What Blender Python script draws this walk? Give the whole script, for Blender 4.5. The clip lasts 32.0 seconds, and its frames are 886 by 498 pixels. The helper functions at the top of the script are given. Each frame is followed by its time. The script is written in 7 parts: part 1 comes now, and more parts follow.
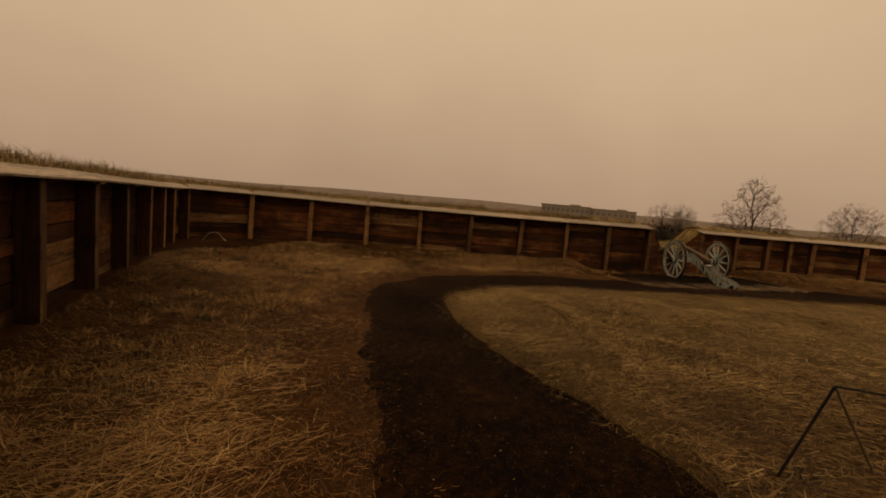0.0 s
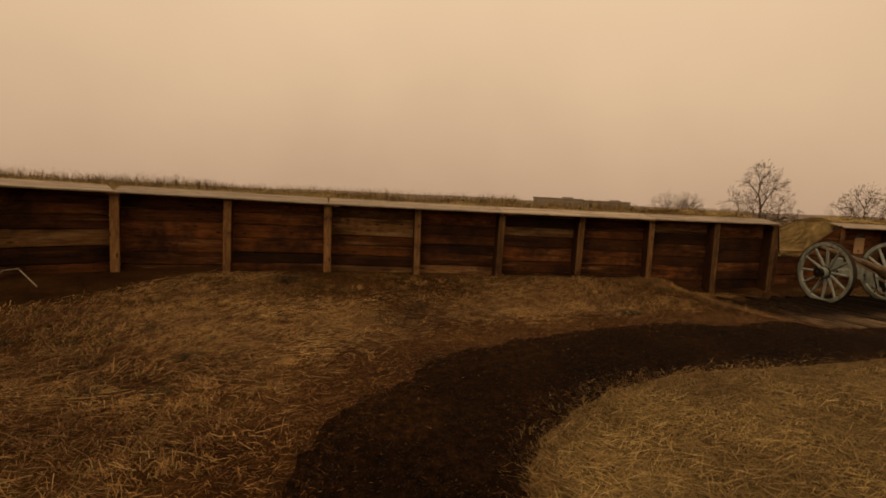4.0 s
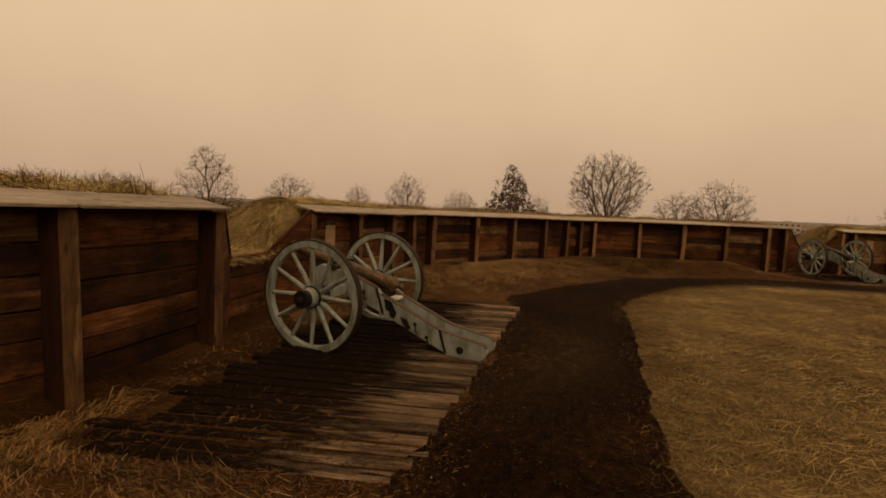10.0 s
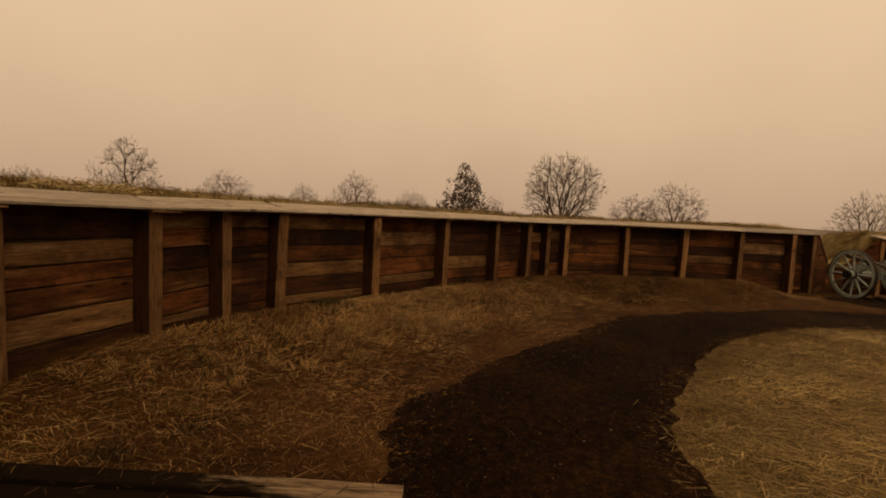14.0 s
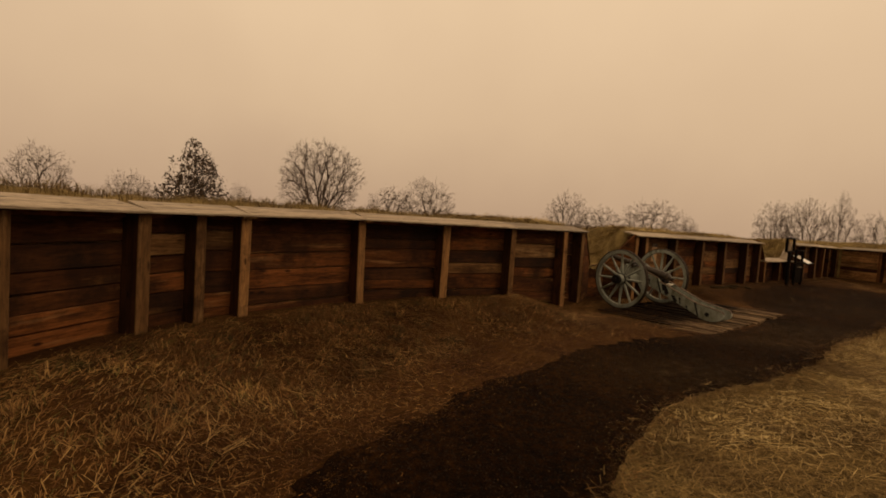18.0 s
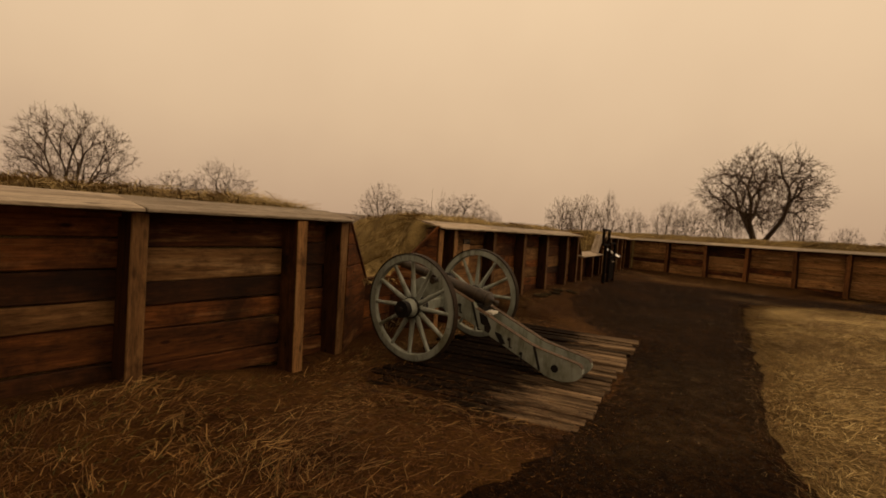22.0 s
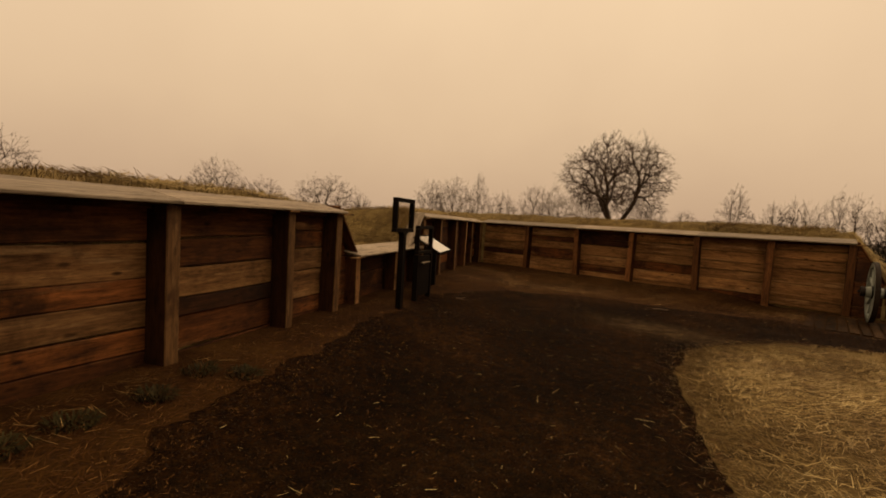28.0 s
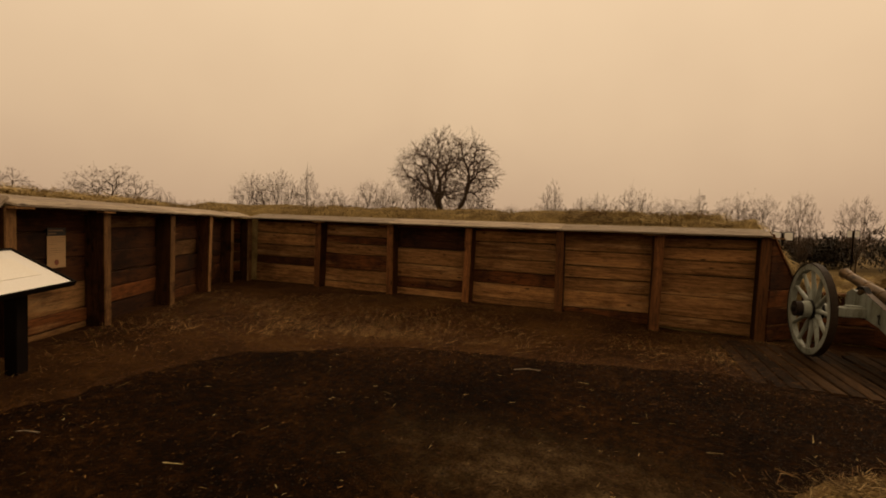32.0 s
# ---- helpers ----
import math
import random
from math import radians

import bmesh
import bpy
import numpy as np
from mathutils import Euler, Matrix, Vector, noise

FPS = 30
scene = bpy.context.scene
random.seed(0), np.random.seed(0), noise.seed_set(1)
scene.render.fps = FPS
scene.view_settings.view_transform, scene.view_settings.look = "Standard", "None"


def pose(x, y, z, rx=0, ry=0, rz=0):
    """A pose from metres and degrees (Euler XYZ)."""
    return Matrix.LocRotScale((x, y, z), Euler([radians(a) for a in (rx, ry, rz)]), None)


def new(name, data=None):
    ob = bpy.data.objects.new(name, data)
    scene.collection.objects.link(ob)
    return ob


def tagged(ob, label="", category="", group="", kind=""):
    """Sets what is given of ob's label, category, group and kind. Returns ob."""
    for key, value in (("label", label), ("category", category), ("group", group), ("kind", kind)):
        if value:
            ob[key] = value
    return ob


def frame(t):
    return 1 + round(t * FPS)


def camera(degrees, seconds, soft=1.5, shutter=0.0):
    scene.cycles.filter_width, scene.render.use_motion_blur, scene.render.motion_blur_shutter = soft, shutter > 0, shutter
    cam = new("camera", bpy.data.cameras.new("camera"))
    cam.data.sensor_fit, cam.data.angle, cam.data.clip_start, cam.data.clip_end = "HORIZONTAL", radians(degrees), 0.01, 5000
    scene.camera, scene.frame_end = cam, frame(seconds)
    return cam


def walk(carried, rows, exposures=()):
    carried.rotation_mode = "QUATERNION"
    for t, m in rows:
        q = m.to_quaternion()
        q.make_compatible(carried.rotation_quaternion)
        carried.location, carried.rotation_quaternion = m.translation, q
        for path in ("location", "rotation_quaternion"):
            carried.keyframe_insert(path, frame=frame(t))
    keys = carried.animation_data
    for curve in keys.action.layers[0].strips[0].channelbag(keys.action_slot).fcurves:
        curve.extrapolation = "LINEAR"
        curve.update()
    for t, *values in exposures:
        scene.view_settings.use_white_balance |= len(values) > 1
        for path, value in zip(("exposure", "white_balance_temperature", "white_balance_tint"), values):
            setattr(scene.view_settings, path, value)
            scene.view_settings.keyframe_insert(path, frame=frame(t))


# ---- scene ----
cam = camera(87.3, 32.0, soft=1.8)
METRES, EYE, TILT, LEAN, TURN = 45.9, 1.65, 0.0, 0.0, 0.0
ROWS = [
    (0.0, 0.0, 0.0, 0.0, 0.54, -5.95, -5.23),
    (0.5, -0.0008, 0.0161, -0.0005, 3.56, -6.33, -4.82),
    (1.0, -0.0014, 0.0327, -0.0013, 5.3, -6.63, -4.39),
    (1.5, -0.0037, 0.0488, -0.0017, 5.6, -6.54, -4.28),
    (2.0, -0.0047, 0.0657, -0.0021, 5.39, -6.44, -4.31),
    (2.5, -0.0063, 0.0826, -0.0024, 4.55, -6.38, -4.0),
    (4.5, -0.0113, 0.1508, -0.0035, -4.5, -6.06, -2.89),
    (5.0, -0.0106, 0.1672, -0.0037, -9.17, -5.94, -2.8),
    (5.5, -0.0072, 0.1833, -0.0042, -13.61, -5.68, -2.67),
    (6.0, -0.0039, 0.1994, -0.0044, -18.15, -5.43, -2.42),
    (6.5, 0.0016, 0.2144, -0.005, -24.9, -5.16, -2.16),
    (7.0, 0.0088, 0.2279, -0.0052, -33.85, -5.02, -1.99),
    (7.5, 0.0183, 0.2387, -0.0054, -41.23, -5.09, -1.81),
    (8.0, 0.0302, 0.2468, -0.0051, -46.23, -5.07, -1.72),
    (8.5, 0.0434, 0.2534, -0.0049, -50.65, -5.12, -1.95),
    (9.0, 0.0577, 0.2574, -0.005, -55.74, -4.99, -2.27),
    (9.5, 0.0718, 0.262, -0.0049, -61.25, -4.64, -2.87),
    (10.0, 0.0868, 0.264, -0.0052, -61.7, -4.49, -2.98),
    (10.5, 0.1017, 0.2666, -0.0057, -61.77, -4.41, -3.04),
    (11.0, 0.1158, 0.2691, -0.0054, -61.58, -4.45, -3.19),
    (11.5, 0.1302, 0.2725, -0.0054, -61.01, -4.21, -3.06),
    (12.0, 0.1442, 0.2774, -0.0049, -60.44, -4.13, -2.97),
    (12.5, 0.1586, 0.2823, -0.0051, -60.51, -4.05, -2.96),
    (13.0, 0.1731, 0.2879, -0.0051, -61.26, -3.89, -3.04),
    (13.5, 0.1885, 0.2913, -0.0051, -63.18, -3.92, -3.14),
    (14.0, 0.2046, 0.2949, -0.0057, -67.0, -3.94, -3.26),
    (14.5, 0.2214, 0.2978, -0.006, -71.47, -3.98, -3.44),
    (15.0, 0.2377, 0.3007, -0.0058, -75.97, -3.77, -3.44),
    (15.5, 0.2537, 0.3017, -0.0057, -80.51, -3.79, -3.73),
    (17.5, 0.3142, 0.2929, -0.0036, -92.0, -3.56, -3.69),
    (18.0, 0.3294, 0.2887, -0.0037, -95.47, -3.26, -3.79),
    (18.5, 0.3445, 0.2849, -0.0037, -98.45, -3.31, -3.78),
    (19.0, 0.359, 0.2798, -0.0042, -101.22, -3.54, -3.74),
    (19.5, 0.3733, 0.2744, -0.0043, -102.49, -3.48, -3.67),
    (20.0, 0.3865, 0.268, -0.004, -105.57, -3.3, -3.56),
    (20.5, 0.3994, 0.2602, -0.0039, -108.76, -3.11, -3.45),
    (21.0, 0.4115, 0.2508, -0.0037, -110.79, -2.98, -3.58),
    (21.5, 0.4225, 0.2398, -0.0038, -114.48, -2.72, -3.63),
    (22.0, 0.4334, 0.2292, -0.0036, -117.3, -2.7, -3.8),
    (22.5, 0.4433, 0.2175, -0.004, -119.6, -2.74, -3.78),
    (23.0, 0.4545, 0.2065, -0.0044, -121.64, -3.04, -3.82),
    (23.5, 0.4644, 0.1944, -0.0047, -122.69, -3.43, -3.59),
    (24.0, 0.4735, 0.1825, -0.0049, -122.5, -3.66, -3.34),
    (24.5, 0.4819, 0.1699, -0.0044, -122.65, -3.66, -3.28),
    (25.0, 0.4898, 0.1563, -0.0042, -123.38, -3.49, -3.3),
    (25.5, 0.4983, 0.1427, -0.004, -124.61, -3.52, -3.5),
    (27.5, 0.5331, 0.0894, -0.0042, -130.58, -3.7, -3.5),
    (28.0, 0.541, 0.0755, -0.0042, -131.87, -3.51, -3.51),
    (28.5, 0.5486, 0.062, -0.0042, -133.05, -3.29, -3.51),
    (29.0, 0.5549, 0.0483, -0.0039, -134.13, -3.18, -3.48),
    (29.5, 0.562, 0.0346, -0.004, -135.19, -3.11, -3.39),
    (30.0, 0.5695, 0.0214, -0.0037, -136.24, -3.0, -3.27),
    (30.5, 0.5769, 0.0084, -0.0034, -137.45, -2.96, -3.07),
    (31.0, 0.5844, -0.0044, -0.0034, -140.4, -2.84, -2.81),
    (31.5, 0.5901, -0.0178, -0.0036, -145.84, -2.86, -2.54),
    (32.0, 0.5956, -0.0318, -0.0039, -151.46, -2.87, -2.18),
]
walk(cam, [(t, pose(0, 0, EYE, TILT, LEAN, TURN) @ pose(METRES * x, METRES * y, METRES * z, 90 + pitch, roll, yaw)) for t, x, y, z, yaw, pitch, roll in ROWS], exposures=[(0.0, -0.42, 9000, 17), (1.0, -0.28, 9000, 17), (2.0, -0.2, 9000, 17), (6.0, -0.08, 9000, 16), (9.0, -0.15, 9000, 16), (12.0, -0.06, 9000, 16), (15.0, -0.16, 9000, 16), (20.0, -0.17, 9000, 16), (24.0, -0.03, 9000, 15), (29.0, -0.02, 9000, 15), (32.0, -0.08, 9000, 15)])

# ---- world and light ----
world = bpy.data.worlds.new("overcast_sky")
scene.world = world
world.use_nodes = True
wn = world.node_tree.nodes
wl = world.node_tree.links
wn.clear()
w_out = wn.new("ShaderNodeOutputWorld")
w_bg = wn.new("ShaderNodeBackground")
w_geo = wn.new("ShaderNodeTexCoord")
w_sep = wn.new("ShaderNodeSeparateXYZ")
w_ramp = wn.new("ShaderNodeValToRGB")
w_sky = wn.new("ShaderNodeTexSky")
w_sky.sky_type = "NISHITA"
w_sky.sun_disc = False
w_sky.sun_elevation = radians(42)
w_sky.sun_rotation = radians(215)
w_sky.dust_density = 6.0
w_mix = wn.new("ShaderNodeMix")
w_mix.data_type = "RGBA"
w_noise = wn.new("ShaderNodeTexNoise")
w_noise.inputs["Scale"].default_value = 2.2
w_noise.inputs["Detail"].default_value = 4.0
w_scale = wn.new("ShaderNodeMath")
w_scale.operation = "MULTIPLY_ADD"
w_scale.inputs[1].default_value = 0.26
w_add = wn.new("ShaderNodeMath")
w_add.operation = "ADD"
# cloud cover: thinner and brighter overhead, thick and dull towards the horizon
w_ramp.color_ramp.elements[0].position = 0.0
w_ramp.color_ramp.elements[0].color = (0.56, 0.435, 0.35, 1)
w_ramp.color_ramp.elements[1].position = 0.62
w_ramp.color_ramp.elements[1].color = (1.0, 0.86, 0.68, 1)
mid = w_ramp.color_ramp.elements.new(0.22)
mid.color = (0.75, 0.615, 0.48, 1)
wl.new(w_geo.outputs["Generated"], w_sep.inputs[0])
wl.new(w_geo.outputs["Generated"], w_noise.inputs["Vector"])
wl.new(w_noise.outputs["Fac"], w_scale.inputs[0])
w_scale.inputs[2].default_value = -0.13
wl.new(w_sep.outputs["Z"], w_add.inputs[0])
wl.new(w_scale.outputs[0], w_add.inputs[1])
wl.new(w_add.outputs[0], w_ramp.inputs[0])
w_gain = wn.new("ShaderNodeVectorMath")
w_gain.operation = "SCALE"
w_gain.inputs["Scale"].default_value = 0.1
wl.new(w_sky.outputs[0], w_gain.inputs[0])
w_mix.inputs["Factor"].default_value = 0.96
wl.new(w_gain.outputs[0], w_mix.inputs["A"])
wl.new(w_ramp.outputs["Color"], w_mix.inputs["B"])
wl.new(w_mix.outputs["Result"], w_bg.inputs["Color"])
w_bg.inputs["Strength"].default_value = 0.90
wl.new(w_bg.outputs[0], w_out.inputs["Surface"])

sun_data = bpy.data.lights.new("sun", "SUN")
sun_data.energy = 0.85
sun_data.angle = radians(40)
sun_data.color = (1.0, 0.9, 0.76)
sun = new("sun", sun_data)
sun.rotation_euler = (radians(48), 0, radians(-35))


# ---- materials ----
def shader(name, rough=0.8, metal=0.0, spec=0.3):
    m = bpy.data.materials.new(name)
    m.use_nodes = True
    b = m.node_tree.nodes["Principled BSDF"]
    b.inputs["Roughness"].default_value = rough
    b.inputs["Metallic"].default_value = metal
    b.inputs["Specular IOR Level"].default_value = spec
    return m, m.node_tree.nodes, m.node_tree.links, b


def ramp(n, l, source, stops):
    r = n.new("ShaderNodeValToRGB")
    els = r.color_ramp.elements
    while len(els) < len(stops):
        els.new(0.5)
    for e, (p, c) in zip(els, stops):
        e.position, e.color = p, (*c, 1)
    l.new(source, r.inputs[0])
    return r.outputs["Color"]


def noise_tex(n, l, vec, scale, detail=5.0, rough=0.6):
    t = n.new("ShaderNodeTexNoise")
    t.inputs["Scale"].default_value = scale
    t.inputs["Detail"].default_value = detail
    t.inputs["Roughness"].default_value = rough
    if vec is not None:
        l.new(vec, t.inputs["Vector"])
    return t.outputs["Fac"]


def mixed(n, l, fac, a, b, blend="MIX"):
    m = n.new("ShaderNodeMix")
    m.data_type, m.blend_type = "RGBA", blend
    for key, v in (("Factor", fac), ("A", a), ("B", b)):
        if isinstance(v, bpy.types.NodeSocket):
            l.new(v, m.inputs[key])
        else:
            m.inputs[key].default_value = v if key == "Factor" else (*v, 1)
    return m.outputs["Result"]


def bumped(n, l, b, height, strength, distance=0.01):
    k = n.new("ShaderNodeBump")
    k.inputs["Strength"].default_value = strength
    k.inputs["Distance"].default_value = distance
    l.new(height, k.inputs["Height"])
    l.new(k.outputs[0], b.inputs["Normal"])


def moved(n, l, scale):
    """Object coordinates, stretched and shifted by the object's own random number."""
    tc, info, mp, add = n.new("ShaderNodeTexCoord"), n.new("ShaderNodeObjectInfo"), n.new("ShaderNodeMapping"), n.new("ShaderNodeVectorMath")
    comb, mul = n.new("ShaderNodeCombineXYZ"), n.new("ShaderNodeMath")
    mul.operation, mul.inputs[1].default_value = "MULTIPLY", 37.0
    l.new(info.outputs["Random"], mul.inputs[0])
    for i in range(3):
        l.new(mul.outputs[0], comb.inputs[i])
    l.new(tc.outputs["Object"], add.inputs[0])
    l.new(comb.outputs[0], add.inputs[1])
    l.new(add.outputs[0], mp.inputs["Vector"])
    mp.inputs["Scale"].default_value = scale
    return mp.outputs[0], info.outputs["Random"], tc.outputs["Object"]


def wood(name, dark, light, rough=0.75, stain=(0.03, 0.018, 0.01), stain_at=(0.5, 0.68), axis=0, bump=0.6, spec=0.12, pale=None, pale_at=(0.56, 0.66), spread_tone=(0.5, 1.5), blotch=(8.5, 0.9), darkened=None):
    """Sawn timber: grain along the piece's own long axis, knots, damp stains, and a tone of its own for each piece."""
    m, n, l, b = shader(name, rough, 0.0, spec)

    def stretched(across, along):
        v = [across] * 3
        v[axis] = along
        return tuple(v)

    vec, rnd, obj = moved(n, l, (1, 1, 1))

    def scaled(v):
        mp = n.new("ShaderNodeMapping")
        mp.inputs["Scale"].default_value = v
        l.new(vec, mp.inputs["Vector"])
        return mp.outputs[0]

    grain = noise_tex(n, l, scaled(stretched(55, 3.2)), 1.0, 6, 0.7)
    band = noise_tex(n, l, scaled(stretched(13, 0.9)), 1.0, 4, 0.6)
    patch = noise_tex(n, l, scaled(stretched(*blotch)), 1.0, 6, 0.7)
    both = n.new("ShaderNodeMath")
    both.operation = "MULTIPLY_ADD"
    both.inputs[1].default_value = 0.5
    half = n.new("ShaderNodeMath")
    half.operation, half.inputs[1].default_value = "MULTIPLY", 0.5
    l.new(band, half.inputs[0])
    l.new(grain, both.inputs[0])
    l.new(half.outputs[0], both.inputs[2])
    col = ramp(n, l, both.outputs[0], [(0.36, dark), (0.62, light)])
    tone = n.new("ShaderNodeHueSaturation")
    val = n.new("ShaderNodeMapRange")
    val.inputs["To Min"].default_value, val.inputs["To Max"].default_value = spread_tone
    l.new(rnd, val.inputs["Value"])
    l.new(val.outputs[0], tone.inputs["Value"])
    l.new(col, tone.inputs["Color"])
    # knots
    vo = n.new("ShaderNodeTexVoronoi")
    vo.inputs["Scale"].default_value = 1.0
    l.new(scaled(stretched(7.0, 2.6)), vo.inputs["Vector"])
    knot = ramp(n, l, vo.outputs["Distance"], [(0.07, (1, 1, 1)), (0.16, (0, 0, 0))])
    knotted = mixed(n, l, knot, tone.outputs[0], tuple(0.4 * c for c in dark))
    fac = n.new("ShaderNodeMapRange")
    fac.inputs["From Min"].default_value, fac.inputs["From Max"].default_value = stain_at
    l.new(patch, fac.inputs["Value"])
    fin = mixed(n, l, fac.outputs[0], knotted, stain)
    if pale:
        # grey-tan weathered streaks along the grain, torn at their edges
        streak = noise_tex(n, l, scaled(stretched(8.0, 0.7)), 1.0, 9, 0.62)
        where = n.new("ShaderNodeMapRange")
        where.inputs["From Min"].default_value, where.inputs["From Max"].default_value = pale_at
        l.new(streak, where.inputs["Value"])
        fin = mixed(n, l, where.outputs[0], fin, mixed(n, l, grain, tuple(0.55 * c for c in pale), pale))
    if darkened:
        # soaked patches that run on from piece to piece
        geo = n.new("ShaderNodeNewGeometry")
        wet = noise_tex(n, l, geo.outputs["Position"], darkened[2], 7, 0.68)
        wide = n.new("ShaderNodeMapRange")
        wide.inputs["From Min"].default_value, wide.inputs["From Max"].default_value = darkened[:2]
        wide.inputs["To Max"].default_value = 0.85
        l.new(wet, wide.inputs["Value"])
        fin = mixed(n, l, wide.outputs[0], fin, stain)
    # dirt and wear at the scale of a thumb
    crumb = noise_tex(n, l, scaled(stretched(46, 6)), 1.0, 5, 0.75)
    fin = mixed(n, l, 1.0, fin, ramp(n, l, crumb, [(0.34, (0.55, 0.52, 0.50)), (0.5, (1, 1, 1)), (0.68, (1.28, 1.26, 1.24))]), "MULTIPLY")
    l.new(fin, b.inputs["Base Color"])
    rr = n.new("ShaderNodeMapRange")
    rr.inputs["To Min"].default_value, rr.inputs["To Max"].default_value = rough - 0.15, min(1.0, rough + 0.15)
    l.new(grain, rr.inputs["Value"])
    l.new(rr.outputs[0], b.inputs["Roughness"])
    bumped(n, l, b, both.outputs[0], bump, 0.008)
    return m


M_BOARD = wood("damp_red_boards", (0.046, 0.0134, 0.0040), (0.135, 0.0455, 0.0138), stain=(0.0155, 0.0054, 0.0019), stain_at=(0.47, 0.70), rough=0.85, pale=(0.225, 0.108, 0.044), pale_at=(0.565, 0.68), spread_tone=(0.5, 1.4), blotch=(7.0, 1.1), darkened=(0.46, 0.62, 1.5))
M_WETBOARD = wood("soaked_dark_boards", (0.020, 0.0066, 0.0022), (0.060, 0.0205, 0.0066), stain=(0.0085, 0.0033, 0.0013), stain_at=(0.46, 0.74), rough=0.8, pale=(0.15, 0.066, 0.025), pale_at=(0.62, 0.72), spread_tone=(0.6, 1.3), blotch=(7.0, 1.1), darkened=(0.46, 0.62, 1.5))
M_TANBOARD = wood("weathered_tan_boards", (0.085, 0.037, 0.0132), (0.195, 0.100, 0.041), stain=(0.033, 0.0125, 0.0043), stain_at=(0.47, 0.70), rough=0.85, pale=(0.27, 0.158, 0.075), pale_at=(0.55, 0.68), blotch=(6.0, 1.1), spread_tone=(0.65, 1.2), darkened=(0.50, 0.68, 1.5))
M_DRYBOARD = wood("drier_brown_boards", (0.15, 0.066, 0.0235), (0.37, 0.182, 0.072), stain=(0.062, 0.0235, 0.0080), stain_at=(0.5, 0.7), rough=0.85, pale=(0.44, 0.25, 0.115), pale_at=(0.54, 0.70), spread_tone=(0.6, 1.15), darkened=(0.50, 0.72, 1.1))
M_POST = wood("sawn_posts", (0.105, 0.0467, 0.0172), (0.245, 0.124, 0.0500), stain=(0.034, 0.0138, 0.0052), stain_at=(0.50, 0.80), axis=2, blotch=(6.0, 1.1), spread_tone=(0.36, 1.25), pale=(0.27, 0.158, 0.074), pale_at=(0.56, 0.70), darkened=(0.52, 0.66, 2.4))
# darker copy of the post wood: the shade on a post's sides, painted
M_POSTSHADE = wood("shaded_post_sides", (0.024, 0.0080, 0.0027), (0.068, 0.0250, 0.0082), stain=(0.010, 0.0038, 0.0015), stain_at=(0.48, 0.76), axis=2, blotch=(6.0, 1.1), spread_tone=(0.6, 1.3), darkened=(0.52, 0.66, 2.4))
M_REDPOST = wood("red_brown_posts", (0.075, 0.0265, 0.0088), (0.19, 0.076, 0.027), stain=(0.030, 0.0112, 0.0040), stain_at=(0.50, 0.80), axis=2, blotch=(6.0, 1.1), spread_tone=(0.6, 1.2), darkened=(0.54, 0.70, 2.4))
M_CAP = wood("weathered_cap_boards", (0.18, 0.132, 0.092), (0.37, 0.295, 0.222), rough=0.7, stain=(0.10, 0.068, 0.042), stain_at=(0.5, 0.74), spread_tone=(0.72, 1.22), blotch=(6.0, 1.0))
M_DECK = wood("worn_platform_planks", (0.060, 0.037, 0.021), (0.18, 0.118, 0.071), rough=0.85, stain=(0.009, 0.005, 0.0025), stain_at=(0.47, 0.64), spec=0.03)
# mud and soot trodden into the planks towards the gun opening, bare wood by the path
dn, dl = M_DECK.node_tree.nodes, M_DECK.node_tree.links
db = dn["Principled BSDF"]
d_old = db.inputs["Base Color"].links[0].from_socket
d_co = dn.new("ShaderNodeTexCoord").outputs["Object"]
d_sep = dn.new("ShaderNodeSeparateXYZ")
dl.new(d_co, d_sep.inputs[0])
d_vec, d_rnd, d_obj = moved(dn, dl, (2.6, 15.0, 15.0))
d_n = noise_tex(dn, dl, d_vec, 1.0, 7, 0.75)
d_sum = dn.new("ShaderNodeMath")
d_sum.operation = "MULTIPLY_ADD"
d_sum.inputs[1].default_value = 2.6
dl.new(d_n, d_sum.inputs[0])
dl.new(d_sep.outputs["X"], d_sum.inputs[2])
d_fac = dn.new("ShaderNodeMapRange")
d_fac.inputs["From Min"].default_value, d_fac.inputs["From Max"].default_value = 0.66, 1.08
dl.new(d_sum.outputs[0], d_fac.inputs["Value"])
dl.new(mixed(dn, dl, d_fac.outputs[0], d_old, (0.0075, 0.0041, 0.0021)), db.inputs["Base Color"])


M_WETDECK = wood("soaked_muddy_planks", (0.016, 0.008, 0.0038), (0.052, 0.027, 0.012), rough=0.8, stain=(0.007, 0.004, 0.002), stain_at=(0.44, 0.66), spec=0.05)


def paint(name, col, dirt, rough=0.5, spec=0.25):
    m, n, l, b = shader(name, rough, 0.0, spec)
    vec, rnd, obj = moved(n, l, (1, 1, 1))
    a = noise_tex(n, l, vec, 3.0, 6)
    f = noise_tex(n, l, vec, 45.0, 4)
    base = mixed(n, l, f, col, tuple(c * 0.8 for c in col))
    fac = n.new("ShaderNodeMapRange")
    fac.inputs["From Min"].default_value, fac.inputs["From Max"].default_value = 0.5, 0.78
    l.new(a, fac.inputs["Value"])
    l.new(mixed(n, l, fac.outputs[0], base, dirt), b.inputs["Base Color"])
    bumped(n, l, b, f, 0.25, 0.003)
    return m


M_PAINT = paint("grey_green_paint", (0.235, 0.25, 0.215), (0.095, 0.088, 0.046))
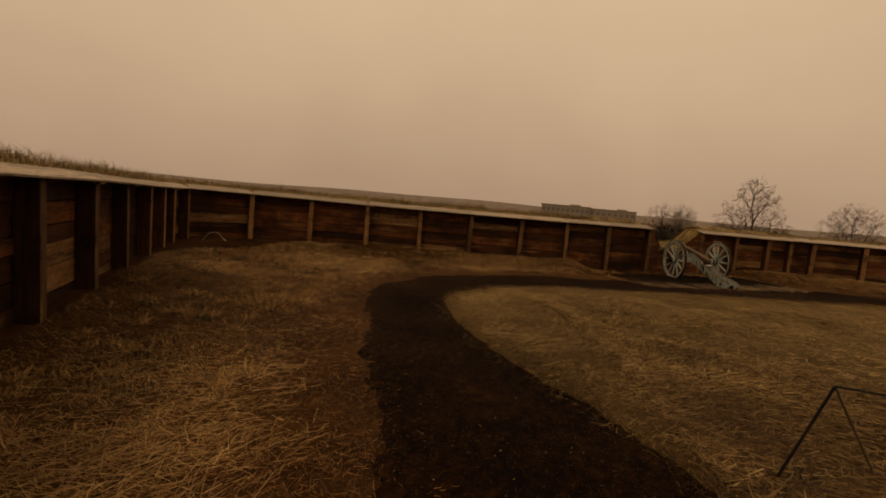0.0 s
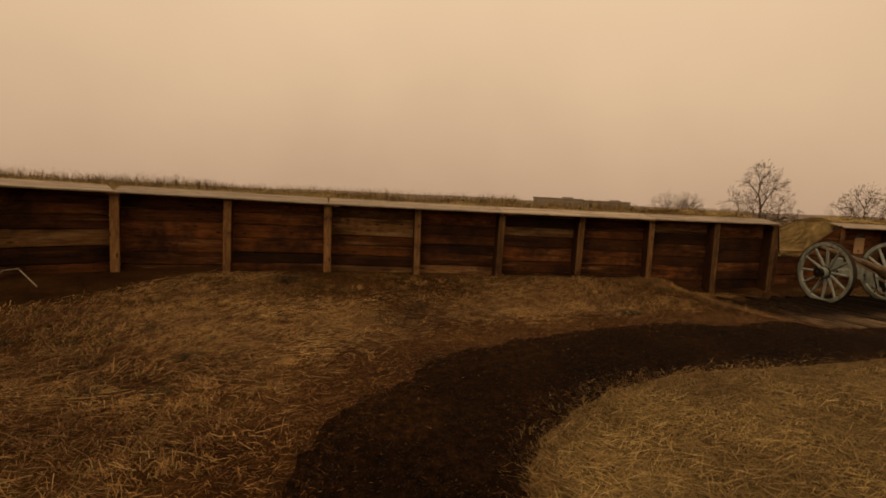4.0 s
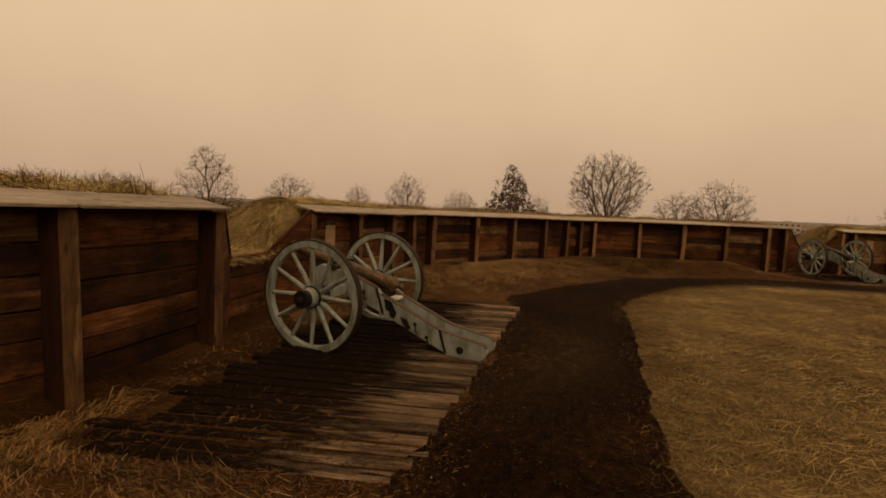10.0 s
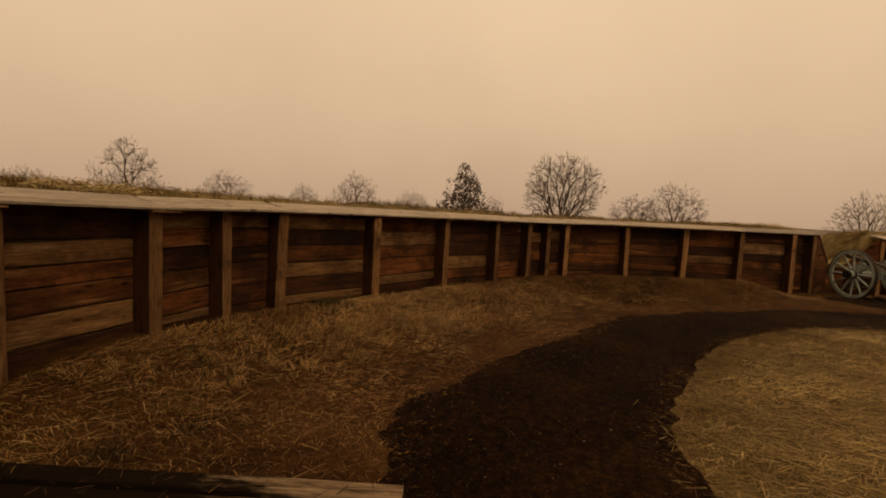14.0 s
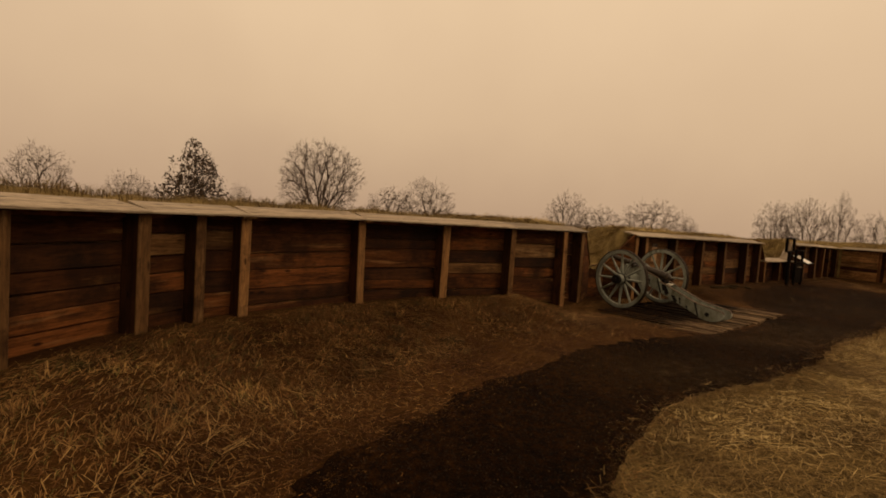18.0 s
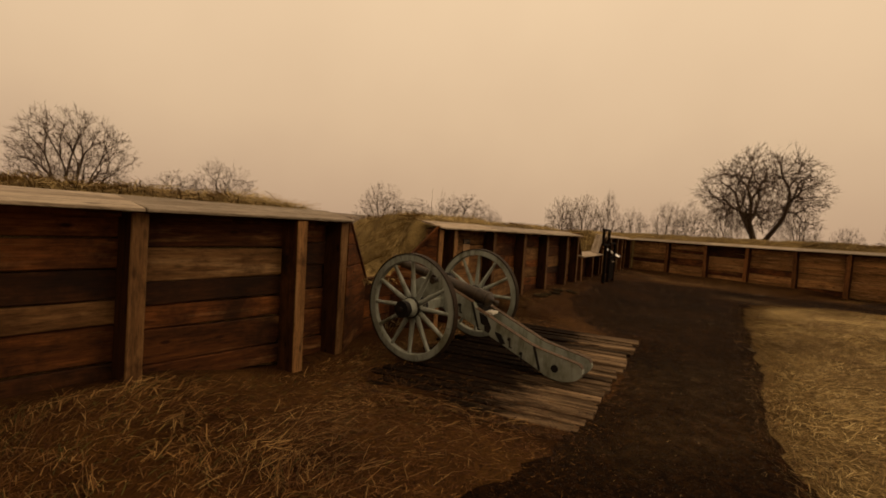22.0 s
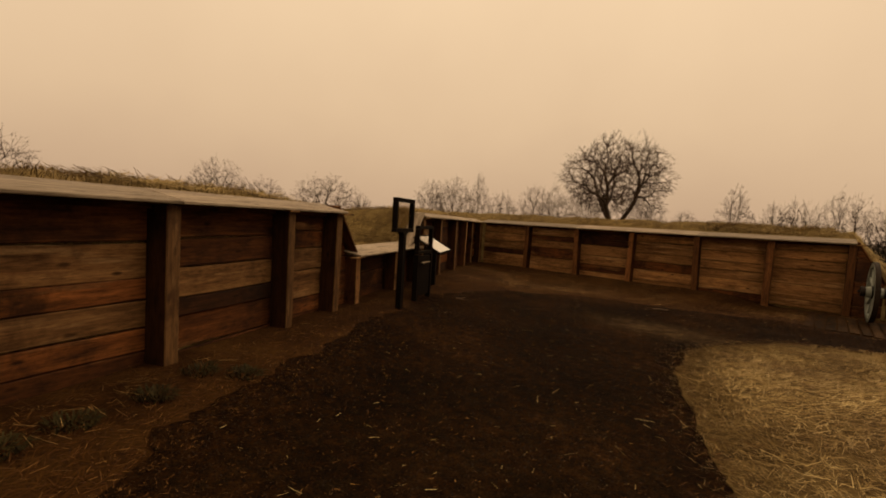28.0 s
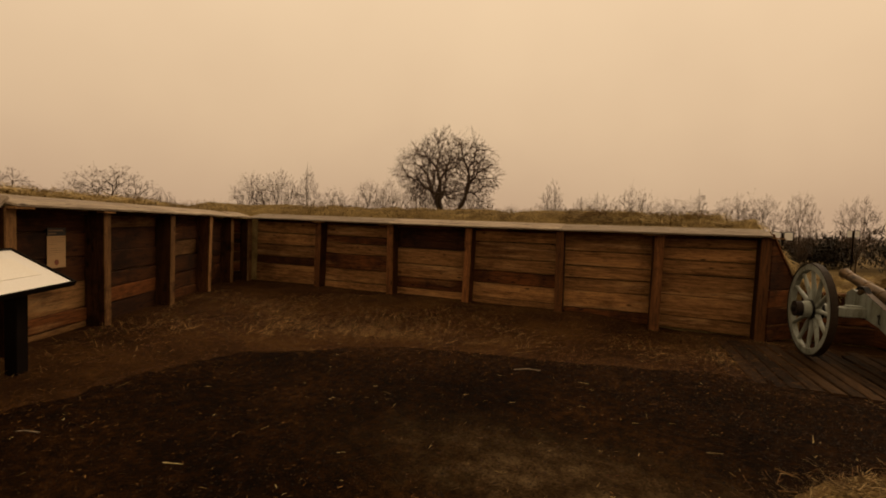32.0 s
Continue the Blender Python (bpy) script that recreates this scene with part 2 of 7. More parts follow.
# rain streaks and grime over the paint
gn_, gl_ = M_PAINT.node_tree.nodes, M_PAINT.node_tree.links
g_old = gn_["Principled BSDF"].inputs["Base Color"].links[0].from_socket
g_pos = gn_.new("ShaderNodeNewGeometry").outputs["Position"]
g_map = gn_.new("ShaderNodeMapping")
g_map.inputs["Scale"].default_value = (9.0, 9.0, 2.2)
gl_.new(g_pos, g_map.inputs["Vector"])
g_run = ramp(gn_, gl_, noise_tex(gn_, gl_, g_map.outputs[0], 1.0, 7, 0.68), [(0.36, (0.52, 0.49, 0.40)), (0.52, (1.0, 1.0, 1.0)), (0.70, (1.14, 1.14, 1.12))])
gl_.new(mixed(gn_, gl_, 1.0, g_old, g_run, "MULTIPLY"), gn_["Principled BSDF"].inputs["Base Color"])
M_IRON = paint("black_iron", (0.010, 0.008, 0.007), (0.03, 0.016, 0.009), 0.6, 0.12)
M_SIGNFRAME = paint("dark_brown_metal", (0.0065, 0.0042, 0.003), (0.010, 0.0065, 0.0045), 0.7, 0.03)
M_PAPER = paint("tan_paper", (0.34, 0.205, 0.105), (0.26, 0.15, 0.07), 0.7)
M_INK = paint("black_print", (0.02, 0.017, 0.015), (0.03, 0.025, 0.02), 0.7)
M_FADED = paint("faded_print", (0.13, 0.08, 0.045), (0.18, 0.11, 0.06), 0.7)
M_PANEL = paint("pale_panel", (0.74, 0.71, 0.67), (0.66, 0.63, 0.58), 0.35, 0.45)
M_INKPALE = paint("grey_print", (0.6, 0.55, 0.48), (0.5, 0.45, 0.39), 0.6)
M_PICTURE = paint("faded_picture", (0.76, 0.72, 0.66), (0.68, 0.63, 0.56), 0.4)
M_PALEWOOD = paint("pale_wood", (0.52, 0.48, 0.40), (0.42, 0.37, 0.29), 0.6)
M_STAMP = paint("red_stamp", (0.17, 0.05, 0.028), (0.15, 0.06, 0.03), 0.7)
M_WHITE = paint("white_paint", (0.78, 0.77, 0.74), (0.6, 0.58, 0.52), 0.5)
# far concrete and windows are lightened: distance haze is in their colour
M_CONCRETE = paint("hazed_concrete", (0.21, 0.17, 0.135), (0.17, 0.138, 0.11), 0.9)
M_PALEWORKS = paint("far_pale_sheeting", (0.46, 0.39, 0.325), (0.38, 0.32, 0.265), 0.8)
M_GLASSDARK = paint("hazed_window", (0.12, 0.098, 0.08), (0.10, 0.08, 0.066), 0.4)


def barrel_metal(name, col, dark, rough, metal):
    m, n, l, b = shader(name, rough, metal)
    vec, rnd, obj = moved(n, l, (1, 1, 1))
    mp = n.new("ShaderNodeMapping")
    mp.inputs["Scale"].default_value = (7.0, 22.0, 22.0)
    l.new(vec, mp.inputs["Vector"])
    a = noise_tex(n, l, mp.outputs[0], 1.0, 8, 0.7)
    l.new(ramp(n, l, a, [(0.36, dark), (0.62, col)]), b.inputs["Base Color"])
    bumped(n, l, b, noise_tex(n, l, vec, 70.0, 3), 0.15, 0.002)
    return m


M_TYRE = paint("worn_rusty_tyre", (0.024, 0.014, 0.0078), (0.010, 0.006, 0.0034), 0.65, 0.12)
M_PLATE = paint("worn_brown_plate", (0.075, 0.042, 0.022), (0.025, 0.014, 0.008), 0.6, 0.2)
M_BRONZE = barrel_metal("tarnished_bronze", (0.145, 0.084, 0.040), (0.022, 0.013, 0.0066), 0.5, 0.6)
M_GUNIRON = barrel_metal("brown_iron", (0.040, 0.024, 0.012), (0.009, 0.0056, 0.003), 0.5, 0.0)

# glass panes
M_GLASS, gn, gl, gb = shader("clear_pane", 0.08)
gb.inputs["Transmission Weight"].default_value = 1.0
gb.inputs["Base Color"].default_value = (0.72, 0.66, 0.6, 1)
gb.inputs["IOR"].default_value = 1.1


def earth(name, cols, scale, rough=0.95, bump=0.8, fine=60.0):
    m, n, l, b = shader(name, rough, 0.0, 0.04)
    g = n.new("ShaderNodeTexCoord").outputs["Object"]
    a = noise_tex(n, l, g, scale, 6, 0.65)
    f = noise_tex(n, l, g, fine, 4, 0.7)
    c1 = ramp(n, l, a, [(0.34, cols[0]), (0.5, cols[1]), (0.68, cols[2])])
    c2 = ramp(n, l, f, [(0.3, (0.45, 0.45, 0.45)), (0.7, (1.25, 1.25, 1.25))])
    l.new(mixed(n, l, 1.0, c1, c2, "MULTIPLY"), b.inputs["Base Color"])
    bumped(n, l, b, f, bump, 0.02)
    return m


def matted(name, cols, scale, strands, rough=0.95, shades=((0.34, 0.30), (0.50, 0.85), (0.64, 1.55))):
    """Trodden dead grass: strands lying in three directions over mottled turf."""
    m, n, l, b = shader(name, rough, 0.0, 0.04)
    g = n.new("ShaderNodeTexCoord").outputs["Object"]
    warp = n.new("ShaderNodeTexNoise")
    warp.inputs["Scale"].default_value = 1.7
    l.new(g, warp.inputs["Vector"])
    add = n.new("ShaderNodeVectorMath")
    add.operation = "MULTIPLY_ADD"
    add.inputs[1].default_value = (0.5, 0.5, 0.0)
    l.new(warp.outputs["Color"], add.inputs[0])
    l.new(g, add.inputs[2])
    total = None
    for turn in (0.3, 1.25, 2.2):
        mp = n.new("ShaderNodeMapping")
        mp.inputs["Rotation"].default_value = (0, 0, turn)
        l.new(add.outputs[0], mp.inputs["Vector"])
        sq = n.new("ShaderNodeMapping")
        sq.inputs["Scale"].default_value = (strands * 0.10, strands, 1.0)
        l.new(mp.outputs[0], sq.inputs["Vector"])
        f = noise_tex(n, l, sq.outputs[0], 1.0, 3, 0.6)
        if total is None:
            total = f
        else:
            mx = n.new("ShaderNodeMath")
            mx.operation = "MAXIMUM"
            l.new(total, mx.inputs[0])
            l.new(f, mx.inputs[1])
            total = mx.outputs[0]
    c1 = ramp(n, l, noise_tex(n, l, g, scale, 6, 0.65), [(0.34, cols[0]), (0.5, cols[1]), (0.68, cols[2])])
    c2 = ramp(n, l, total, [(p + 0.08, (v, v * 0.98, v * 0.95)) for p, v in shades])
    l.new(mixed(n, l, 1.0, c1, c2, "MULTIPLY"), b.inputs["Base Color"])
    bumped(n, l, b, total, 0.9, 0.02)
    return m


M_GROUND = matted("dead_turf", [(0.023, 0.0090, 0.0029), (0.044, 0.0185, 0.0060), (0.074, 0.0345, 0.0110)], 0.8, 70.0)
M_FIELD = earth("far_field", [(0.085, 0.055, 0.023), (0.125, 0.083, 0.035), (0.17, 0.116, 0.051)], 0.25, fine=5.0)
M_LAWN = matted("straw_lawn", [(0.085, 0.052, 0.02), (0.135, 0.087, 0.035), (0.19, 0.126, 0.053)], 1.3, 60.0, shades=((0.36, 0.22), (0.50, 0.75), (0.64, 1.6)))
# lawn by the start: browner, with the vignette's dimness put into its colour
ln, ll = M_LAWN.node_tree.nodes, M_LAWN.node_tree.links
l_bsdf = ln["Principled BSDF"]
l_plain = l_bsdf.inputs["Base Color"].links[0].from_socket
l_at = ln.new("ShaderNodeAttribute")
l_at.attribute_name = "darkened"
ll.new(mixed(ln, ll, l_at.outputs["Fac"], l_plain, mixed(ln, ll, 1.0, l_plain, (0.52, 0.46, 0.42), "MULTIPLY")), l_bsdf.inputs["Base Color"])
M_BANK = earth("bank_turf", [(0.12, 0.077, 0.031), (0.20, 0.134, 0.055), (0.29, 0.20, 0.088)], 2.6)
# light grey-brown: distance haze put into the hills' own colour
M_HILL = earth("far_hills", [(0.17, 0.13, 0.105), (0.20, 0.155, 0.125), (0.23, 0.18, 0.145)], 0.01, fine=0.08, bump=0.0)

# cinder path with pale chips
M_PATH, pn, pl, pb = shader("black_cinders", 0.95, 0.0, 0.03)
pg = pn.new("ShaderNodeTexCoord").outputs["Object"]
pa = noise_tex(pn, pl, pg, 0.7, 6, 0.65)
pf = noise_tex(pn, pl, pg, 55.0, 5, 0.75)
pv = pn.new("ShaderNodeTexVoronoi")
pv.inputs["Scale"].default_value = 24.0
pl.new(pg, pv.inputs["Vector"])
chip = ramp(pn, pl, pv.outputs["Distance"], [(0.10, (1, 1, 1)), (0.17, (0, 0, 0))])
pc = ramp(pn, pl, pa, [(0.36, (0.0072, 0.00270, 0.00085)), (0.55, (0.0155, 0.0060, 0.0019)), (0.75, (0.033, 0.0134, 0.0045))])
pc2 = mixed(pn, pl, 1.0, pc, ramp(pn, pl, pf, [(0.3, (0.3, 0.3, 0.3)), (0.7, (1.7, 1.7, 1.7))]), "MULTIPLY")
pc2 = mixed(pn, pl, 1.0, pc2, ramp(pn, pl, noise_tex(pn, pl, pg, 11.0, 6, 0.75), [(0.36, (0.30, 0.28, 0.26)), (0.5, (0.8, 0.8, 0.8)), (0.66, (1.8, 1.75, 1.65))]), "MULTIPLY")
pm = pn.new("ShaderNodeMath")
pm.operation = "MULTIPLY"
pl.new(chip, pm.inputs[0])
pl.new(ramp(pn, pl, noise_tex(pn, pl, pg, 9.0, 2), [(0.52, (0, 0, 0)), (0.64, (1, 1, 1))]), pm.inputs[1])
pat = pn.new("ShaderNodeAttribute")
pat.attribute_name = "mud"
pmud = mixed(pn, pl, pat.outputs["Fac"], pc2, mixed(pn, pl, 1.0, ramp(pn, pl, noise_tex(pn, pl, pg, 5.0, 8, 0.75), [(0.38, (0.026, 0.0140, 0.0060)), (0.52, (0.062, 0.0370, 0.0172)), (0.66, (0.135, 0.087, 0.044))]), ramp(pn, pl, pf, [(0.32, (0.25, 0.25, 0.25)), (0.68, (1.7, 1.7, 1.7))]), "MULTIPLY"))
pl.new(mixed(pn, pl, pm.outputs[0], pmud, (0.042, 0.027, 0.015)), pb.inputs["Base Color"])
bumped(pn, pl, pb, pf, 1.0, 0.02)


def blades(name, stops):
    m, n, l, b = shader(name, 0.75, 0.0, 0.12)
    g = n.new("ShaderNodeNewGeometry")
    col = ramp(n, l, g.outputs["Random Per Island"], stops)
    pos = noise_tex(n, l, n.new("ShaderNodeTexCoord").outputs["Object"], 0.9, 4)
    l.new(mixed(n, l, 1.0, col, ramp(n, l, pos, [(0.32, (0.5, 0.44, 0.42)), (0.66, (1.2, 1.2, 1.15))]), "MULTIPLY"), b.inputs["Base Color"])
    return m


M_VERGE = blades("verge_grass", [(0.0, (0.08133, 0.03226, 0.01064)), (0.30, (0.1579, 0.07437, 0.02553)), (0.58, (0.2583, 0.1389, 0.05106)), (0.80, (0.3923, 0.233, 0.09786)), (0.84, (0.06698, 0.05376, 0.01447)), (1.0, (0.1196, 0.09498, 0.02893))])
M_VERGEDAMP = blades("damp_verge_grass", [(0.0, (0.04401, 0.01478, 0.00451)), (0.36, (0.09377, 0.03853, 0.01209)), (0.64, (0.1674, 0.08243, 0.02808)), (0.78, (0.2966, 0.1702, 0.06553)), (0.83, (0.03444, 0.02867, 0.007489)), (1.0, (0.07654, 0.06093, 0.01702))])
THATCH_STOPS = [(0.0, (0.03827, 0.01236, 0.003659)), (0.6, (0.1071, 0.0439, 0.01362)), (1.0, (0.2536, 0.1308, 0.0451))]
M_STRAW = blades("lawn_straw", [(0.0, (0.08324, 0.04683, 0.01654)), (0.4, (0.1873, 0.116, 0.04279)), (0.8, (0.2914, 0.1913, 0.07781)), (1.0, (0.4162, 0.2901, 0.1361))])
M_THATCH = blades("red_thatch", [(p, tuple(1.15 * v for v in c)) for p, c in THATCH_STOPS])
M_STRAWPALE = blades("pale_lawn_straw", [(0.0, (0.09, 0.052, 0.020)), (0.35, (0.25, 0.16, 0.065)), (0.7, (0.44, 0.31, 0.14)), (1.0, (0.62, 0.47, 0.25))])
# brown straw for the start of the path, dimmed in colour for the vignette
M_STRAWDIM = blades("dimmed_lawn_straw", [(0.0, (0.035, 0.016, 0.0052)), (0.4, (0.10, 0.055, 0.0195)), (0.8, (0.175, 0.106, 0.041)), (1.0, (0.27, 0.18, 0.08))])
M_THATCHDRY = blades("tan_thatch", [(0.0, (0.063, 0.0236, 0.007258)), (0.6, (0.1575, 0.07207, 0.02419)), (1.0, (0.351, 0.1991, 0.075))])
M_BANKGRASS = blades("bank_grass", [(0.0, (0.08, 0.05, 0.021)), (0.5, (0.16, 0.107, 0.047)), (1.0, (0.30, 0.21, 0.10))])
M_BANKSTRAW = blades("bank_straw", [(0.0, (0.15, 0.095, 0.036)), (0.5, (0.32, 0.22, 0.09)), (1.0, (0.52, 0.385, 0.18))])
M_DAMPSTRAW = blades("damp_straw", [(0.0, (0.01296, 0.00516, 0.00175)), (0.7, (0.0432, 0.0172, 0.0056)), (1.0, (0.1296, 0.05848, 0.0189))])
M_LYING = blades("bleached_verge_straw", [(0.0, (0.13, 0.066, 0.024)), (0.5, (0.27, 0.158, 0.064)), (1.0, (0.46, 0.30, 0.135))])
M_LYINGDAMP = blades("damp_verge_straw", [(0.0, (0.080, 0.036, 0.0125)), (0.5, (0.18, 0.098, 0.037)), (1.0, (0.36, 0.225, 0.095))])
M_STALK = paint("dead_stems", (0.10, 0.062, 0.034), (0.07, 0.042, 0.022), 0.8)
M_GREEN = blades("green_weeds", [(0.0, (0.016, 0.0125, 0.0045)), (1.0, (0.040, 0.030, 0.010))])
M_BANKSTALK = blades("pale_seed_stalks", [(0.0, (0.13, 0.085, 0.040)), (0.5, (0.21, 0.145, 0.072)), (1.0, (0.32, 0.23, 0.12))])
M_BARK = earth("bark", [(0.05, 0.034, 0.024), (0.075, 0.052, 0.037), (0.10, 0.07, 0.05)], 2.0, fine=14.0, bump=0.4)
M_TWIG = earth("twigs", [(0.075, 0.050, 0.036), (0.10, 0.068, 0.049), (0.13, 0.09, 0.065)], 1.0, fine=6.0, bump=0.0)
M_LEAF = blades("withered_leaves", [(0.0, (0.03, 0.02, 0.012)), (0.6, (0.06, 0.04, 0.022)), (1.0, (0.10, 0.062, 0.032))])
M_WOODS = blades("far_thicket", [(0.0, (0.014, 0.011, 0.007)), (0.6, (0.028, 0.021, 0.014)), (1.0, (0.05, 0.037, 0.025))])
M_CHIPS = blades("cinder_chips", [(0.0, (0.0052, 0.0019, 0.00065)), (0.55, (0.0170, 0.0062, 0.0020)), (0.85, (0.030, 0.0118, 0.0039)), (0.98, (0.043, 0.0190, 0.0068)), (1.0, (0.19, 0.13, 0.070))])
M_LITTER = blades("loose_straw", [(0.0, (0.035, 0.018, 0.0075)), (0.8, (0.11, 0.064, 0.0275)), (1.0, (0.33, 0.225, 0.11))])


# ---- building helpers ----
def mesh_from(name, verts, faces, mat, smooth=False):
    me = bpy.data.meshes.new(name)
    me.from_pydata([tuple(v) for v in verts], [], [tuple(f) for f in faces])
    me.materials.append(mat)
    if smooth:
        me.polygons.foreach_set("use_smooth", [True] * len(me.polygons))
    me.update()
    return me


def part(name, bm, material, parent=None, label="", m=None, smooth=False):
    """Links a bmesh, or a ready mesh, as one object under a thing or a part."""
    if isinstance(bm, bmesh.types.BMesh):
        me = bpy.data.meshes.new(name)
        bmesh.ops.recalc_face_normals(bm, faces=bm.faces)
        bm.to_mesh(me)
        bm.free()
        me.materials.append(material)
        if smooth:
            me.polygons.foreach_set("use_smooth", [True] * len(me.polygons))
    else:
        me = bm
    ob = new(name, me)
    if parent is not None:
        ob.parent = parent
    if m is not None:
        ob.matrix_local = m
    if label:
        ob["label"] = label
    return ob


def boxm(bm, cx, cy, cz, sx, sy, sz, bevel=0.0, m=None):
    r = bmesh.ops.create_cube(bm, size=1.0)
    mat = Matrix.Translation((cx, cy, cz)) @ Matrix.Diagonal((sx, sy, sz, 1))
    if m is not None:
        mat = m @ mat
    bmesh.ops.transform(bm, matrix=mat, verts=r["verts"])
    if bevel > 0:
        es = {e for v in r["verts"] for e in v.link_edges}
        bmesh.ops.bevel(bm, geom=list(es), offset=bevel, segments=1, affect="EDGES")
    return bm


def lathe(profile, n=24, axis="X"):
    """A turned body: profile of (along, radius)."""
    bm = bmesh.new()
    rings = []
    for a, r in profile:
        ring = []
        for i in range(n):
            t = 2 * math.pi * i / n
            c, s = r * math.cos(t), r * math.sin(t)
            ring.append(bm.verts.new((a, c, s) if axis == "X" else (c, a, s) if axis == "Y" else (c, s, a)))
        rings.append(ring)
    for p, q in zip(rings, rings[1:]):
        for i in range(n):
            bm.faces.new((p[i], p[(i + 1) % n], q[(i + 1) % n], q[i]))
    bm.faces.new(rings[0])
    bm.faces.new(rings[-1][::-1])
    return bm


def extruded(outline, y0, y1, bevel=0.006):
    """An outline in x and z, given thickness from y0 to y1."""
    bm = bmesh.new()
    a = [bm.verts.new((x, y0, z)) for x, z in outline]
    b = [bm.verts.new((x, y1, z)) for x, z in outline]
    k = len(outline)
    bm.faces.new(a)
    bm.faces.new(b[::-1])
    for i in range(k):
        bm.faces.new((a[i], b[i], b[(i + 1) % k], a[(i + 1) % k]))
    if bevel:
        bmesh.ops.bevel(bm, geom=bm.edges[:], offset=bevel, segments=1, affect="EDGES")
    return bm


def plank_mesh(name, length, width, thick, mat, rnd, ends=0.01, cut=(0.0, 0.0)):
    """A board along x, its face towards -y, its width along z: chamfered face edges, a slight bow, uneven ends.
    cut: how much shorter the top edge is at either end."""
    k = 4
    c = min(0.008, thick * 0.3)
    verts, faces = [], []
    bow, sag = rnd.uniform(-0.008, 0.008), rnd.uniform(-0.006, 0.006)
    for i in range(k + 1):
        f = i / k
        dx0 = rnd.uniform(-ends, ends) if i in (0, k) else 0.0
        y = bow * (1 - (2 * f - 1) ** 2) + rnd.uniform(-0.0015, 0.0015)
        z = sag * (1 - (2 * f - 1) ** 2)
        w0, w1 = rnd.uniform(-0.004, 0.004), rnd.uniform(-0.004, 0.004)
        xb = (f - 0.5) * length + dx0
        xt = -0.5 * length + cut[0] + f * (length - cut[0] - cut[1]) + dx0
        verts += [(xb, y + c, z - width / 2 + w0), (xb, y, z - width / 2 + c + w0), (xt, y, z + width / 2 - c + w1), (xt, y + c, z + width / 2 + w1),
                  (xt, y + thick, z + width / 2 + w1), (xb, y + thick, z - width / 2 + w0)]
    for i in range(k):
        for j in range(6):
            a, b = i * 6 + j, i * 6 + (j + 1) % 6
            faces.append((a, a + 6, b + 6, b))
    faces += [tuple(range(6)), tuple(range(k * 6 + 5, k * 6 - 1, -1))]
    return mesh_from(name, verts, faces, mat)


# ---- the plan: posts of the timber parapet, as (x, y, ground, top) ----
WEST = [(-2.35, 0.2, 0.02, 1.56), (-2.95, 1.75, 0.02, 1.55), (-3.55, 3.25, 0.02, 1.52), (-4.16, 4.80, 0.0, 1.50), (-4.80, 6.40, 0.0, 1.47), (-5.45, 7.98, 0.0, 1.42), (-6.05, 9.55, 0.0, 1.38), (-6.55, 10.85, 0.0, 1.35), (-6.85, 11.75, 0.0, 1.33)]
NORTH = [(-7.05, 12.75, 0.0, 1.33), (-5.85, 14.0, 0.0, 1.30), (-4.2, 14.5, 0.0, 1.28), (-2.52, 15.0, -0.02, 1.26), (-0.82, 15.35, -0.05, 1.26), (0.87, 15.58, -0.05, 1.26), (2.64, 16.0, -0.06, 1.25), (4.285, 16.255, -0.1, 1.27), (5.78, 16.315, -0.14, 1.29), (7.45, 16.85, -0.15, 1.30)]
EAST = [(9.78, 17.66, -0.15, 1.29), (11.2, 17.77, -0.05, 1.29), (12.48, 17.86, 0.0, 1.29), (13.35, 17.88, 0.05, 1.31), (14.15, 17.8, 0.05, 1.32), (15.7, 17.3, 0.08, 1.32), (17.4, 16.82, 0.1, 1.35), (19.05, 16.32, 0.08, 1.35), (20.3, 15.9, 0.08, 1.36), (20.88, 15.56, 0.1, 1.38), (21.3, 15.18, 0.1, 1.38), (22.62, 13.8, 0.1, 1.42), (23.48, 12.36, 0.08, 1.43), (24.15, 10.95, 0.08, 1.44), (25.02, 9.55, 0.0, 1.45), (25.55, 8.95, -0.08, 1.46)]
SIGNWALL = [(26.6, 7.07, -0.05, 1.44), (26.87, 6.64, -0.05, 1.44), (27.77, 5.24, -0.03, 1.45), (28.62, 3.82, 0.02, 1.45), (29.38, 2.5, -0.03, 1.45), (30.22, 1.06, -0.03, 1.46), (30.8, 0.1, -0.05, 1.46)]
LOW = [(31.2, -0.5, -0.05, 0.80), (32.15, -1.95, -0.05, 0.80), (32.95, -3.1, -0.05, 0.80)]
CORNER = [(33.1, -3.4, 0.0, 1.49), (33.85, -4.6, 0.02, 1.48), (34.7, -5.95, 0.04, 1.48), (35.55, -7.2, 0.05, 1.48), (36.3, -8.25, 0.05, 1.47)]
SOUTH = [(36.35, -8.75, 0.05, 1.46), (34.5, -8.98, 0.05, 1.45), (32.75, -9.2, 0.05, 1.45), (31.1, -9.37, 0.05, 1.44), (29.38, -9.5, 0.05, 1.45), (27.85, -9.8, 0.04, 1.45), (26.38, -10.02, 0.0, 1.47)]
SOUTHWEST = [(24.2, -10.3, 0.0, 1.47), (22.4, -10.5, 0.0, 1.46), (20.6, -10.7, 0.0, 1.46), (18.8, -10.9, 0.0, 1.46)]

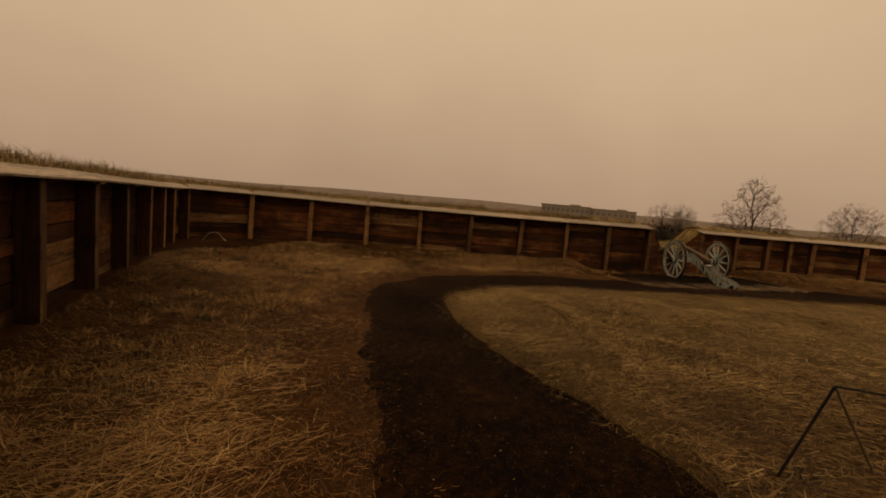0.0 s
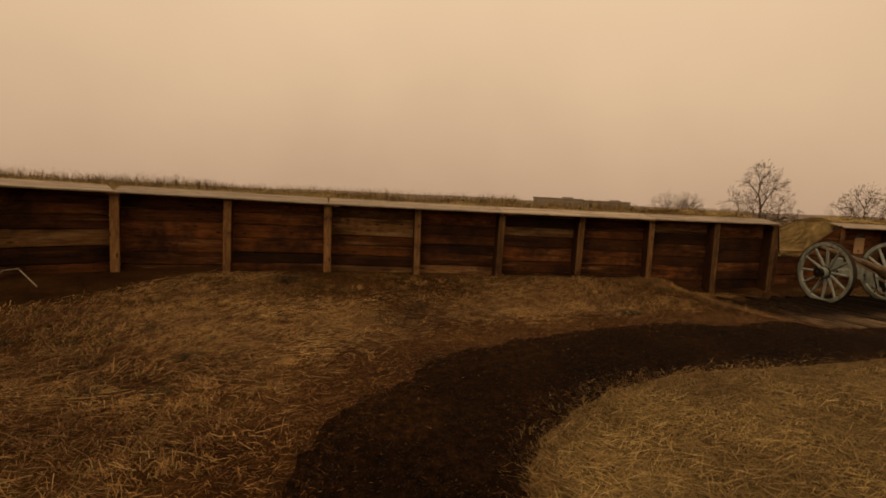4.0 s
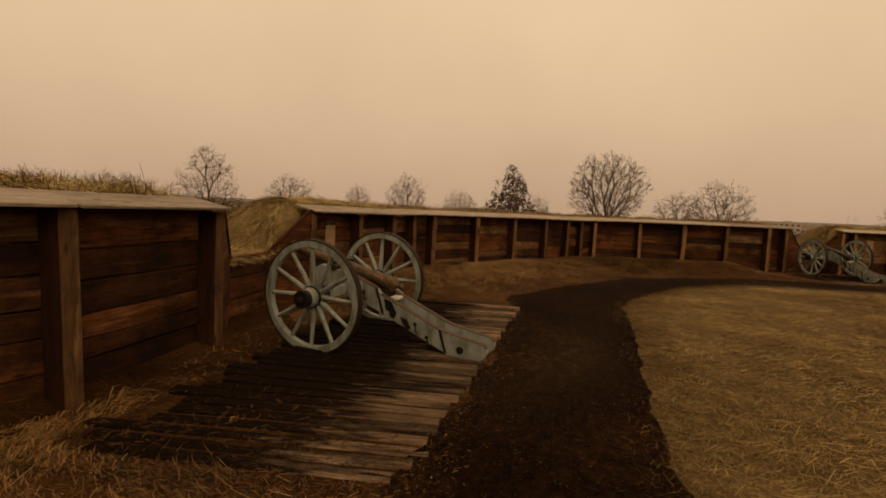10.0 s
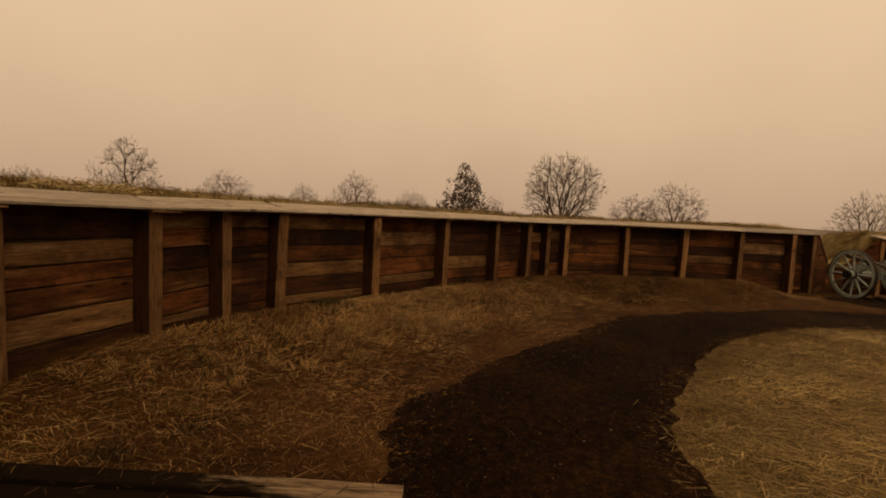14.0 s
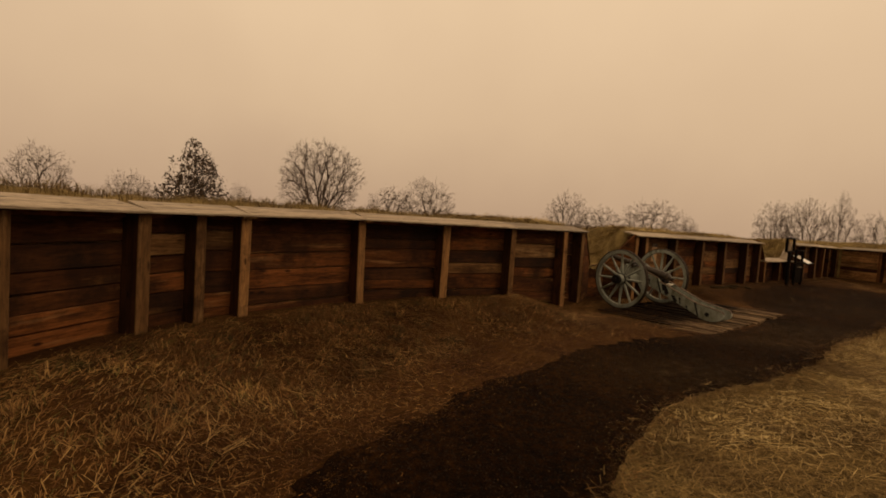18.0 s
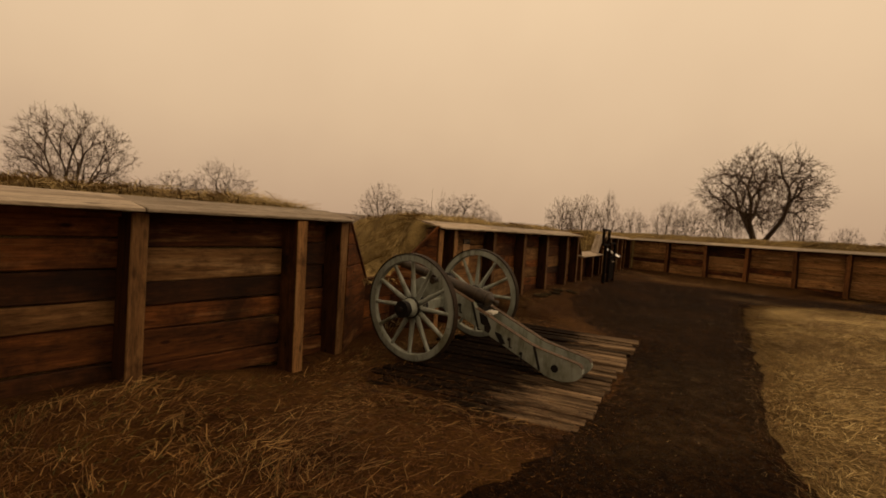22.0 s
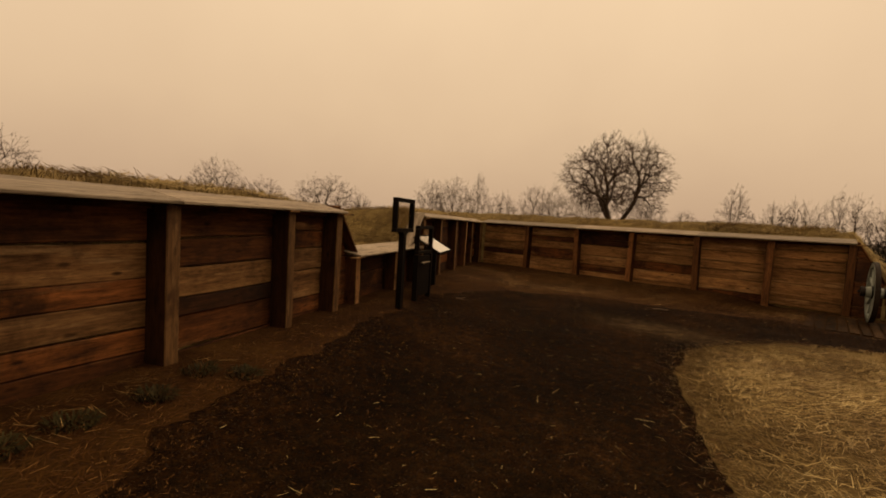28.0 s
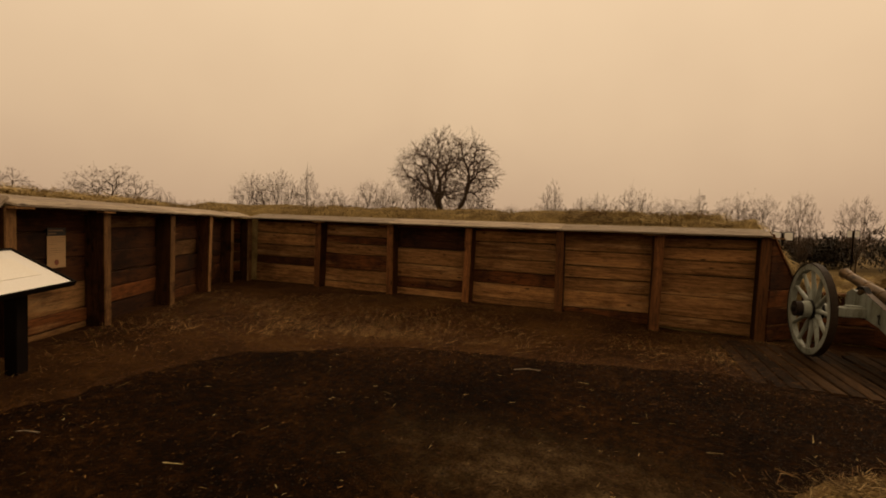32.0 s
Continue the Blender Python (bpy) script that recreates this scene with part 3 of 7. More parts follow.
PATH_PAIRS = [((-0.3, -4), (3.2, -3.5)), ((-0.4, 0), (2.5, 0.3)), ((-0.38, 2.37), (1.85, 2.88)), ((-0.51, 3.68), (1.35, 4.0)), ((-0.98, 6.16), (0.55, 6.0)), ((-1.24, 8.2), (0.2, 7.6)), ((-0.9, 10.2), (0.3, 9.2)), ((0.43, 11.7), (1.2, 10.3)), ((2.99, 12.86), (2.8, 10.95)), ((5.0, 13.4), (5.0, 11.6)), ((6.5, 13.65), (7, 12.05)), ((9.1, 14.1), (10, 12.55)), ((11.6, 14.75), (12.2, 12.95)), ((12.7, 15.3), (13.4, 13.15)), ((14.8, 14.8), (15.2, 12.85)), ((16.6, 14.2), (16.96, 12.31))]
PATH_PAIRS += [((18.36, 13.43), (18.2, 11.5)), ((20, 12.1), (19.4, 10.4)), ((21.6, 10.2), (20.3, 8.6)), ((22.8, 7.55), (21.3, 7.0)), ((24.0, 5.7), (22.3, 5.6)), ((25.2, 4.6), (23.4, 3.7)), ((27.6, 3.2), (25.0, 1.2)), ((29.0, 1.5), (26.2, -0.8)), ((30.4, -0.3), (27.0, -2.4)), ((31.6, -2.4), (27.2, -3.6)), ((32.0, -4.8), (26.6, -5.2)), ((31, -6.3), (25.6, -6.0)), ((28.7, -7.2), (24.5, -6.3)), ((25, -8.0), (22.5, -6.4)), ((20, -8.3), (19, -6))]


def spread(points, step):
    """A polyline resampled at even steps, rounded by a Catmull-Rom curve."""
    p = np.array(points, float)
    q = np.vstack([2 * p[0] - p[1], p, 2 * p[-1] - p[-2]])
    out = []
    for i in range(1, len(q) - 2):
        k = max(2, int(np.linalg.norm(q[i + 1] - q[i]) / step))
        for s in np.linspace(0, 1, k, endpoint=False):
            a, b, c, d = q[i - 1], q[i], q[i + 1], q[i + 2]
            out.append(0.5 * (2 * b + (c - a) * s + (2 * a - 5 * b + 4 * c - d) * s * s + (3 * b - a - 3 * c + d) * s ** 3))
    out.append(p[-1])
    return np.array(out)


def inside(poly, x, y):
    poly = np.asarray(poly, float)
    x, y = np.asarray(x, float), np.asarray(y, float)
    hit = np.zeros(x.shape, bool)
    x0, y0 = poly[-1]
    for x1, y1 in poly:
        c = (y1 > y) != (y0 > y)
        with np.errstate(divide="ignore", invalid="ignore"):
            hit ^= c & (x < (x0 - x1) * (y - y1) / (y0 - y1 + 1e-12) + x1)
        x0, y0 = x1, y1
    return hit


def dist_to(line, x, y):
    line = np.asarray(line, float)
    best = np.full(np.shape(x), 1e9)
    for (ax, ay), (bx, by) in zip(line, line[1:]):
        dx, dy = bx - ax, by - ay
        s = np.clip(((x - ax) * dx + (y - ay) * dy) / (dx * dx + dy * dy + 1e-9), 0, 1)
        best = np.minimum(best, np.hypot(x - ax - s * dx, y - ay - s * dy))
    return best


RUNS = [WEST + NORTH, EAST, SIGNWALL + LOW + CORNER + SOUTH, SOUTHWEST]
FRONT = [(p[0], p[1]) for run in RUNS for p in run]
FORT = FRONT + [(17, -11.3), (8, -12), (0, -10), (-3, -5)]
ends = [spread([a for a, b in PATH_PAIRS], 0.15), spread([b for a, b in PATH_PAIRS], 0.15)]
PATH_POLY = np.vstack([ends[0], ends[1][::-1]])


DECKS = [[(6.35, 13.6), (11.72, 14.67), (10.75, 16.95), (5.4, 15.85)], [(22.75, 7.6), (24.9, 4.3), (26.85, 5.85), (24.65, 9.1)], [(26.7, -7.5), (23.0, -7.9), (23.4, -10.15), (27.0, -9.75)]]
DECK_LEFT, DECK_RIGHT = (-0.305, -0.19, -0.11), (-0.155, -0.095, -0.11)


def smooth01(a, b, v):
    t = np.clip((np.asarray(v, float) - a) / (b - a), 0, 1)
    return t * t * (3 - 2 * t)


def ground_z(x, y):
    """The height of the ground: level by the start, a little lower along the path, a low berm at the foot of the parapet, falling away outside."""
    x, y = np.asarray(x, float), np.asarray(y, float)
    low = smooth01(1.0, 9.0, y + np.maximum(x - 4, 0) * 0.8)
    low = np.maximum(low, smooth01(8, 16, x))
    z = -0.20 * low + 0.04 * smooth01(20, 27, x)
    berm = np.zeros_like(x)
    for run, amp in zip(RUNS, (0.17, 0.28, 0.20, 0.2)):
        d = dist_to([(p[0], p[1]) for p in run], x, y)
        berm = np.maximum(berm, amp * (1 - smooth01(0.2, 2.3, d)))
    for gx, gy in ((8.7, 15.8), (25.0, 7.4), (25.3, -9.0)):
        berm = berm * smooth01(2.2, 3.8, np.hypot(x - gx, y - gy))
    out = ~inside(FORT, x, y)
    for (ra, rb, fb, fa), za, zb in zip(DECKS, DECK_LEFT, DECK_RIGHT):
        ux, uy = rb[0] - ra[0], rb[1] - ra[1]
        f = np.clip(((x - ra[0]) * ux + (y - ra[1]) * uy) / (ux * ux + uy * uy), 0, 1)
        off = np.where(inside([ra, rb, fb, fa], x, y), 0.0, dist_to([ra, rb, fb, fa, ra], x, y))
        near = 1 - smooth01(0.3, 1.0, off)
        z = z * (1 - near) + (za + (zb - za) * f - 0.012 - 0.035 * smooth01(0.1, 0.5, f)) * near
        berm = berm * (1 - near)
    far = dist_to(FRONT, x, y)
    z = z + berm * low
    z = np.where(out, z - 3.2 * smooth01(3.0, 60.0, far), z)
    z = z + 0.012 * np.sin(x * 2.1 + np.sin(y * 1.3)) * np.cos(y * 1.7)
    return z


# ---- ground: one sheet to the horizon ----
def axis_steps(lo, hi, step, reach):
    core = list(np.arange(lo, hi, step))
    left, right, s = [], [], step
    while (left[-1] if left else lo) > -reach:
        s *= 1.35
        left.append((left[-1] if left else lo) - s)
        right.append((right[-1] if right else core[-1]) + s)
    return np.array(left[::-1] + core + right)


gx, gy = axis_steps(-12, 42, 0.3, 2500), axis_steps(-16, 24, 0.3, 2500)
GX, GY = np.meshgrid(gx, gy)
GZ = ground_z(GX, GY)
nx, ny = len(gx), len(gy)
gi = np.arange(nx * ny).reshape(ny, nx)
quads = np.stack([gi[:-1, :-1], gi[:-1, 1:], gi[1:, 1:], gi[1:, :-1]], -1).reshape(-1, 4)
ground = new("ground", mesh_from("ground", np.stack([GX, GY, GZ], -1).reshape(-1, 3).tolist(), quads.tolist(), M_GROUND, True))
ground.data.materials.append(M_FIELD)
qc = np.stack([GX, GY], -1).reshape(-1, 2)[quads].mean(1)
ground.data.polygons.foreach_set("material_index", (~inside(FORT, qc[:, 0], qc[:, 1]) & (dist_to(FRONT, qc[:, 0], qc[:, 1]) > 2.5)).astype(np.int32))
tagged(ground, "brown winter turf of matted dead grass and earth", "ground", kind="structure")


def strip(name, rows, mat, lift):
    """A sheet through rows of points (x, y), laid a little above the ground."""
    v, f = [], []
    for r in rows:
        a = np.array(r)
        z = ground_z(a[:, 0], a[:, 1]) + lift
        v += [(p[0], p[1], h) for p, h in zip(a, z)]
    k = len(rows[0])
    for i in range(len(rows) - 1):
        for j in range(k - 1):
            f.append((i * k + j, i * k + j + 1, (i + 1) * k + j + 1, (i + 1) * k + j))
    return new(name, mesh_from(name, v, f, mat, True))


rng = np.random.default_rng(5)


def station_pairs():
    """Left and right edges, station by station, between the pairs of the plan."""
    a, b = np.array([p for p, q in PATH_PAIRS], float), np.array([q for p, q in PATH_PAIRS], float)
    both = spread(np.hstack([a, b]), 0.1)
    return both[:, :2], both[:, 2:]


pl_, pr_ = station_pairs()
jl = np.convolve(rng.normal(0, 1, len(pl_)), np.ones(3) / 3, "same") * 0.045 + np.convolve(rng.normal(0, 1, len(pl_)), np.ones(14) / 14, "same") * 0.28
jr = np.convolve(rng.normal(0, 1, len(pl_)), np.ones(3) / 3, "same") * 0.024 + np.convolve(rng.normal(0, 1, len(pl_)), np.ones(18) / 18, "same") * 0.13
across = pr_ - pl_
across /= np.linalg.norm(across, axis=1)[:, None]
el, er = pl_ + across * jl[:, None], pr_ + across * jr[:, None]
PATH_EDGE = np.vstack([el, er[::-1]])
path = strip("path", [[tuple(l + (r - l) * s) for s in np.linspace(0, 1, 10)] for l, r in zip(el, er)], M_PATH, 0.014)
tagged(path, "black cinder footpath with ragged grassy edges", "path", kind="structure")

# the lawn inside the path
hub = np.array((12.0, 2.0))
loop = np.vstack([er, er[-1] + (er[0] - er[-1]) * np.linspace(0.03, 1, 30)[:, None]])
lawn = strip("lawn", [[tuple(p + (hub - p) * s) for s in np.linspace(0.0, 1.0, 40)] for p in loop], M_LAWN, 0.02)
tagged(lawn, "lawn of yellow dead straw-coloured grass", "lawn", kind="structure")

# mask of the browner, dimmed colour, strongest near the start
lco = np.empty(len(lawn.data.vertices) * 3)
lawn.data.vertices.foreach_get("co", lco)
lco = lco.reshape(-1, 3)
lawn.data.attributes.new("darkened", "FLOAT", "POINT").data.foreach_set("value", smooth01(8.5, 3.0, np.hypot(lco[:, 0] - 2.5, lco[:, 1] - 1.0)))

# trodden mud, worn into the path where people stand
co = np.empty(len(path.data.vertices) * 3)
path.data.vertices.foreach_get("co", co)
co = co.reshape(-1, 3)
mud = np.zeros(len(co))
for cx, cy, rx, ry, amt in ((28.0, -4.45, 0.95, 0.5, 0.9), (22.4, 6.6, 0.5, 1.2, 0.35), (9.3, 13.3, 1.2, 0.45, 0.3), (26.3, 2.0, 2.0, 2.6, 0.10), (23.2, 5.2, 1.0, 2.0, 0.3), (20.5, 9.6, 0.7, 1.2, 0.25)):
    mud = np.maximum(mud, amt * np.exp(-(((co[:, 0] - cx) / rx) ** 2 + ((co[:, 1] - cy) / ry) ** 2)))
path.data.attributes.new("mud", "FLOAT", "POINT").data.foreach_set("value", mud)


# ---- the earth bank behind the parapet ----
GAP = 0.62


def stations():
    """Along the whole parapet: (x, y, foot, top, setback) with the gun openings let in low."""
    out = []
    for k, run in enumerate(RUNS):
        for p in run:
            out.append((p[0], p[1], p[2], p[3], 0.32))
        if k + 1 < len(RUNS):
            a, b = np.array(run[-1]), np.array(RUNS[k + 1][0])
            d = (b - a)[:2]
            w = np.linalg.norm(d)
            d = d / w
            o = np.array((-d[1], d[0]))
            for s in (0.85, w - 0.45):
                q = a[:2] + d * s
                out.append((q[0], q[1], a[2], GAP - 0.02, 0.62))
    return out


ST = stations()


def bank():
    prof = [(0.0, -0.6, 0), (0.0, -0.03, 1), (0.12, 0.11, 1), (0.45, 0.17, 1), (1.2, 0.18, 1), (2.4, 0.08, 1), (3.6, -0.5, 1), (5.4, -1.5, 1), (8.0, -2.1, 1)]
    pts = np.array(ST)
    fine, norm = [], []
    for i in range(len(pts) - 1):
        k = max(2, int(np.linalg.norm(pts[i + 1, :2] - pts[i, :2]) / 0.3))
        for s in np.linspace(0, 1, k, endpoint=False):
            fine.append(pts[i] + (pts[i + 1] - pts[i]) * s)
    fine.append(pts[-1])
    fine = np.array(fine)
    run_len = np.concatenate([[0], np.cumsum(np.linalg.norm(np.diff(fine[:, :2], axis=0), axis=1))])
    gaps = run_len[(fine[:, 3] < GAP + 0.01)]
    to_gap = np.abs(run_len[:, None] - gaps[None]).min(1)
    lows = run_len[(fine[:, 3] > GAP + 0.05) & (fine[:, 3] < 0.85)]
    to_low = np.abs(run_len[:, None] - lows[None]).min(1)
    d = np.gradient(fine[:, :2], axis=0)
    for _ in range(6):
        d[1:-1] = (d[:-2] + d[1:-1] * 2 + d[2:]) / 4
    d /= np.linalg.norm(d, axis=1)[:, None]
    o = np.stack([-d[:, 1], d[:, 0]], -1)
    v, f = [], []
    k = len(prof)
    r = np.random.default_rng(3)
    for i, s in enumerate(fine):
        low = s[3] < 1.0
        for j, (off, dz, up) in enumerate(prof):
            px, py = s[0] + o[i, 0] * (s[4] + off), s[1] + o[i, 1] * (s[4] + off)
            if up:
                z = s[3] + dz * (0.4 if low and j < 5 else 1.0) + (r.uniform(-0.03, 0.05) if j > 2 else 0)
                if s[1] < -8.3 and s[0] > 26.0 and 3 <= j <= 5:
                    z += (0.10, 0.20, 0.16)[j - 3]
                if low and j >= 3:
                    z -= 0.085 * (j - 2)
            else:
                z = s[2] + dz
            if up and off > 0.1:
                z = min(z, GAP + 0.03 + 1.9 * max(0.0, to_gap[i] + 0.12 - 0.45 * off) + r.uniform(-0.03, 0.05))
                z = min(z, 0.90 + 0.95 * max(0.0, to_low[i] + 0.05 - 0.28 * off) + r.uniform(-0.03, 0.05))
            v.append((px, py, max(z, -2.6)))
    for i in range(len(fine) - 1):
        for j in range(k - 1):
            f.append((i * k + j, (i + 1) * k + j, (i + 1) * k + j + 1))
            f.append((i * k + j, (i + 1) * k + j + 1, i * k + j + 1))
    return np.array(v).reshape(len(fine), k, 3), mesh_from("earth_bank", v, f, M_BANK, True), o


bank_grid, bank_mesh, bank_out = bank()
earth_bank = new("earth_bank", bank_mesh)
tagged(earth_bank, "earth rampart bank grown with dead grass behind the timber parapet", "earth bank", kind="structure")


# ---- timber parapet ----
def matrix_along(ax, ay, bx, by, z):
    """Local x from a to b, local y outwards."""
    d = Vector((bx - ax, by - ay, 0)).normalized()
    o = Vector((-d.y, d.x, 0))
    m = Matrix.Identity(4)
    m.col[0][:3], m.col[1][:3], m.col[2][:3] = d, o, (0, 0, 1)
    m.translation = ((ax + bx) / 2, (ay + by) / 2, z)
    return m


def post(parent, x, y, yaw, zb, zt, rnd, w=0.17, dp=0.24, mat=None):
    bm = bmesh.new()
    h = zt - zb + 0.25
    boxm(bm, 0, 0, 0, w, dp, h, 0.009)
    bmesh.ops.transform(bm, matrix=pose(0, 0, 0, rnd.uniform(-0.8, 0.8), rnd.uniform(-1.3, 1.3), 0), verts=bm.verts[:])
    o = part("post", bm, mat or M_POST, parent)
    # front planed and weathered; the other faces have shade put into their colour
    o.data.materials.append(M_POSTSHADE)
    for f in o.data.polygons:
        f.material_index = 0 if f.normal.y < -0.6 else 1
    o.matrix_local = Matrix.Translation((x, y, zb - 0.25 + h / 2)) @ pose(0, 0, 0, 0, 0, yaw) @ Matrix.Translation((0, dp / 2, 0))
    return o


def kind_of(rnd, i, courses, mat):
    """Most boards are red-brown, a third are soaked and dark, one in six has weathered to tan."""
    f = rnd.random()
    if mat:
        return mat if f > (0.22 if mat is M_DRYBOARD else 0.55) else M_BOARD if f > 0.08 else M_WETBOARD
    return M_TANBOARD if f < 0.17 else M_WETBOARD if f < 0.50 else M_BOARD


def board_wall(parent, a, b, rnd, set_back=0.24, courses=6, mat=None):
    """The boards of one bay, from post a to post b."""
    ax, ay, az, at = a
    bx, by, bz, bt = b
    length = math.hypot(bx - ax, by - ay) + 0.02
    tilt_b, tilt_t = bz - az, bt - at
    z0, z1 = (az + bz) / 2 - 0.12, (at + bt) / 2
    cuts = np.cumsum([0] + [rnd.uniform(0.68, 1.35) for _ in range(courses)])
    cuts = cuts / cuts[-1] * (z1 - z0) + z0
    for i in range(courses):
        w = cuts[i + 1] - cuts[i] - rnd.uniform(0.005, 0.020)
        me = plank_mesh("board", length, w, 0.05, kind_of(rnd, i, courses, mat), rnd)
        f = (i + 0.5) / courses
        slope = math.degrees(math.atan2(tilt_b * (1 - f) + tilt_t * f, length))
        m = matrix_along(ax, ay, bx, by, (cuts[i] + cuts[i + 1]) / 2)
        m = m @ pose(0, set_back + rnd.uniform(-0.016, 0.016), 0, rnd.uniform(-2.2, 2.2), -slope + rnd.uniform(-0.35, 0.35), 0)
        part("board", me, M_BOARD, parent, m=m)


def cap_boards(parent, pts, rnd, front=-0.10, back=0.38, rise=0.10, spans=2, over=(0.0, 0.0)):
    """Sloping boards along the top, two bays long each."""
    i = 0
    while i < len(pts) - 1:
        j = min(i + spans, len(pts) - 1)
        for q in range(i + 1, j):
            u, v = np.array(pts[q][:2]) - np.array(pts[i][:2]), np.array(pts[j][:2]) - np.array(pts[i][:2])
            if abs(u[0] * v[1] - u[1] * v[0]) / np.linalg.norm(v) > 0.10:
                j = q
                break
        a, b = np.array(pts[i]), np.array(pts[j])
        d = (b - a)[:2]
        d = d / np.linalg.norm(d)
        e0 = over[0] if i == 0 else 0.0
        e1 = over[1] if j == len(pts) - 1 else 0.0
        a2, b2 = a[:2] - d * e0, b[:2] + d * e1
        length = np.linalg.norm(b2 - a2)
        bm = bmesh.new()
        depth = math.hypot(back - front, rise)
        boxm(bm, 0, 0, 0, length - 0.008, depth, 0.028, 0.005)
        o = part("cap_board", bm, M_CAP, parent)
        slope = math.degrees(math.atan2(b[3] - a[3], length))
        o.matrix_local = matrix_along(a2[0], a2[1], b2[0], b2[1], (a[3] + b[3]) / 2 + rise / 2 + 0.022 + rnd.uniform(0, 0.006)) @ pose(0, (front + back) / 2, 0, math.degrees(math.atan2(rise, back - front)), -slope, 0)
        bm = bmesh.new()
        boxm(bm, 0, 0, 0, length - 0.1, 0.05, 0.05, 0.004)
        o = part("nailer", bm, M_BOARD, parent)
        o.matrix_local = matrix_along(a2[0], a2[1], b2[0], b2[1], (a[3] + b[3]) / 2 - 0.02) @ pose(0, 0.208, 0, 0, -slope, 0)
        i = j


def parapet(name, label, pts, seed, over=(0.0, 0.0), courses=6, skip_first=False, mat=None):
    rnd = random.Random(seed)
    root = new(name)
    tagged(root, label, "wall", kind="structure")
    for i, p in enumerate(pts):
        a, b = pts[max(i - 1, 0)], pts[min(i + 1, len(pts) - 1)]
        yaw = math.degrees(math.atan2(b[1] - a[1], b[0] - a[0]))
        if not (skip_first and i == 0):
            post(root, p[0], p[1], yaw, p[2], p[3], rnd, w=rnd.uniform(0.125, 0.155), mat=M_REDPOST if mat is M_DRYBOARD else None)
            if rnd.random() < 0.6:
                bm = bmesh.new()
                boxm(bm, 0, 0, 0, rnd.uniform(0.16, 0.34), 0.09, 0.022, 0.003)
                sh = part("shim", bm, M_POST, root)
                sh.matrix_local = Matrix.Translation((p[0], p[1], p[3] - 0.002)) @ pose(0, 0, 0, 0, 0, yaw) @ Matrix.Translation((rnd.uniform(-0.15, 0.15), -0.045, 0))
    for a, b in zip(pts, pts[1:]):
        board_wall(root, a, b, rnd, courses=courses, mat=mat)
    cap_boards(root, pts, rnd, over=over)
    return root


wall_label = "dark damp timber parapet of horizontal boards behind upright posts with a sloping cap"
wall_west = parapet("wall_west", wall_label, WEST + [NORTH[0]], 11)
wall_north = parapet("wall_north", wall_label, NORTH, 12, (0, 0.06), skip_first=True)
wall_east = parapet("wall_east", wall_label, EAST, 13, (0.06, 0.06))
wall_sign = parapet("wall_southeast", wall_label, SIGNWALL, 14, (0.06, 0.06), mat=M_TANBOARD)
wall_low = parapet("wall_low", "low timber breastwork of red-brown boards with a pale cap", LOW, 15, (0.15, 0.15), courses=3)
wall_corner = parapet("wall_corner", wall_label, CORNER + [SOUTH[0]], 16, (0.06, 0))
wall_south = parapet("wall_south", wall_label, SOUTH, 17, (0, 0.06), skip_first=True, mat=M_DRYBOARD)
wall_southwest = parapet("wall_southwest", wall_label, SOUTHWEST, 18, (0.06, 0))


def gun_opening(name, p, q, seed, run=(1.0, 0.55), deep=0.54, sill=GAP):
    """The boarded sides of an opening for a gun: raked cheeks down to a low sill."""
    rnd = random.Random(seed)
    root = new(name)
    tagged(root, "boarded gun opening with raked cheeks and a low sill in the parapet", "gun opening", kind="structure")
    a, b = np.array(p[:2]), np.array(q[:2])
    d = (b - a) / np.linalg.norm(b - a)
    o = np.array((-d[1], d[0]))
    a1, b1 = a + d * 0.09 + o * 0.02, b - d * 0.09 + o * 0.02
    qa, qb = a + d * run[0] + o * deep, b - d * run[1] + o * deep
    for s, e, top, flip in ((a1, qa, p[3], False), (qb, b1, q[3], True)):
        length = np.linalg.norm(e - s)
        z0 = p[2] - 0.12
        n = 6
        h = (top - z0) / n
        for i in range(n):
            zb, zt = z0 + i * h, z0 + (i + 1) * h - 0.006
            fb, ft = [min(1.0, max(0.02, (top - z) / (top - sill))) for z in (zb, zt)]
            lb, lt = length * fb, length * ft
            if lb < 0.06:
                continue
            me = plank_mesh("board", lb, zt - zb, 0.045, M_BOARD, rnd, 0.002, cut=(lb - lt, 0) if flip else (0, lb - lt))
            m = matrix_along(s[0], s[1], e[0], e[1], (zb + zt) / 2) @ Matrix.Translation(((length - lb) / 2 * (1 if flip else -1), 0, 0))
            part("board", me, M_BOARD, root, m=m)
        bm = bmesh.new()
        rake = math.hypot(length, top - sill)
        boxm(bm, 0, 0, 0, rake + 0.06, 0.20, 0.036, 0.005)
        t = part("raked_trim", bm, M_BOARD, root)
        ang = math.degrees(math.atan2(top - sill, length))
        t.matrix_local = matrix_along(s[0], s[1], e[0], e[1], (top + sill) / 2 + 0.035) @ pose(0, 0.08, 0, 0, -ang if flip else ang, 0)
    board_wall(root, (qa[0], qa[1], p[2], sill), (qb[0], qb[1], q[2], sill), rnd, set_back=0.0, courses=3)
    bm = bmesh.new()
    boxm(bm, 0, 0, 0, np.linalg.norm(qb - qa) + 0.1, 0.16, 0.04, 0.005)
    t = part("sill_board", bm, M_BOARD, root)
    t.matrix_local = matrix_along(qa[0], qa[1], qb[0], qb[1], sill + 0.015) @ Matrix.Translation((0, 0.05, 0))


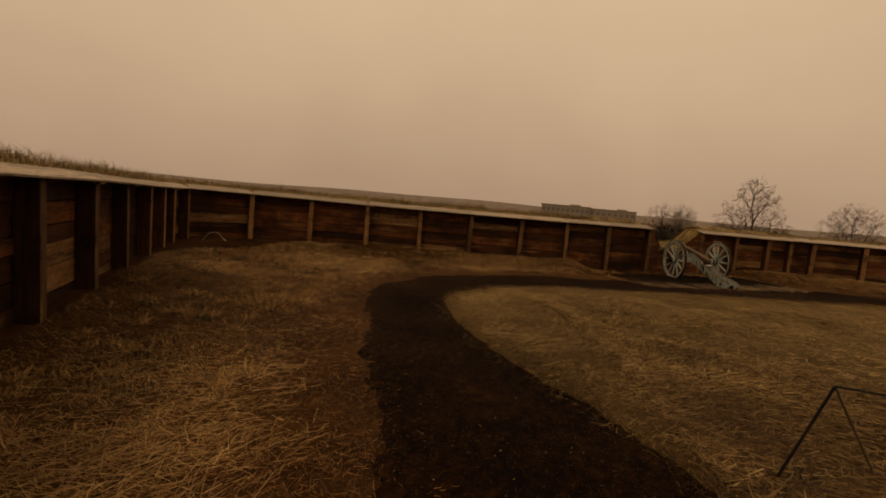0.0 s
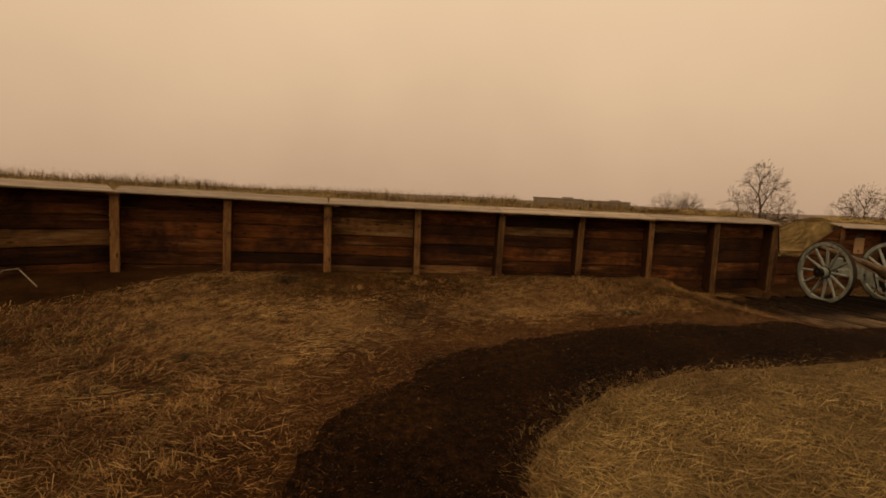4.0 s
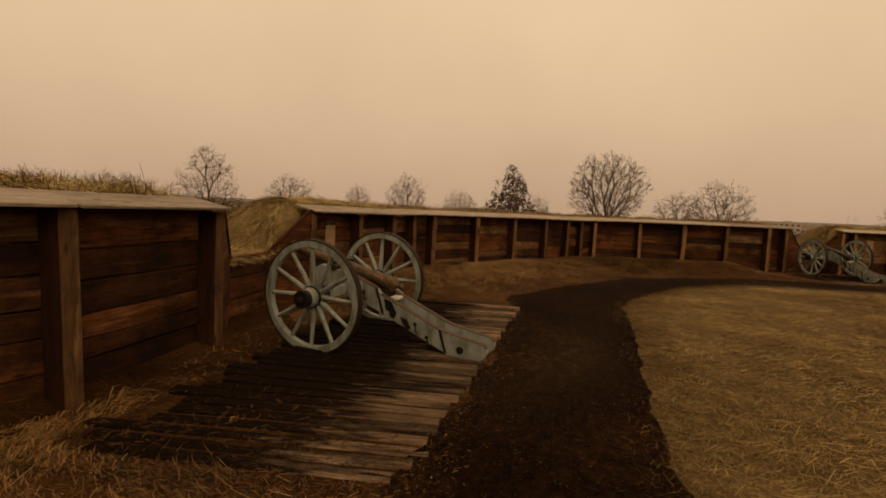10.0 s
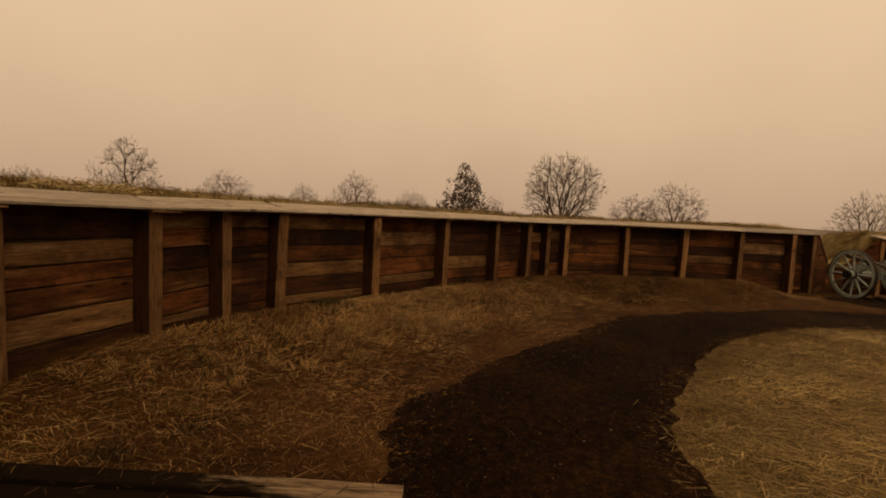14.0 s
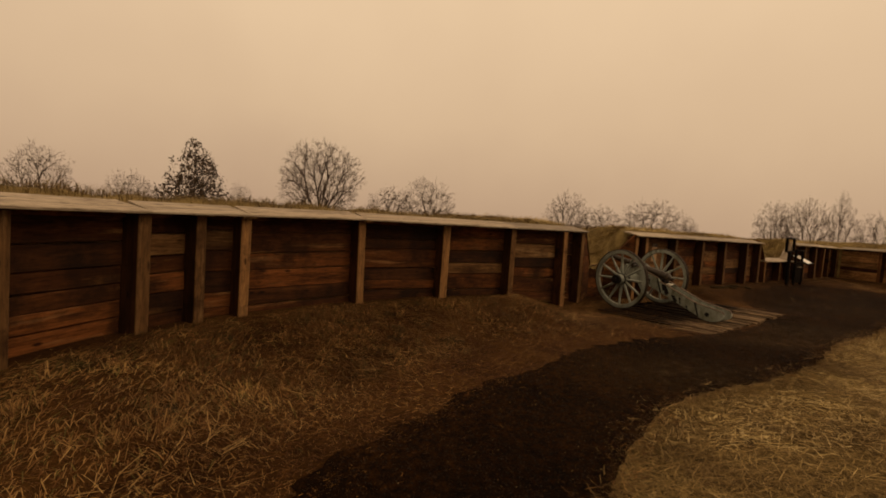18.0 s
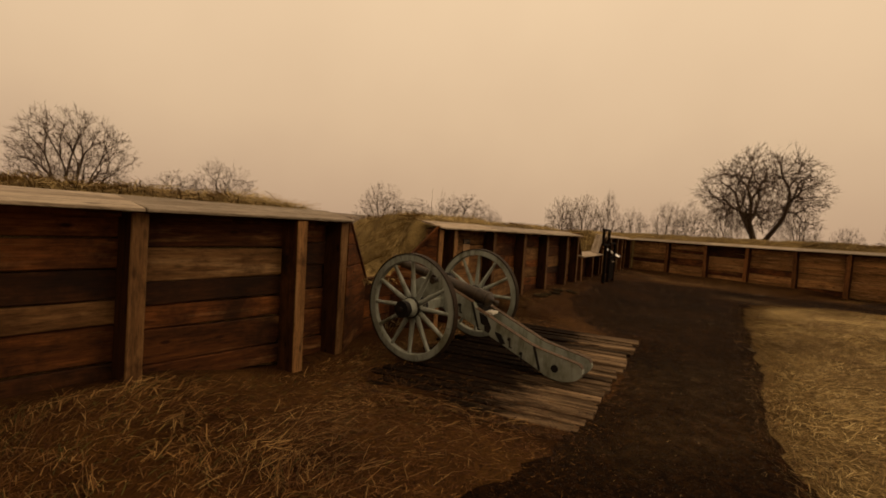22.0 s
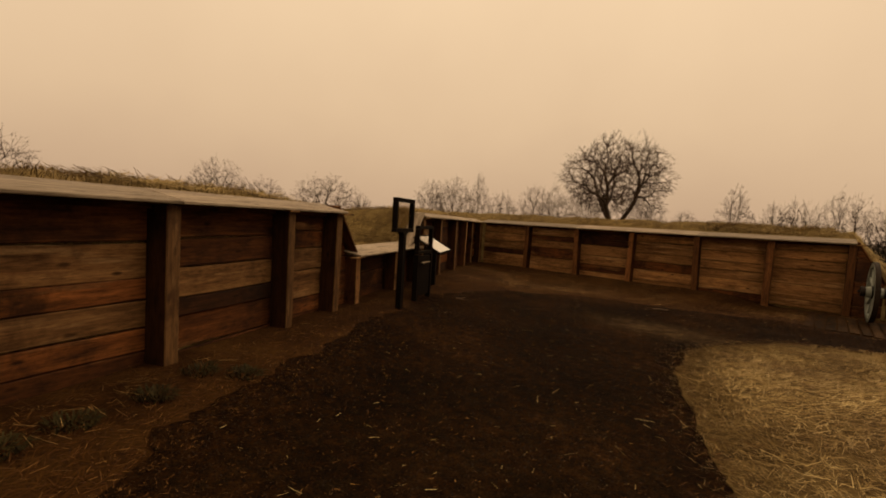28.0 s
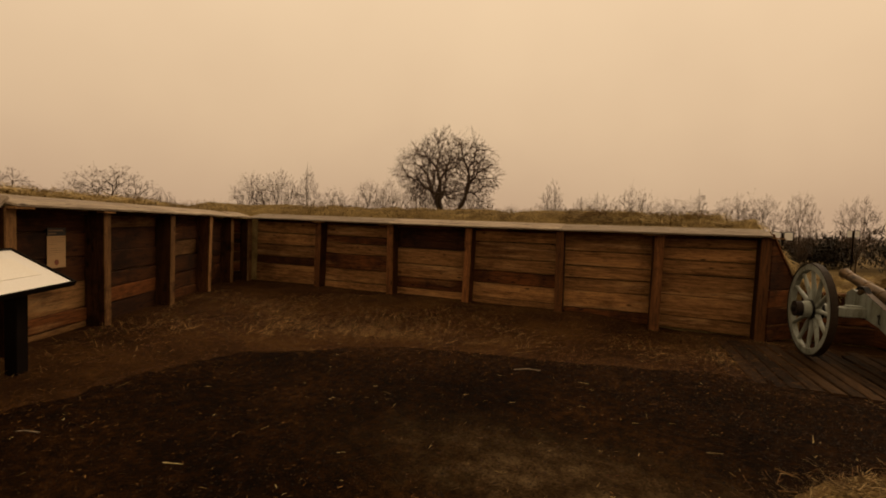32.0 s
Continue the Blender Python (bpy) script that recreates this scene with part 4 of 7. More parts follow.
gun_opening("gun_opening_north", NORTH[-1], EAST[0], 21, (1.0, 0.46))
gun_opening("gun_opening_east", EAST[-1], SIGNWALL[0], 22)
gun_opening("gun_opening_south", SOUTH[-1], SOUTHWEST[0], 23, (0.6, 0.6))


def raked_end(name, a, b, top, low, seed, pale):
    """A triangle of boards from the end of the high parapet down to the low one, with a plank along the rake. a is the high end."""
    rnd = random.Random(seed)
    root = new(name)
    tagged(root, "raked end of the parapet, boards under a sloping plank", "wall", kind="structure")
    s, e = np.array(a, float), np.array(b, float)
    flip = pale
    length = np.linalg.norm(e - s)
    z0 = -0.1
    n = 7
    h = (top - z0) / n
    first, last = (e, s) if flip else (s, e)
    for i in range(n):
        zb, zt = z0 + i * h, z0 + (i + 1) * h - 0.006
        fb, ft = [min(1.0, max(0.02, (top - z) / (top - low))) for z in (zb, zt)]
        lb, lt = length * fb, length * ft
        if lb < 0.05:
            continue
        me = plank_mesh("board", lb, zt - zb, 0.045, M_BOARD, rnd, 0.002, cut=(lb - lt, 0) if flip else (0, lb - lt))
        m = matrix_along(first[0], first[1], last[0], last[1], (zb + zt) / 2) @ Matrix.Translation(((length - lb) / 2 * (1 if flip else -1), 0.22, 0))
        part("board", me, M_BOARD, root, m=m)
    bm = bmesh.new()
    boxm(bm, 0, 0, 0, math.hypot(length, top - low) + 0.10, 0.30 if pale else 0.22, 0.036, 0.005)
    t = part("raked_plank", bm, M_CAP if pale else M_BOARD, root, "weathered plank" if pale else "")
    ang = math.degrees(math.atan2(top - low, length))
    t.matrix_local = matrix_along(first[0], first[1], last[0], last[1], (top + low) / 2 + 0.035) @ pose(0, 0.16, 0, 0, -ang if flip else ang, 0)


raked_end("raked_end_north", (30.80, 0.04), (31.16, -0.48), 1.50, 0.86, 41, False)
raked_end("raked_end_south", (33.08, -3.36), (32.72, -2.76), 1.52, 0.86, 42, True)


# ---- gun platforms ----
def platform(name, label, deck, z_left, z_right, seed, mat):
    """Planks laid from the opening back towards the path."""
    rnd = random.Random(seed)
    ra, rb, fb, fa = [np.array(v, float) for v in deck]
    n = int(np.linalg.norm(rb - ra) / 0.165)
    root = new(name)
    tagged(root, label, "gun platform")
    root.location = (*((ra + rb + fa + fb) / 4), 0)
    off = -Vector(root.location)
    for i in range(n):
        s = (i + 0.5) / n
        a = ra + (rb - ra) * s
        b = fa + (fb - fa) * s
        d = (b - a) / np.linalg.norm(b - a)
        a = a - d * rnd.uniform(-0.03, 0.04)
        b = b + d * rnd.uniform(-0.3, 0.1)
        w = np.linalg.norm(rb - ra) / n - rnd.uniform(0.016, 0.042)
        length = np.linalg.norm(b - a)
        me = plank_mesh("plank", length, w, 0.06, mat, rnd, 0.02)
        c = (a + b) / 2
        m = matrix_along(a[0], a[1], b[0], b[1], z_left + (z_right - z_left) * s + rnd.uniform(-0.008, 0.008)) @ pose(0, 0, 0, -90 + rnd.uniform(-1.2, 1.2), rnd.uniform(-0.4, 0.4), 0)
        part("plank", me, mat, root, m=Matrix.Translation(off) @ m)
    return root


P_LABEL = "gun platform of worn wet planks laid on the ground"
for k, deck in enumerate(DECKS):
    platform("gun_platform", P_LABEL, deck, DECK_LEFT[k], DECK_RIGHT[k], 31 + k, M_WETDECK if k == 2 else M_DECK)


# ---- guns ----
def wheel(parent, y, side, R):
    """A dished spoked wheel; its rim carries tyre, hub and spokes."""
    n = 48
    bm = bmesh.new()
    ri, ro, hw = R - 0.097, R - 0.014, 0.036
    rings = []
    for r, yy in ((ri, -hw), (ri, hw), (ro, hw), (ro, -hw)):
        rings.append([bm.verts.new((r * math.cos(2 * math.pi * i / n), yy, r * math.sin(2 * math.pi * i / n))) for i in range(n)])
    for k in range(4):
        p, q = rings[k], rings[(k + 1) % 4]
        for i in range(n):
            bm.faces.new((p[i], p[(i + 1) % n], q[(i + 1) % n], q[i]))
    bmesh.ops.bevel(bm, geom=[e for e in bm.edges if abs(e.verts[0].co.xz.length - e.verts[1].co.xz.length) < 1e-4 and abs(e.verts[0].co.y - e.verts[1].co.y) < 1e-4], offset=0.008, segments=1, affect="EDGES")
    rim = part("wheel", bm, M_PAINT, parent, m=pose(0, y, R))
    bm = bmesh.new()
    rings = []
    for r, yy in ((R - 0.0145, -hw - 0.004), (R - 0.0145, hw + 0.004), (R, hw + 0.004), (R, -hw - 0.004)):
        rings.append([bm.verts.new((r * math.cos(2 * math.pi * i / n), yy, r * math.sin(2 * math.pi * i / n))) for i in range(n)])
    for k in range(4):
        p, q = rings[k], rings[(k + 1) % 4]
        for i in range(n):
            bm.faces.new((p[i], p[(i + 1) % n], q[(i + 1) % n], q[i]))
    tyre = part("tyre", bm, M_TYRE, rim, "worn rust-brown iron tyre")
    nail = None
    for i in range(32):
        t = 2 * math.pi * (i // 2 + 0.5) / 16
        if nail is None:
            nail = part("nail", lathe([(-0.002, 0.0), (-0.002, 0.0075), (0.0025, 0.006), (0.003, 0.0)], 6, "Z"), M_IRON, tyre, "black nail head", m=pose(0, 0, 0, 0, math.degrees(t), 0) @ pose(0, -0.017, R))
        else:
            part("nail", nail.data, M_IRON, tyre, m=pose(0, 0, 0, 0, math.degrees(t), 0) @ pose(0, -0.017 if i % 2 == 0 else 0.017, R))
    joint = None
    for i in range(6):
        t = pose(0, 0, 0, 0, 60 * i + 15, 0)
        if joint is None:
            bm = bmesh.new()
            boxm(bm, 0, 0, 0, 0.004, 2 * hw + 0.003, ro - ri - 0.004)
            joint = part("felloe_joint", bm, M_IRON, rim, m=t @ pose(0, 0, (ri + ro) / 2))
        else:
            part("felloe_joint", joint.data, M_IRON, rim, m=t @ pose(0, 0, (ri + ro) / 2))
    s = side
    dish = -0.045 * s
    prof = [(-0.17, 0.078), (-0.165, 0.09), (-0.10, 0.102), (-0.05, 0.12), (0.05, 0.12), (0.10, 0.112), (0.17, 0.094), (0.225, 0.09), (0.23, 0.07)]
    hub = part("hub", lathe([(dish + a * s, r) for a, r in prof], 20, "Y"), M_PAINT, rim, smooth=False)
    for a0, a1, r in ((-0.165, -0.12, 0.106), (-0.07, -0.04, 0.128), (0.04, 0.066, 0.130), (0.155, 0.232, 0.102)):
        part("hub_band", lathe([(dish + a0 * s, r * 0.9), (dish + a0 * s, r), (dish + a1 * s, r), (dish + a1 * s, r * 0.9)], 20, "Y"), M_IRON, rim, "black iron hub band")
    part("axle_nut", lathe([(dish + 0.228 * s, 0.035), (dish + 0.265 * s, 0.033), (dish + 0.27 * s, 0.015)], 12, "Y"), M_IRON, rim, "black iron axle end")
    bm = bmesh.new()
    k = 8
    rings = []
    length = ri + 0.012 - 0.09
    for f, rx, ry in ((0, 0.024, 0.036), (0.15, 0.031, 0.036), (0.5, 0.026, 0.030), (0.85, 0.021, 0.024), (1, 0.025, 0.025)):
        rings.append([bm.verts.new((rx * math.cos(2 * math.pi * i / k), dish * (1 - f) + ry * math.sin(2 * math.pi * i / k), 0.09 + f * length)) for i in range(k)])
    for p, q in zip(rings, rings[1:]):
        for i in range(k):
            bm.faces.new((p[i], p[(i + 1) % k], q[(i + 1) % k], q[i]))
    first = part("spoke", bm, M_PAINT, rim, smooth=True)
    for i in range(1, 12):
        part("spoke", first.data, M_PAINT, rim, m=pose(0, 0, 0, 0, 30 * i, 0))
    return rim


CHEEK = [(0.48, 0.70), (0.45, 0.80), (0.32, 0.865), (0.22, 0.84), (0.17, 0.805), (0.09, 0.805), (0.03, 0.84), (-0.50, 0.665), (-0.56, 0.60), (-1.30, 0.335), (-1.40, 0.31), (-1.84, 0.238), (-1.90, 0.222), (-1.932, 0.185), (-1.938, 0.135), (-1.915, 0.085), (-1.865, 0.042), (-1.78, 0.012), (-1.68, 0.0), (-1.58, 0.004), (-1.49, 0.03), (-1.42, 0.075), (-0.62, 0.36), (-0.30, 0.47), (0.10, 0.53), (0.46, 0.56)]


def field_gun(label, barrel_mat, m, R=0.58, lift=13.0):
    root = new("field_gun")
    root.matrix_world = m
    tagged(root, label, "cannon", group="field guns on platforms")
    half = 0.785
    wheel(root, half, 1, R)
    wheel(root, -half, -1, R)
    dz = R - 0.58

    def lift_z(x):
        return dz * max(0.0, min(1.0, 1 + x / 1.5))
    bm = bmesh.new()
    boxm(bm, 0, 0, R, 0.13, 2 * half - 0.1, 0.13, 0.012)
    part("axle_tree", bm, M_PAINT, root)
    for s in (1, -1):
        bm = extruded([(x, z + lift_z(x)) for x, z in CHEEK], s * 0.155 - 0.035, s * 0.155 + 0.035, 0.005)
        bmesh.ops.transform(bm, matrix=Matrix.Identity(4), verts=bm.verts[:])
        cheek = part("cheek", bm, M_PAINT, root)
        # iron plate along the top edge
        top = [(-0.56, 0.60), (-1.30, 0.335), (-1.40, 0.31), (-1.84, 0.238), (-1.90, 0.222), (-1.932, 0.185)]
        outline = [(x, z + lift_z(x) + 0.001) for x, z in top] + [(x, z + lift_z(x) + 0.009) for x, z in reversed(top)]
        part("top_plate", extruded(outline, s * 0.155 - 0.037, s * 0.155 + 0.037, 0), M_PLATE, cheek, "worn brown iron plate")
        top2 = [(0.03, 0.84), (-0.50, 0.665)]
        part("top_plate", extruded([(x, z + lift_z(x) + 0.001) for x, z in top2] + [(x, z + lift_z(x) + 0.009) for x, z in reversed(top2)], s * 0.155 - 0.037, s * 0.155 + 0.037, 0), M_PLATE, cheek, "worn brown iron plate")
        # rivets along the plate
        rivet = None
        for q in range(11):
            rx = -0.62 - 0.115 * q
            rz = float(np.interp(-rx, [0.56, 1.30, 1.40, 1.86], [0.60, 0.335, 0.31, 0.235])) + lift_z(rx) + 0.010
            for ry in (-0.02, 0.02):
                m_r = pose(rx, s * 0.155 + ry, rz, 0, -18, 0)
                if rivet is None:
                    rivet = part("rivet", lathe([(-0.002, 0.0), (-0.002, 0.0085), (0.003, 0.006), (0.004, 0.0)], 6, "Z"), M_IRON, cheek, "black rivet", m=m_r)
                else:
                    part("rivet", rivet.data, M_IRON, cheek, m=m_r)
        # straps across the side
        y0, y1 = (s * 0.155 + 0.033 * s, s * 0.155 + 0.041 * s)
        for xa, za, xb, zb, wd in ((-0.50, 0.67, -0.60, 0.37, 0.03), (-1.36, 0.325, -1.44, 0.07, 0.03)):
            dx, dzz = xb - xa, zb - za
            ln = math.hypot(dx, dzz)
            nx_, nz_ = -dzz / ln * wd / 2, dx / ln * wd / 2
            part("strap", extruded([(xa + nx_, za + lift_z(xa) + nz_), (xb + nx_, zb + lift_z(xb) + nz_), (xb - nx_, zb + lift_z(xb) - nz_), (xa - nx_, za + lift_z(xa) - nz_)], min(y0, y1), max(y0, y1), 0), M_IRON, cheek, "black iron strap")
        # hinged keeper plate with its notches
        part("side_plate", extruded([(-0.61, 0.575 + lift_z(-0.7)), (-0.72, 0.535 + lift_z(-0.7)), (-0.79, 0.40 + lift_z(-0.7)), (-0.76, 0.335 + lift_z(-0.7)), (-0.70, 0.35 + lift_z(-0.7)), (-0.69, 0.42 + lift_z(-0.7)), (-0.64, 0.43 + lift_z(-0.7))], min(y0, y1), max(y0, y1), 0), M_IRON, cheek, "black iron plate")
        part("side_plate", extruded([(-0.84, 0.38 + lift_z(-0.9)), (-0.93, 0.36 + lift_z(-0.9)), (-0.99, 0.255 + lift_z(-0.9)), (-0.93, 0.235 + lift_z(-0.9)), (-0.89, 0.29 + lift_z(-0.9))], min(y0, y1), max(y0, y1), 0), M_IRON, cheek, "black iron plate")
        # black disc stands in for the dark draught hole near the trail's end
        part("trail_plate", lathe([(min(y0, y1), 0.045), (max(y0, y1), 0.045)], 14, "Y"), M_IRON, cheek, "black disc standing for a dark hole", m=pose(-1.62, 0, 0.13))
        # hook with its ring
        for hx, hz0 in ((-0.32, 0.60), (-1.04, 0.33), (-1.20, 0.20)):
            hz = hz0 + lift_z(hx) - dz
            bm = bmesh.new()
            r = bmesh.ops.create_uvsphere(bm, u_segments=10, v_segments=6, radius=0.024)
            bmesh.ops.transform(bm, matrix=Matrix.Translation((hx, s * 0.197, hz + dz)) @ Matrix.Diagonal((1, 0.5, 1, 1)), verts=r["verts"])
            boxm(bm, hx - 0.012, s * 0.2, hz + dz - 0.05, 0.014, 0.012, 0.09, 0.003)
            boxm(bm, hx - 0.028, s * 0.2, hz + dz - 0.095, 0.04, 0.012, 0.014, 0.003)
            part("hook", bm, M_IRON, cheek, "black iron hook")
        # trunnion cap
        part("trunnion_cap", extruded([(0.25, 0.86 + dz), (0.19, 0.915 + dz), (0.07, 0.915 + dz), (0.00, 0.845 + dz), (0.08, 0.895 + dz), (0.18, 0.895 + dz)], s * 0.155 - 0.034, s * 0.155 + 0.034, 0), M_IRON, root, "black iron trunnion cap")
        # trail shoe and side step
        bm = bmesh.new()
        boxm(bm, 0.02, s * 0.30, R + 0.075, 0.09, 0.18, 0.026, 0.006)
        part("axle_box", bm, M_PAINT, root)
    for x, z, w, h in ((0.30, 0.70, 0.07, 0.16), (-0.62, 0.44, 0.06, 0.14), (-1.40, 0.14, 0.10, 0.11)):
        bm = bmesh.new()
        boxm(bm, x, 0, z + lift_z(x), w, 0.25, h, 0.008)
        part("transom", bm, M_PAINT, root)
    bm = bmesh.new()
    boxm(bm, -1.78, 0, 0.085, 0.05, 0.238, 0.10, 0.008)
    part("trail_plate", bm, M_IRON, root, "black iron trail plate")
    bm = bmesh.new()
    boxm(bm, -0.68, 0, 0.55 + lift_z(-0.68), 0.11, 0.15, 0.035, 0.006, None)
    part("quoin", bm, M_PALEWOOD, root, "pale wooden elevating wedge")
    bm = bmesh.new()
    boxm(bm, -0.56, 0, 0.60 + lift_z(-0.56), 0.09, 0.236, 0.10, 0.01)
    boxm(bm, -0.50, 0, 0.70 + lift_z(-0.5), 0.05, 0.05, 0.16, 0.008)
    part("elevating_gear", bm, M_IRON, root, "black iron elevating gear")
    # the bed between the cheeks
    bm = bmesh.new()
    boxm(bm, -1.0, 0, 0.25 + lift_z(-1), 0.75, 0.236, 0.03, 0.004)
    bmesh.ops.transform(bm, matrix=Matrix.Translation((-1.0, 0, 0.25 + lift_z(-1))) @ pose(0, 0, 0, 0, -21.0, 0) @ Matrix.Translation((1.0, 0, -0.25 - lift_z(-1))), verts=bm.verts[:])
    part("trail_bed", bm, M_PAINT, root)
    # barrel, turned about its own axis, trunnions at its x = 0
    prof = [(-0.86, 0.006), (-0.855, 0.03), (-0.83, 0.043), (-0.805, 0.03), (-0.79, 0.026), (-0.775, 0.05), (-0.755, 0.085), (-0.735, 0.108), (-0.725, 0.128), (-0.70, 0.128), (-0.69, 0.116), (-0.60, 0.114), (-0.59, 0.121), (-0.565, 0.121), (-0.555, 0.112), (-0.16, 0.104), (-0.15, 0.112), (-0.12, 0.112), (-0.11, 0.101), (0.18, 0.094), (0.19, 0.102), (0.215, 0.102), (0.225, 0.09), (0.60, 0.077), (0.61, 0.086), (0.635, 0.086), (0.645, 0.076), (0.71, 0.082), (0.75, 0.098), (0.775, 0.10), (0.79, 0.088), (0.795, 0.06), (0.794, 0.047), (0.60, 0.045)]
    bm = lathe([(a * 1.08, r * 0.78) for a, r in prof], 28, "X")
    pose_b = pose(0.13, 0, 0.845 + dz, 0, -lift, 0)
    barrel = part("barrel", bm, barrel_mat, root, m=pose_b, smooth=True)
    barrel.data.set_sharp_from_angle(angle=0.45)
    part("trunnion", lathe([(-0.2, 0.0), (-0.2, 0.042), (0.2, 0.042), (0.2, 0.0)], 16, "Y"), barrel_mat, barrel, m=pose(0, 0, -0.01))
    return root


def gun_pose(x, y, z, fx, fy, lean=0.0):
    return pose(x, y, z, 0, 0, math.degrees(math.atan2(fy, fx))) @ pose(0, 0, 0, lean, 0, 0)


field_gun("grey-green field gun with a tarnished bronze barrel on spoked wheels", M_BRONZE, gun_pose(8.75, 15.98, -0.275, -0.09, 0.996, -2.0), 0.668)
field_gun("grey-green field gun with a brown iron barrel on spoked wheels", M_GUNIRON, gun_pose(25.38, 7.53, -0.145, 0.885, 0.466, -1.9), 0.66)
field_gun("grey-green field gun with a tarnished bronze barrel beside the wall end", M_BRONZE, gun_pose(25.16, -9.43, -0.08, 0.208, -0.978), 0.62)


# ---- wayside signs by the low breastwork ----
def framed(root, w, h, bar, deep, z, mat=M_SIGNFRAME):
    """Four bars round an opening of a window sign, local x across, local y through."""
    for name, cx, cz, sx, sz in (("top_rail", 0, z + h - bar / 2, w, bar), ("bottom_rail", 0, z + bar / 2, w, bar), ("side_rail", -w / 2 + bar / 2, z + h / 2, bar, h - 2 * bar - 0.004), ("side_rail", w / 2 - bar / 2, z + h / 2, bar, h - 2 * bar - 0.004)):
        bm = bmesh.new()
        boxm(bm, cx, 0, cz, sx, deep, sz, 0.005)
        part(name, bm, mat, root)
    bm = bmesh.new()
    boxm(bm, 0, 0, z + h / 2, w - 2 * bar, 0.008, h - 2 * bar)
    o = part("pane", bm, M_GLASS, root, "clear rain-spotted pane")
    o.visible_shadow = False


sign_yaw = math.degrees(math.atan2(-0.88, 0.47))
view_sign = new("viewing_sign")
view_sign.matrix_world = pose(30.71, -0.97, float(ground_z(30.71, -0.97)), 0, 0, sign_yaw)
tagged(view_sign, "tall dark metal post with a framed clear viewing pane", "sign")
gz = view_sign.matrix_world.translation.z
framed(view_sign, 0.67, 0.53, 0.062, 0.08, 1.235 - gz)
for cz, sx, sy, sz in ((0.61 - gz, 0.105, 0.09, 1.22), (1.22 - gz, 0.18, 0.10, 0.03)):
    bm = bmesh.new()
    boxm(bm, 0, 0, cz, sx, sy, sz, 0.006)
    part("upright" if sz > 1 else "collar", bm, M_SIGNFRAME, view_sign)

low_sign = new("low_sign")
low_sign.matrix_world = pose(31.29, -1.90, float(ground_z(31.29, -1.90)), 0, 0, sign_yaw)
tagged(low_sign, "low dark metal frame with a clear pane above a solid panel", "sign")
gz = low_sign.matrix_world.translation.z
framed(low_sign, 0.68, 0.50, 0.055, 0.08, 0.84 - gz)
for name, cx, cz, sx, sy, sz in (("leg", -0.31, 0.41 - gz, 0.07, 0.09, 0.84), ("leg", 0.31, 0.41 - gz, 0.07, 0.09, 0.84), ("lower_panel", 0, 0.45 - gz, 0.54, 0.05, 0.72)):
    bm = bmesh.new()
    boxm(bm, cx, 0, cz, sx, sy, sz, 0.005)
    part(name, bm, M_SIGNFRAME, low_sign)
bm = bmesh.new()
boxm(bm, -0.12, -0.10, 0.70 - gz, 0.36, 0.03, 0.02, 0.004)
part("hand_rail", bm, M_CAP, low_sign, "pale wooden rail")
bm = bmesh.new()
boxm(bm, -0.12, -0.05, 0.70 - gz, 0.04, 0.08, 0.02, 0.004)
part("bracket", bm, M_SIGNFRAME, low_sign)

panel = new("wayside_panel")
px, py = 32.0, -3.10
panel.matrix_world = pose(px, py, float(ground_z(px, py)), 0, 0, math.degrees(math.atan2(-0.79, 0.61)))
tagged(panel, "slanted pale information panel in a dark frame on legs", "sign")
gz = panel.matrix_world.translation.z
tilt = Matrix.Translation((0.0, 0.275, 0.95 - gz)) @ pose(0, 0, 0, 29.0, 0, 0)
bm = bmesh.new()
boxm(bm, 0, 0, 0, 1.30, 0.58, 0.02, 0.003)
face = part("panel_face", bm, M_PANEL, panel, "pale printed face", m=tilt)
for name, cx, cy, sx, sy in (("frame_bar", 0, -0.30, 1.36, 0.02), ("frame_bar", 0, 0.30, 1.36, 0.02), ("frame_bar", -0.665, 0, 0.03, 0.58), ("frame_bar", 0.665, 0, 0.03, 0.58)):
    bm = bmesh.new()
    boxm(bm, cx, cy, 0.0, sx, sy, 0.05, 0.004)
    part(name, bm, M_SIGNFRAME, panel, m=tilt)
rnd = random.Random(8)
for i, (cx, cy, sx, sy) in enumerate([(-0.42, 0.17, 0.26, 0.03), (-0.42, 0.10, 0.3, 0.012), (-0.42, 0.07, 0.28, 0.012), (-0.42, 0.04, 0.3, 0.012), (-0.42, 0.01, 0.24, 0.012)]):
    bm = bmesh.new()
    boxm(bm, cx, cy, 0.0125, sx, sy, 0.003)
    part("print_line", bm, M_INKPALE, face)
for cx, cy, sx, sy in ((-0.30, -0.13, 0.30, 0.12), (0.2, 0.02, 0.55, 0.28)):
    bm = bmesh.new()
    boxm(bm, cx, cy, 0.0125, sx, sy, 0.003)
    part("picture", bm, M_PICTURE, face, "faded grey-brown picture")
for cx in (-0.42, 0.42):
    bm = bmesh.new()
    boxm(bm, cx, 0.33, 0.45 - gz, 0.14, 0.10, 0.96, 0.006)
    part("leg", bm, M_SIGNFRAME, panel)
    bm = bmesh.new()
    boxm(bm, cx, 0.275, 0.92 - gz, 0.06, 0.44, 0.03, 0.004, Matrix.Translation((0, 0.275, 0.92 - gz)) @ pose(0, 0, 0, 29.0, 0, 0) @ Matrix.Translation((0, -0.275, -0.92 + gz)))
    part("arm", bm, M_SIGNFRAME, panel)


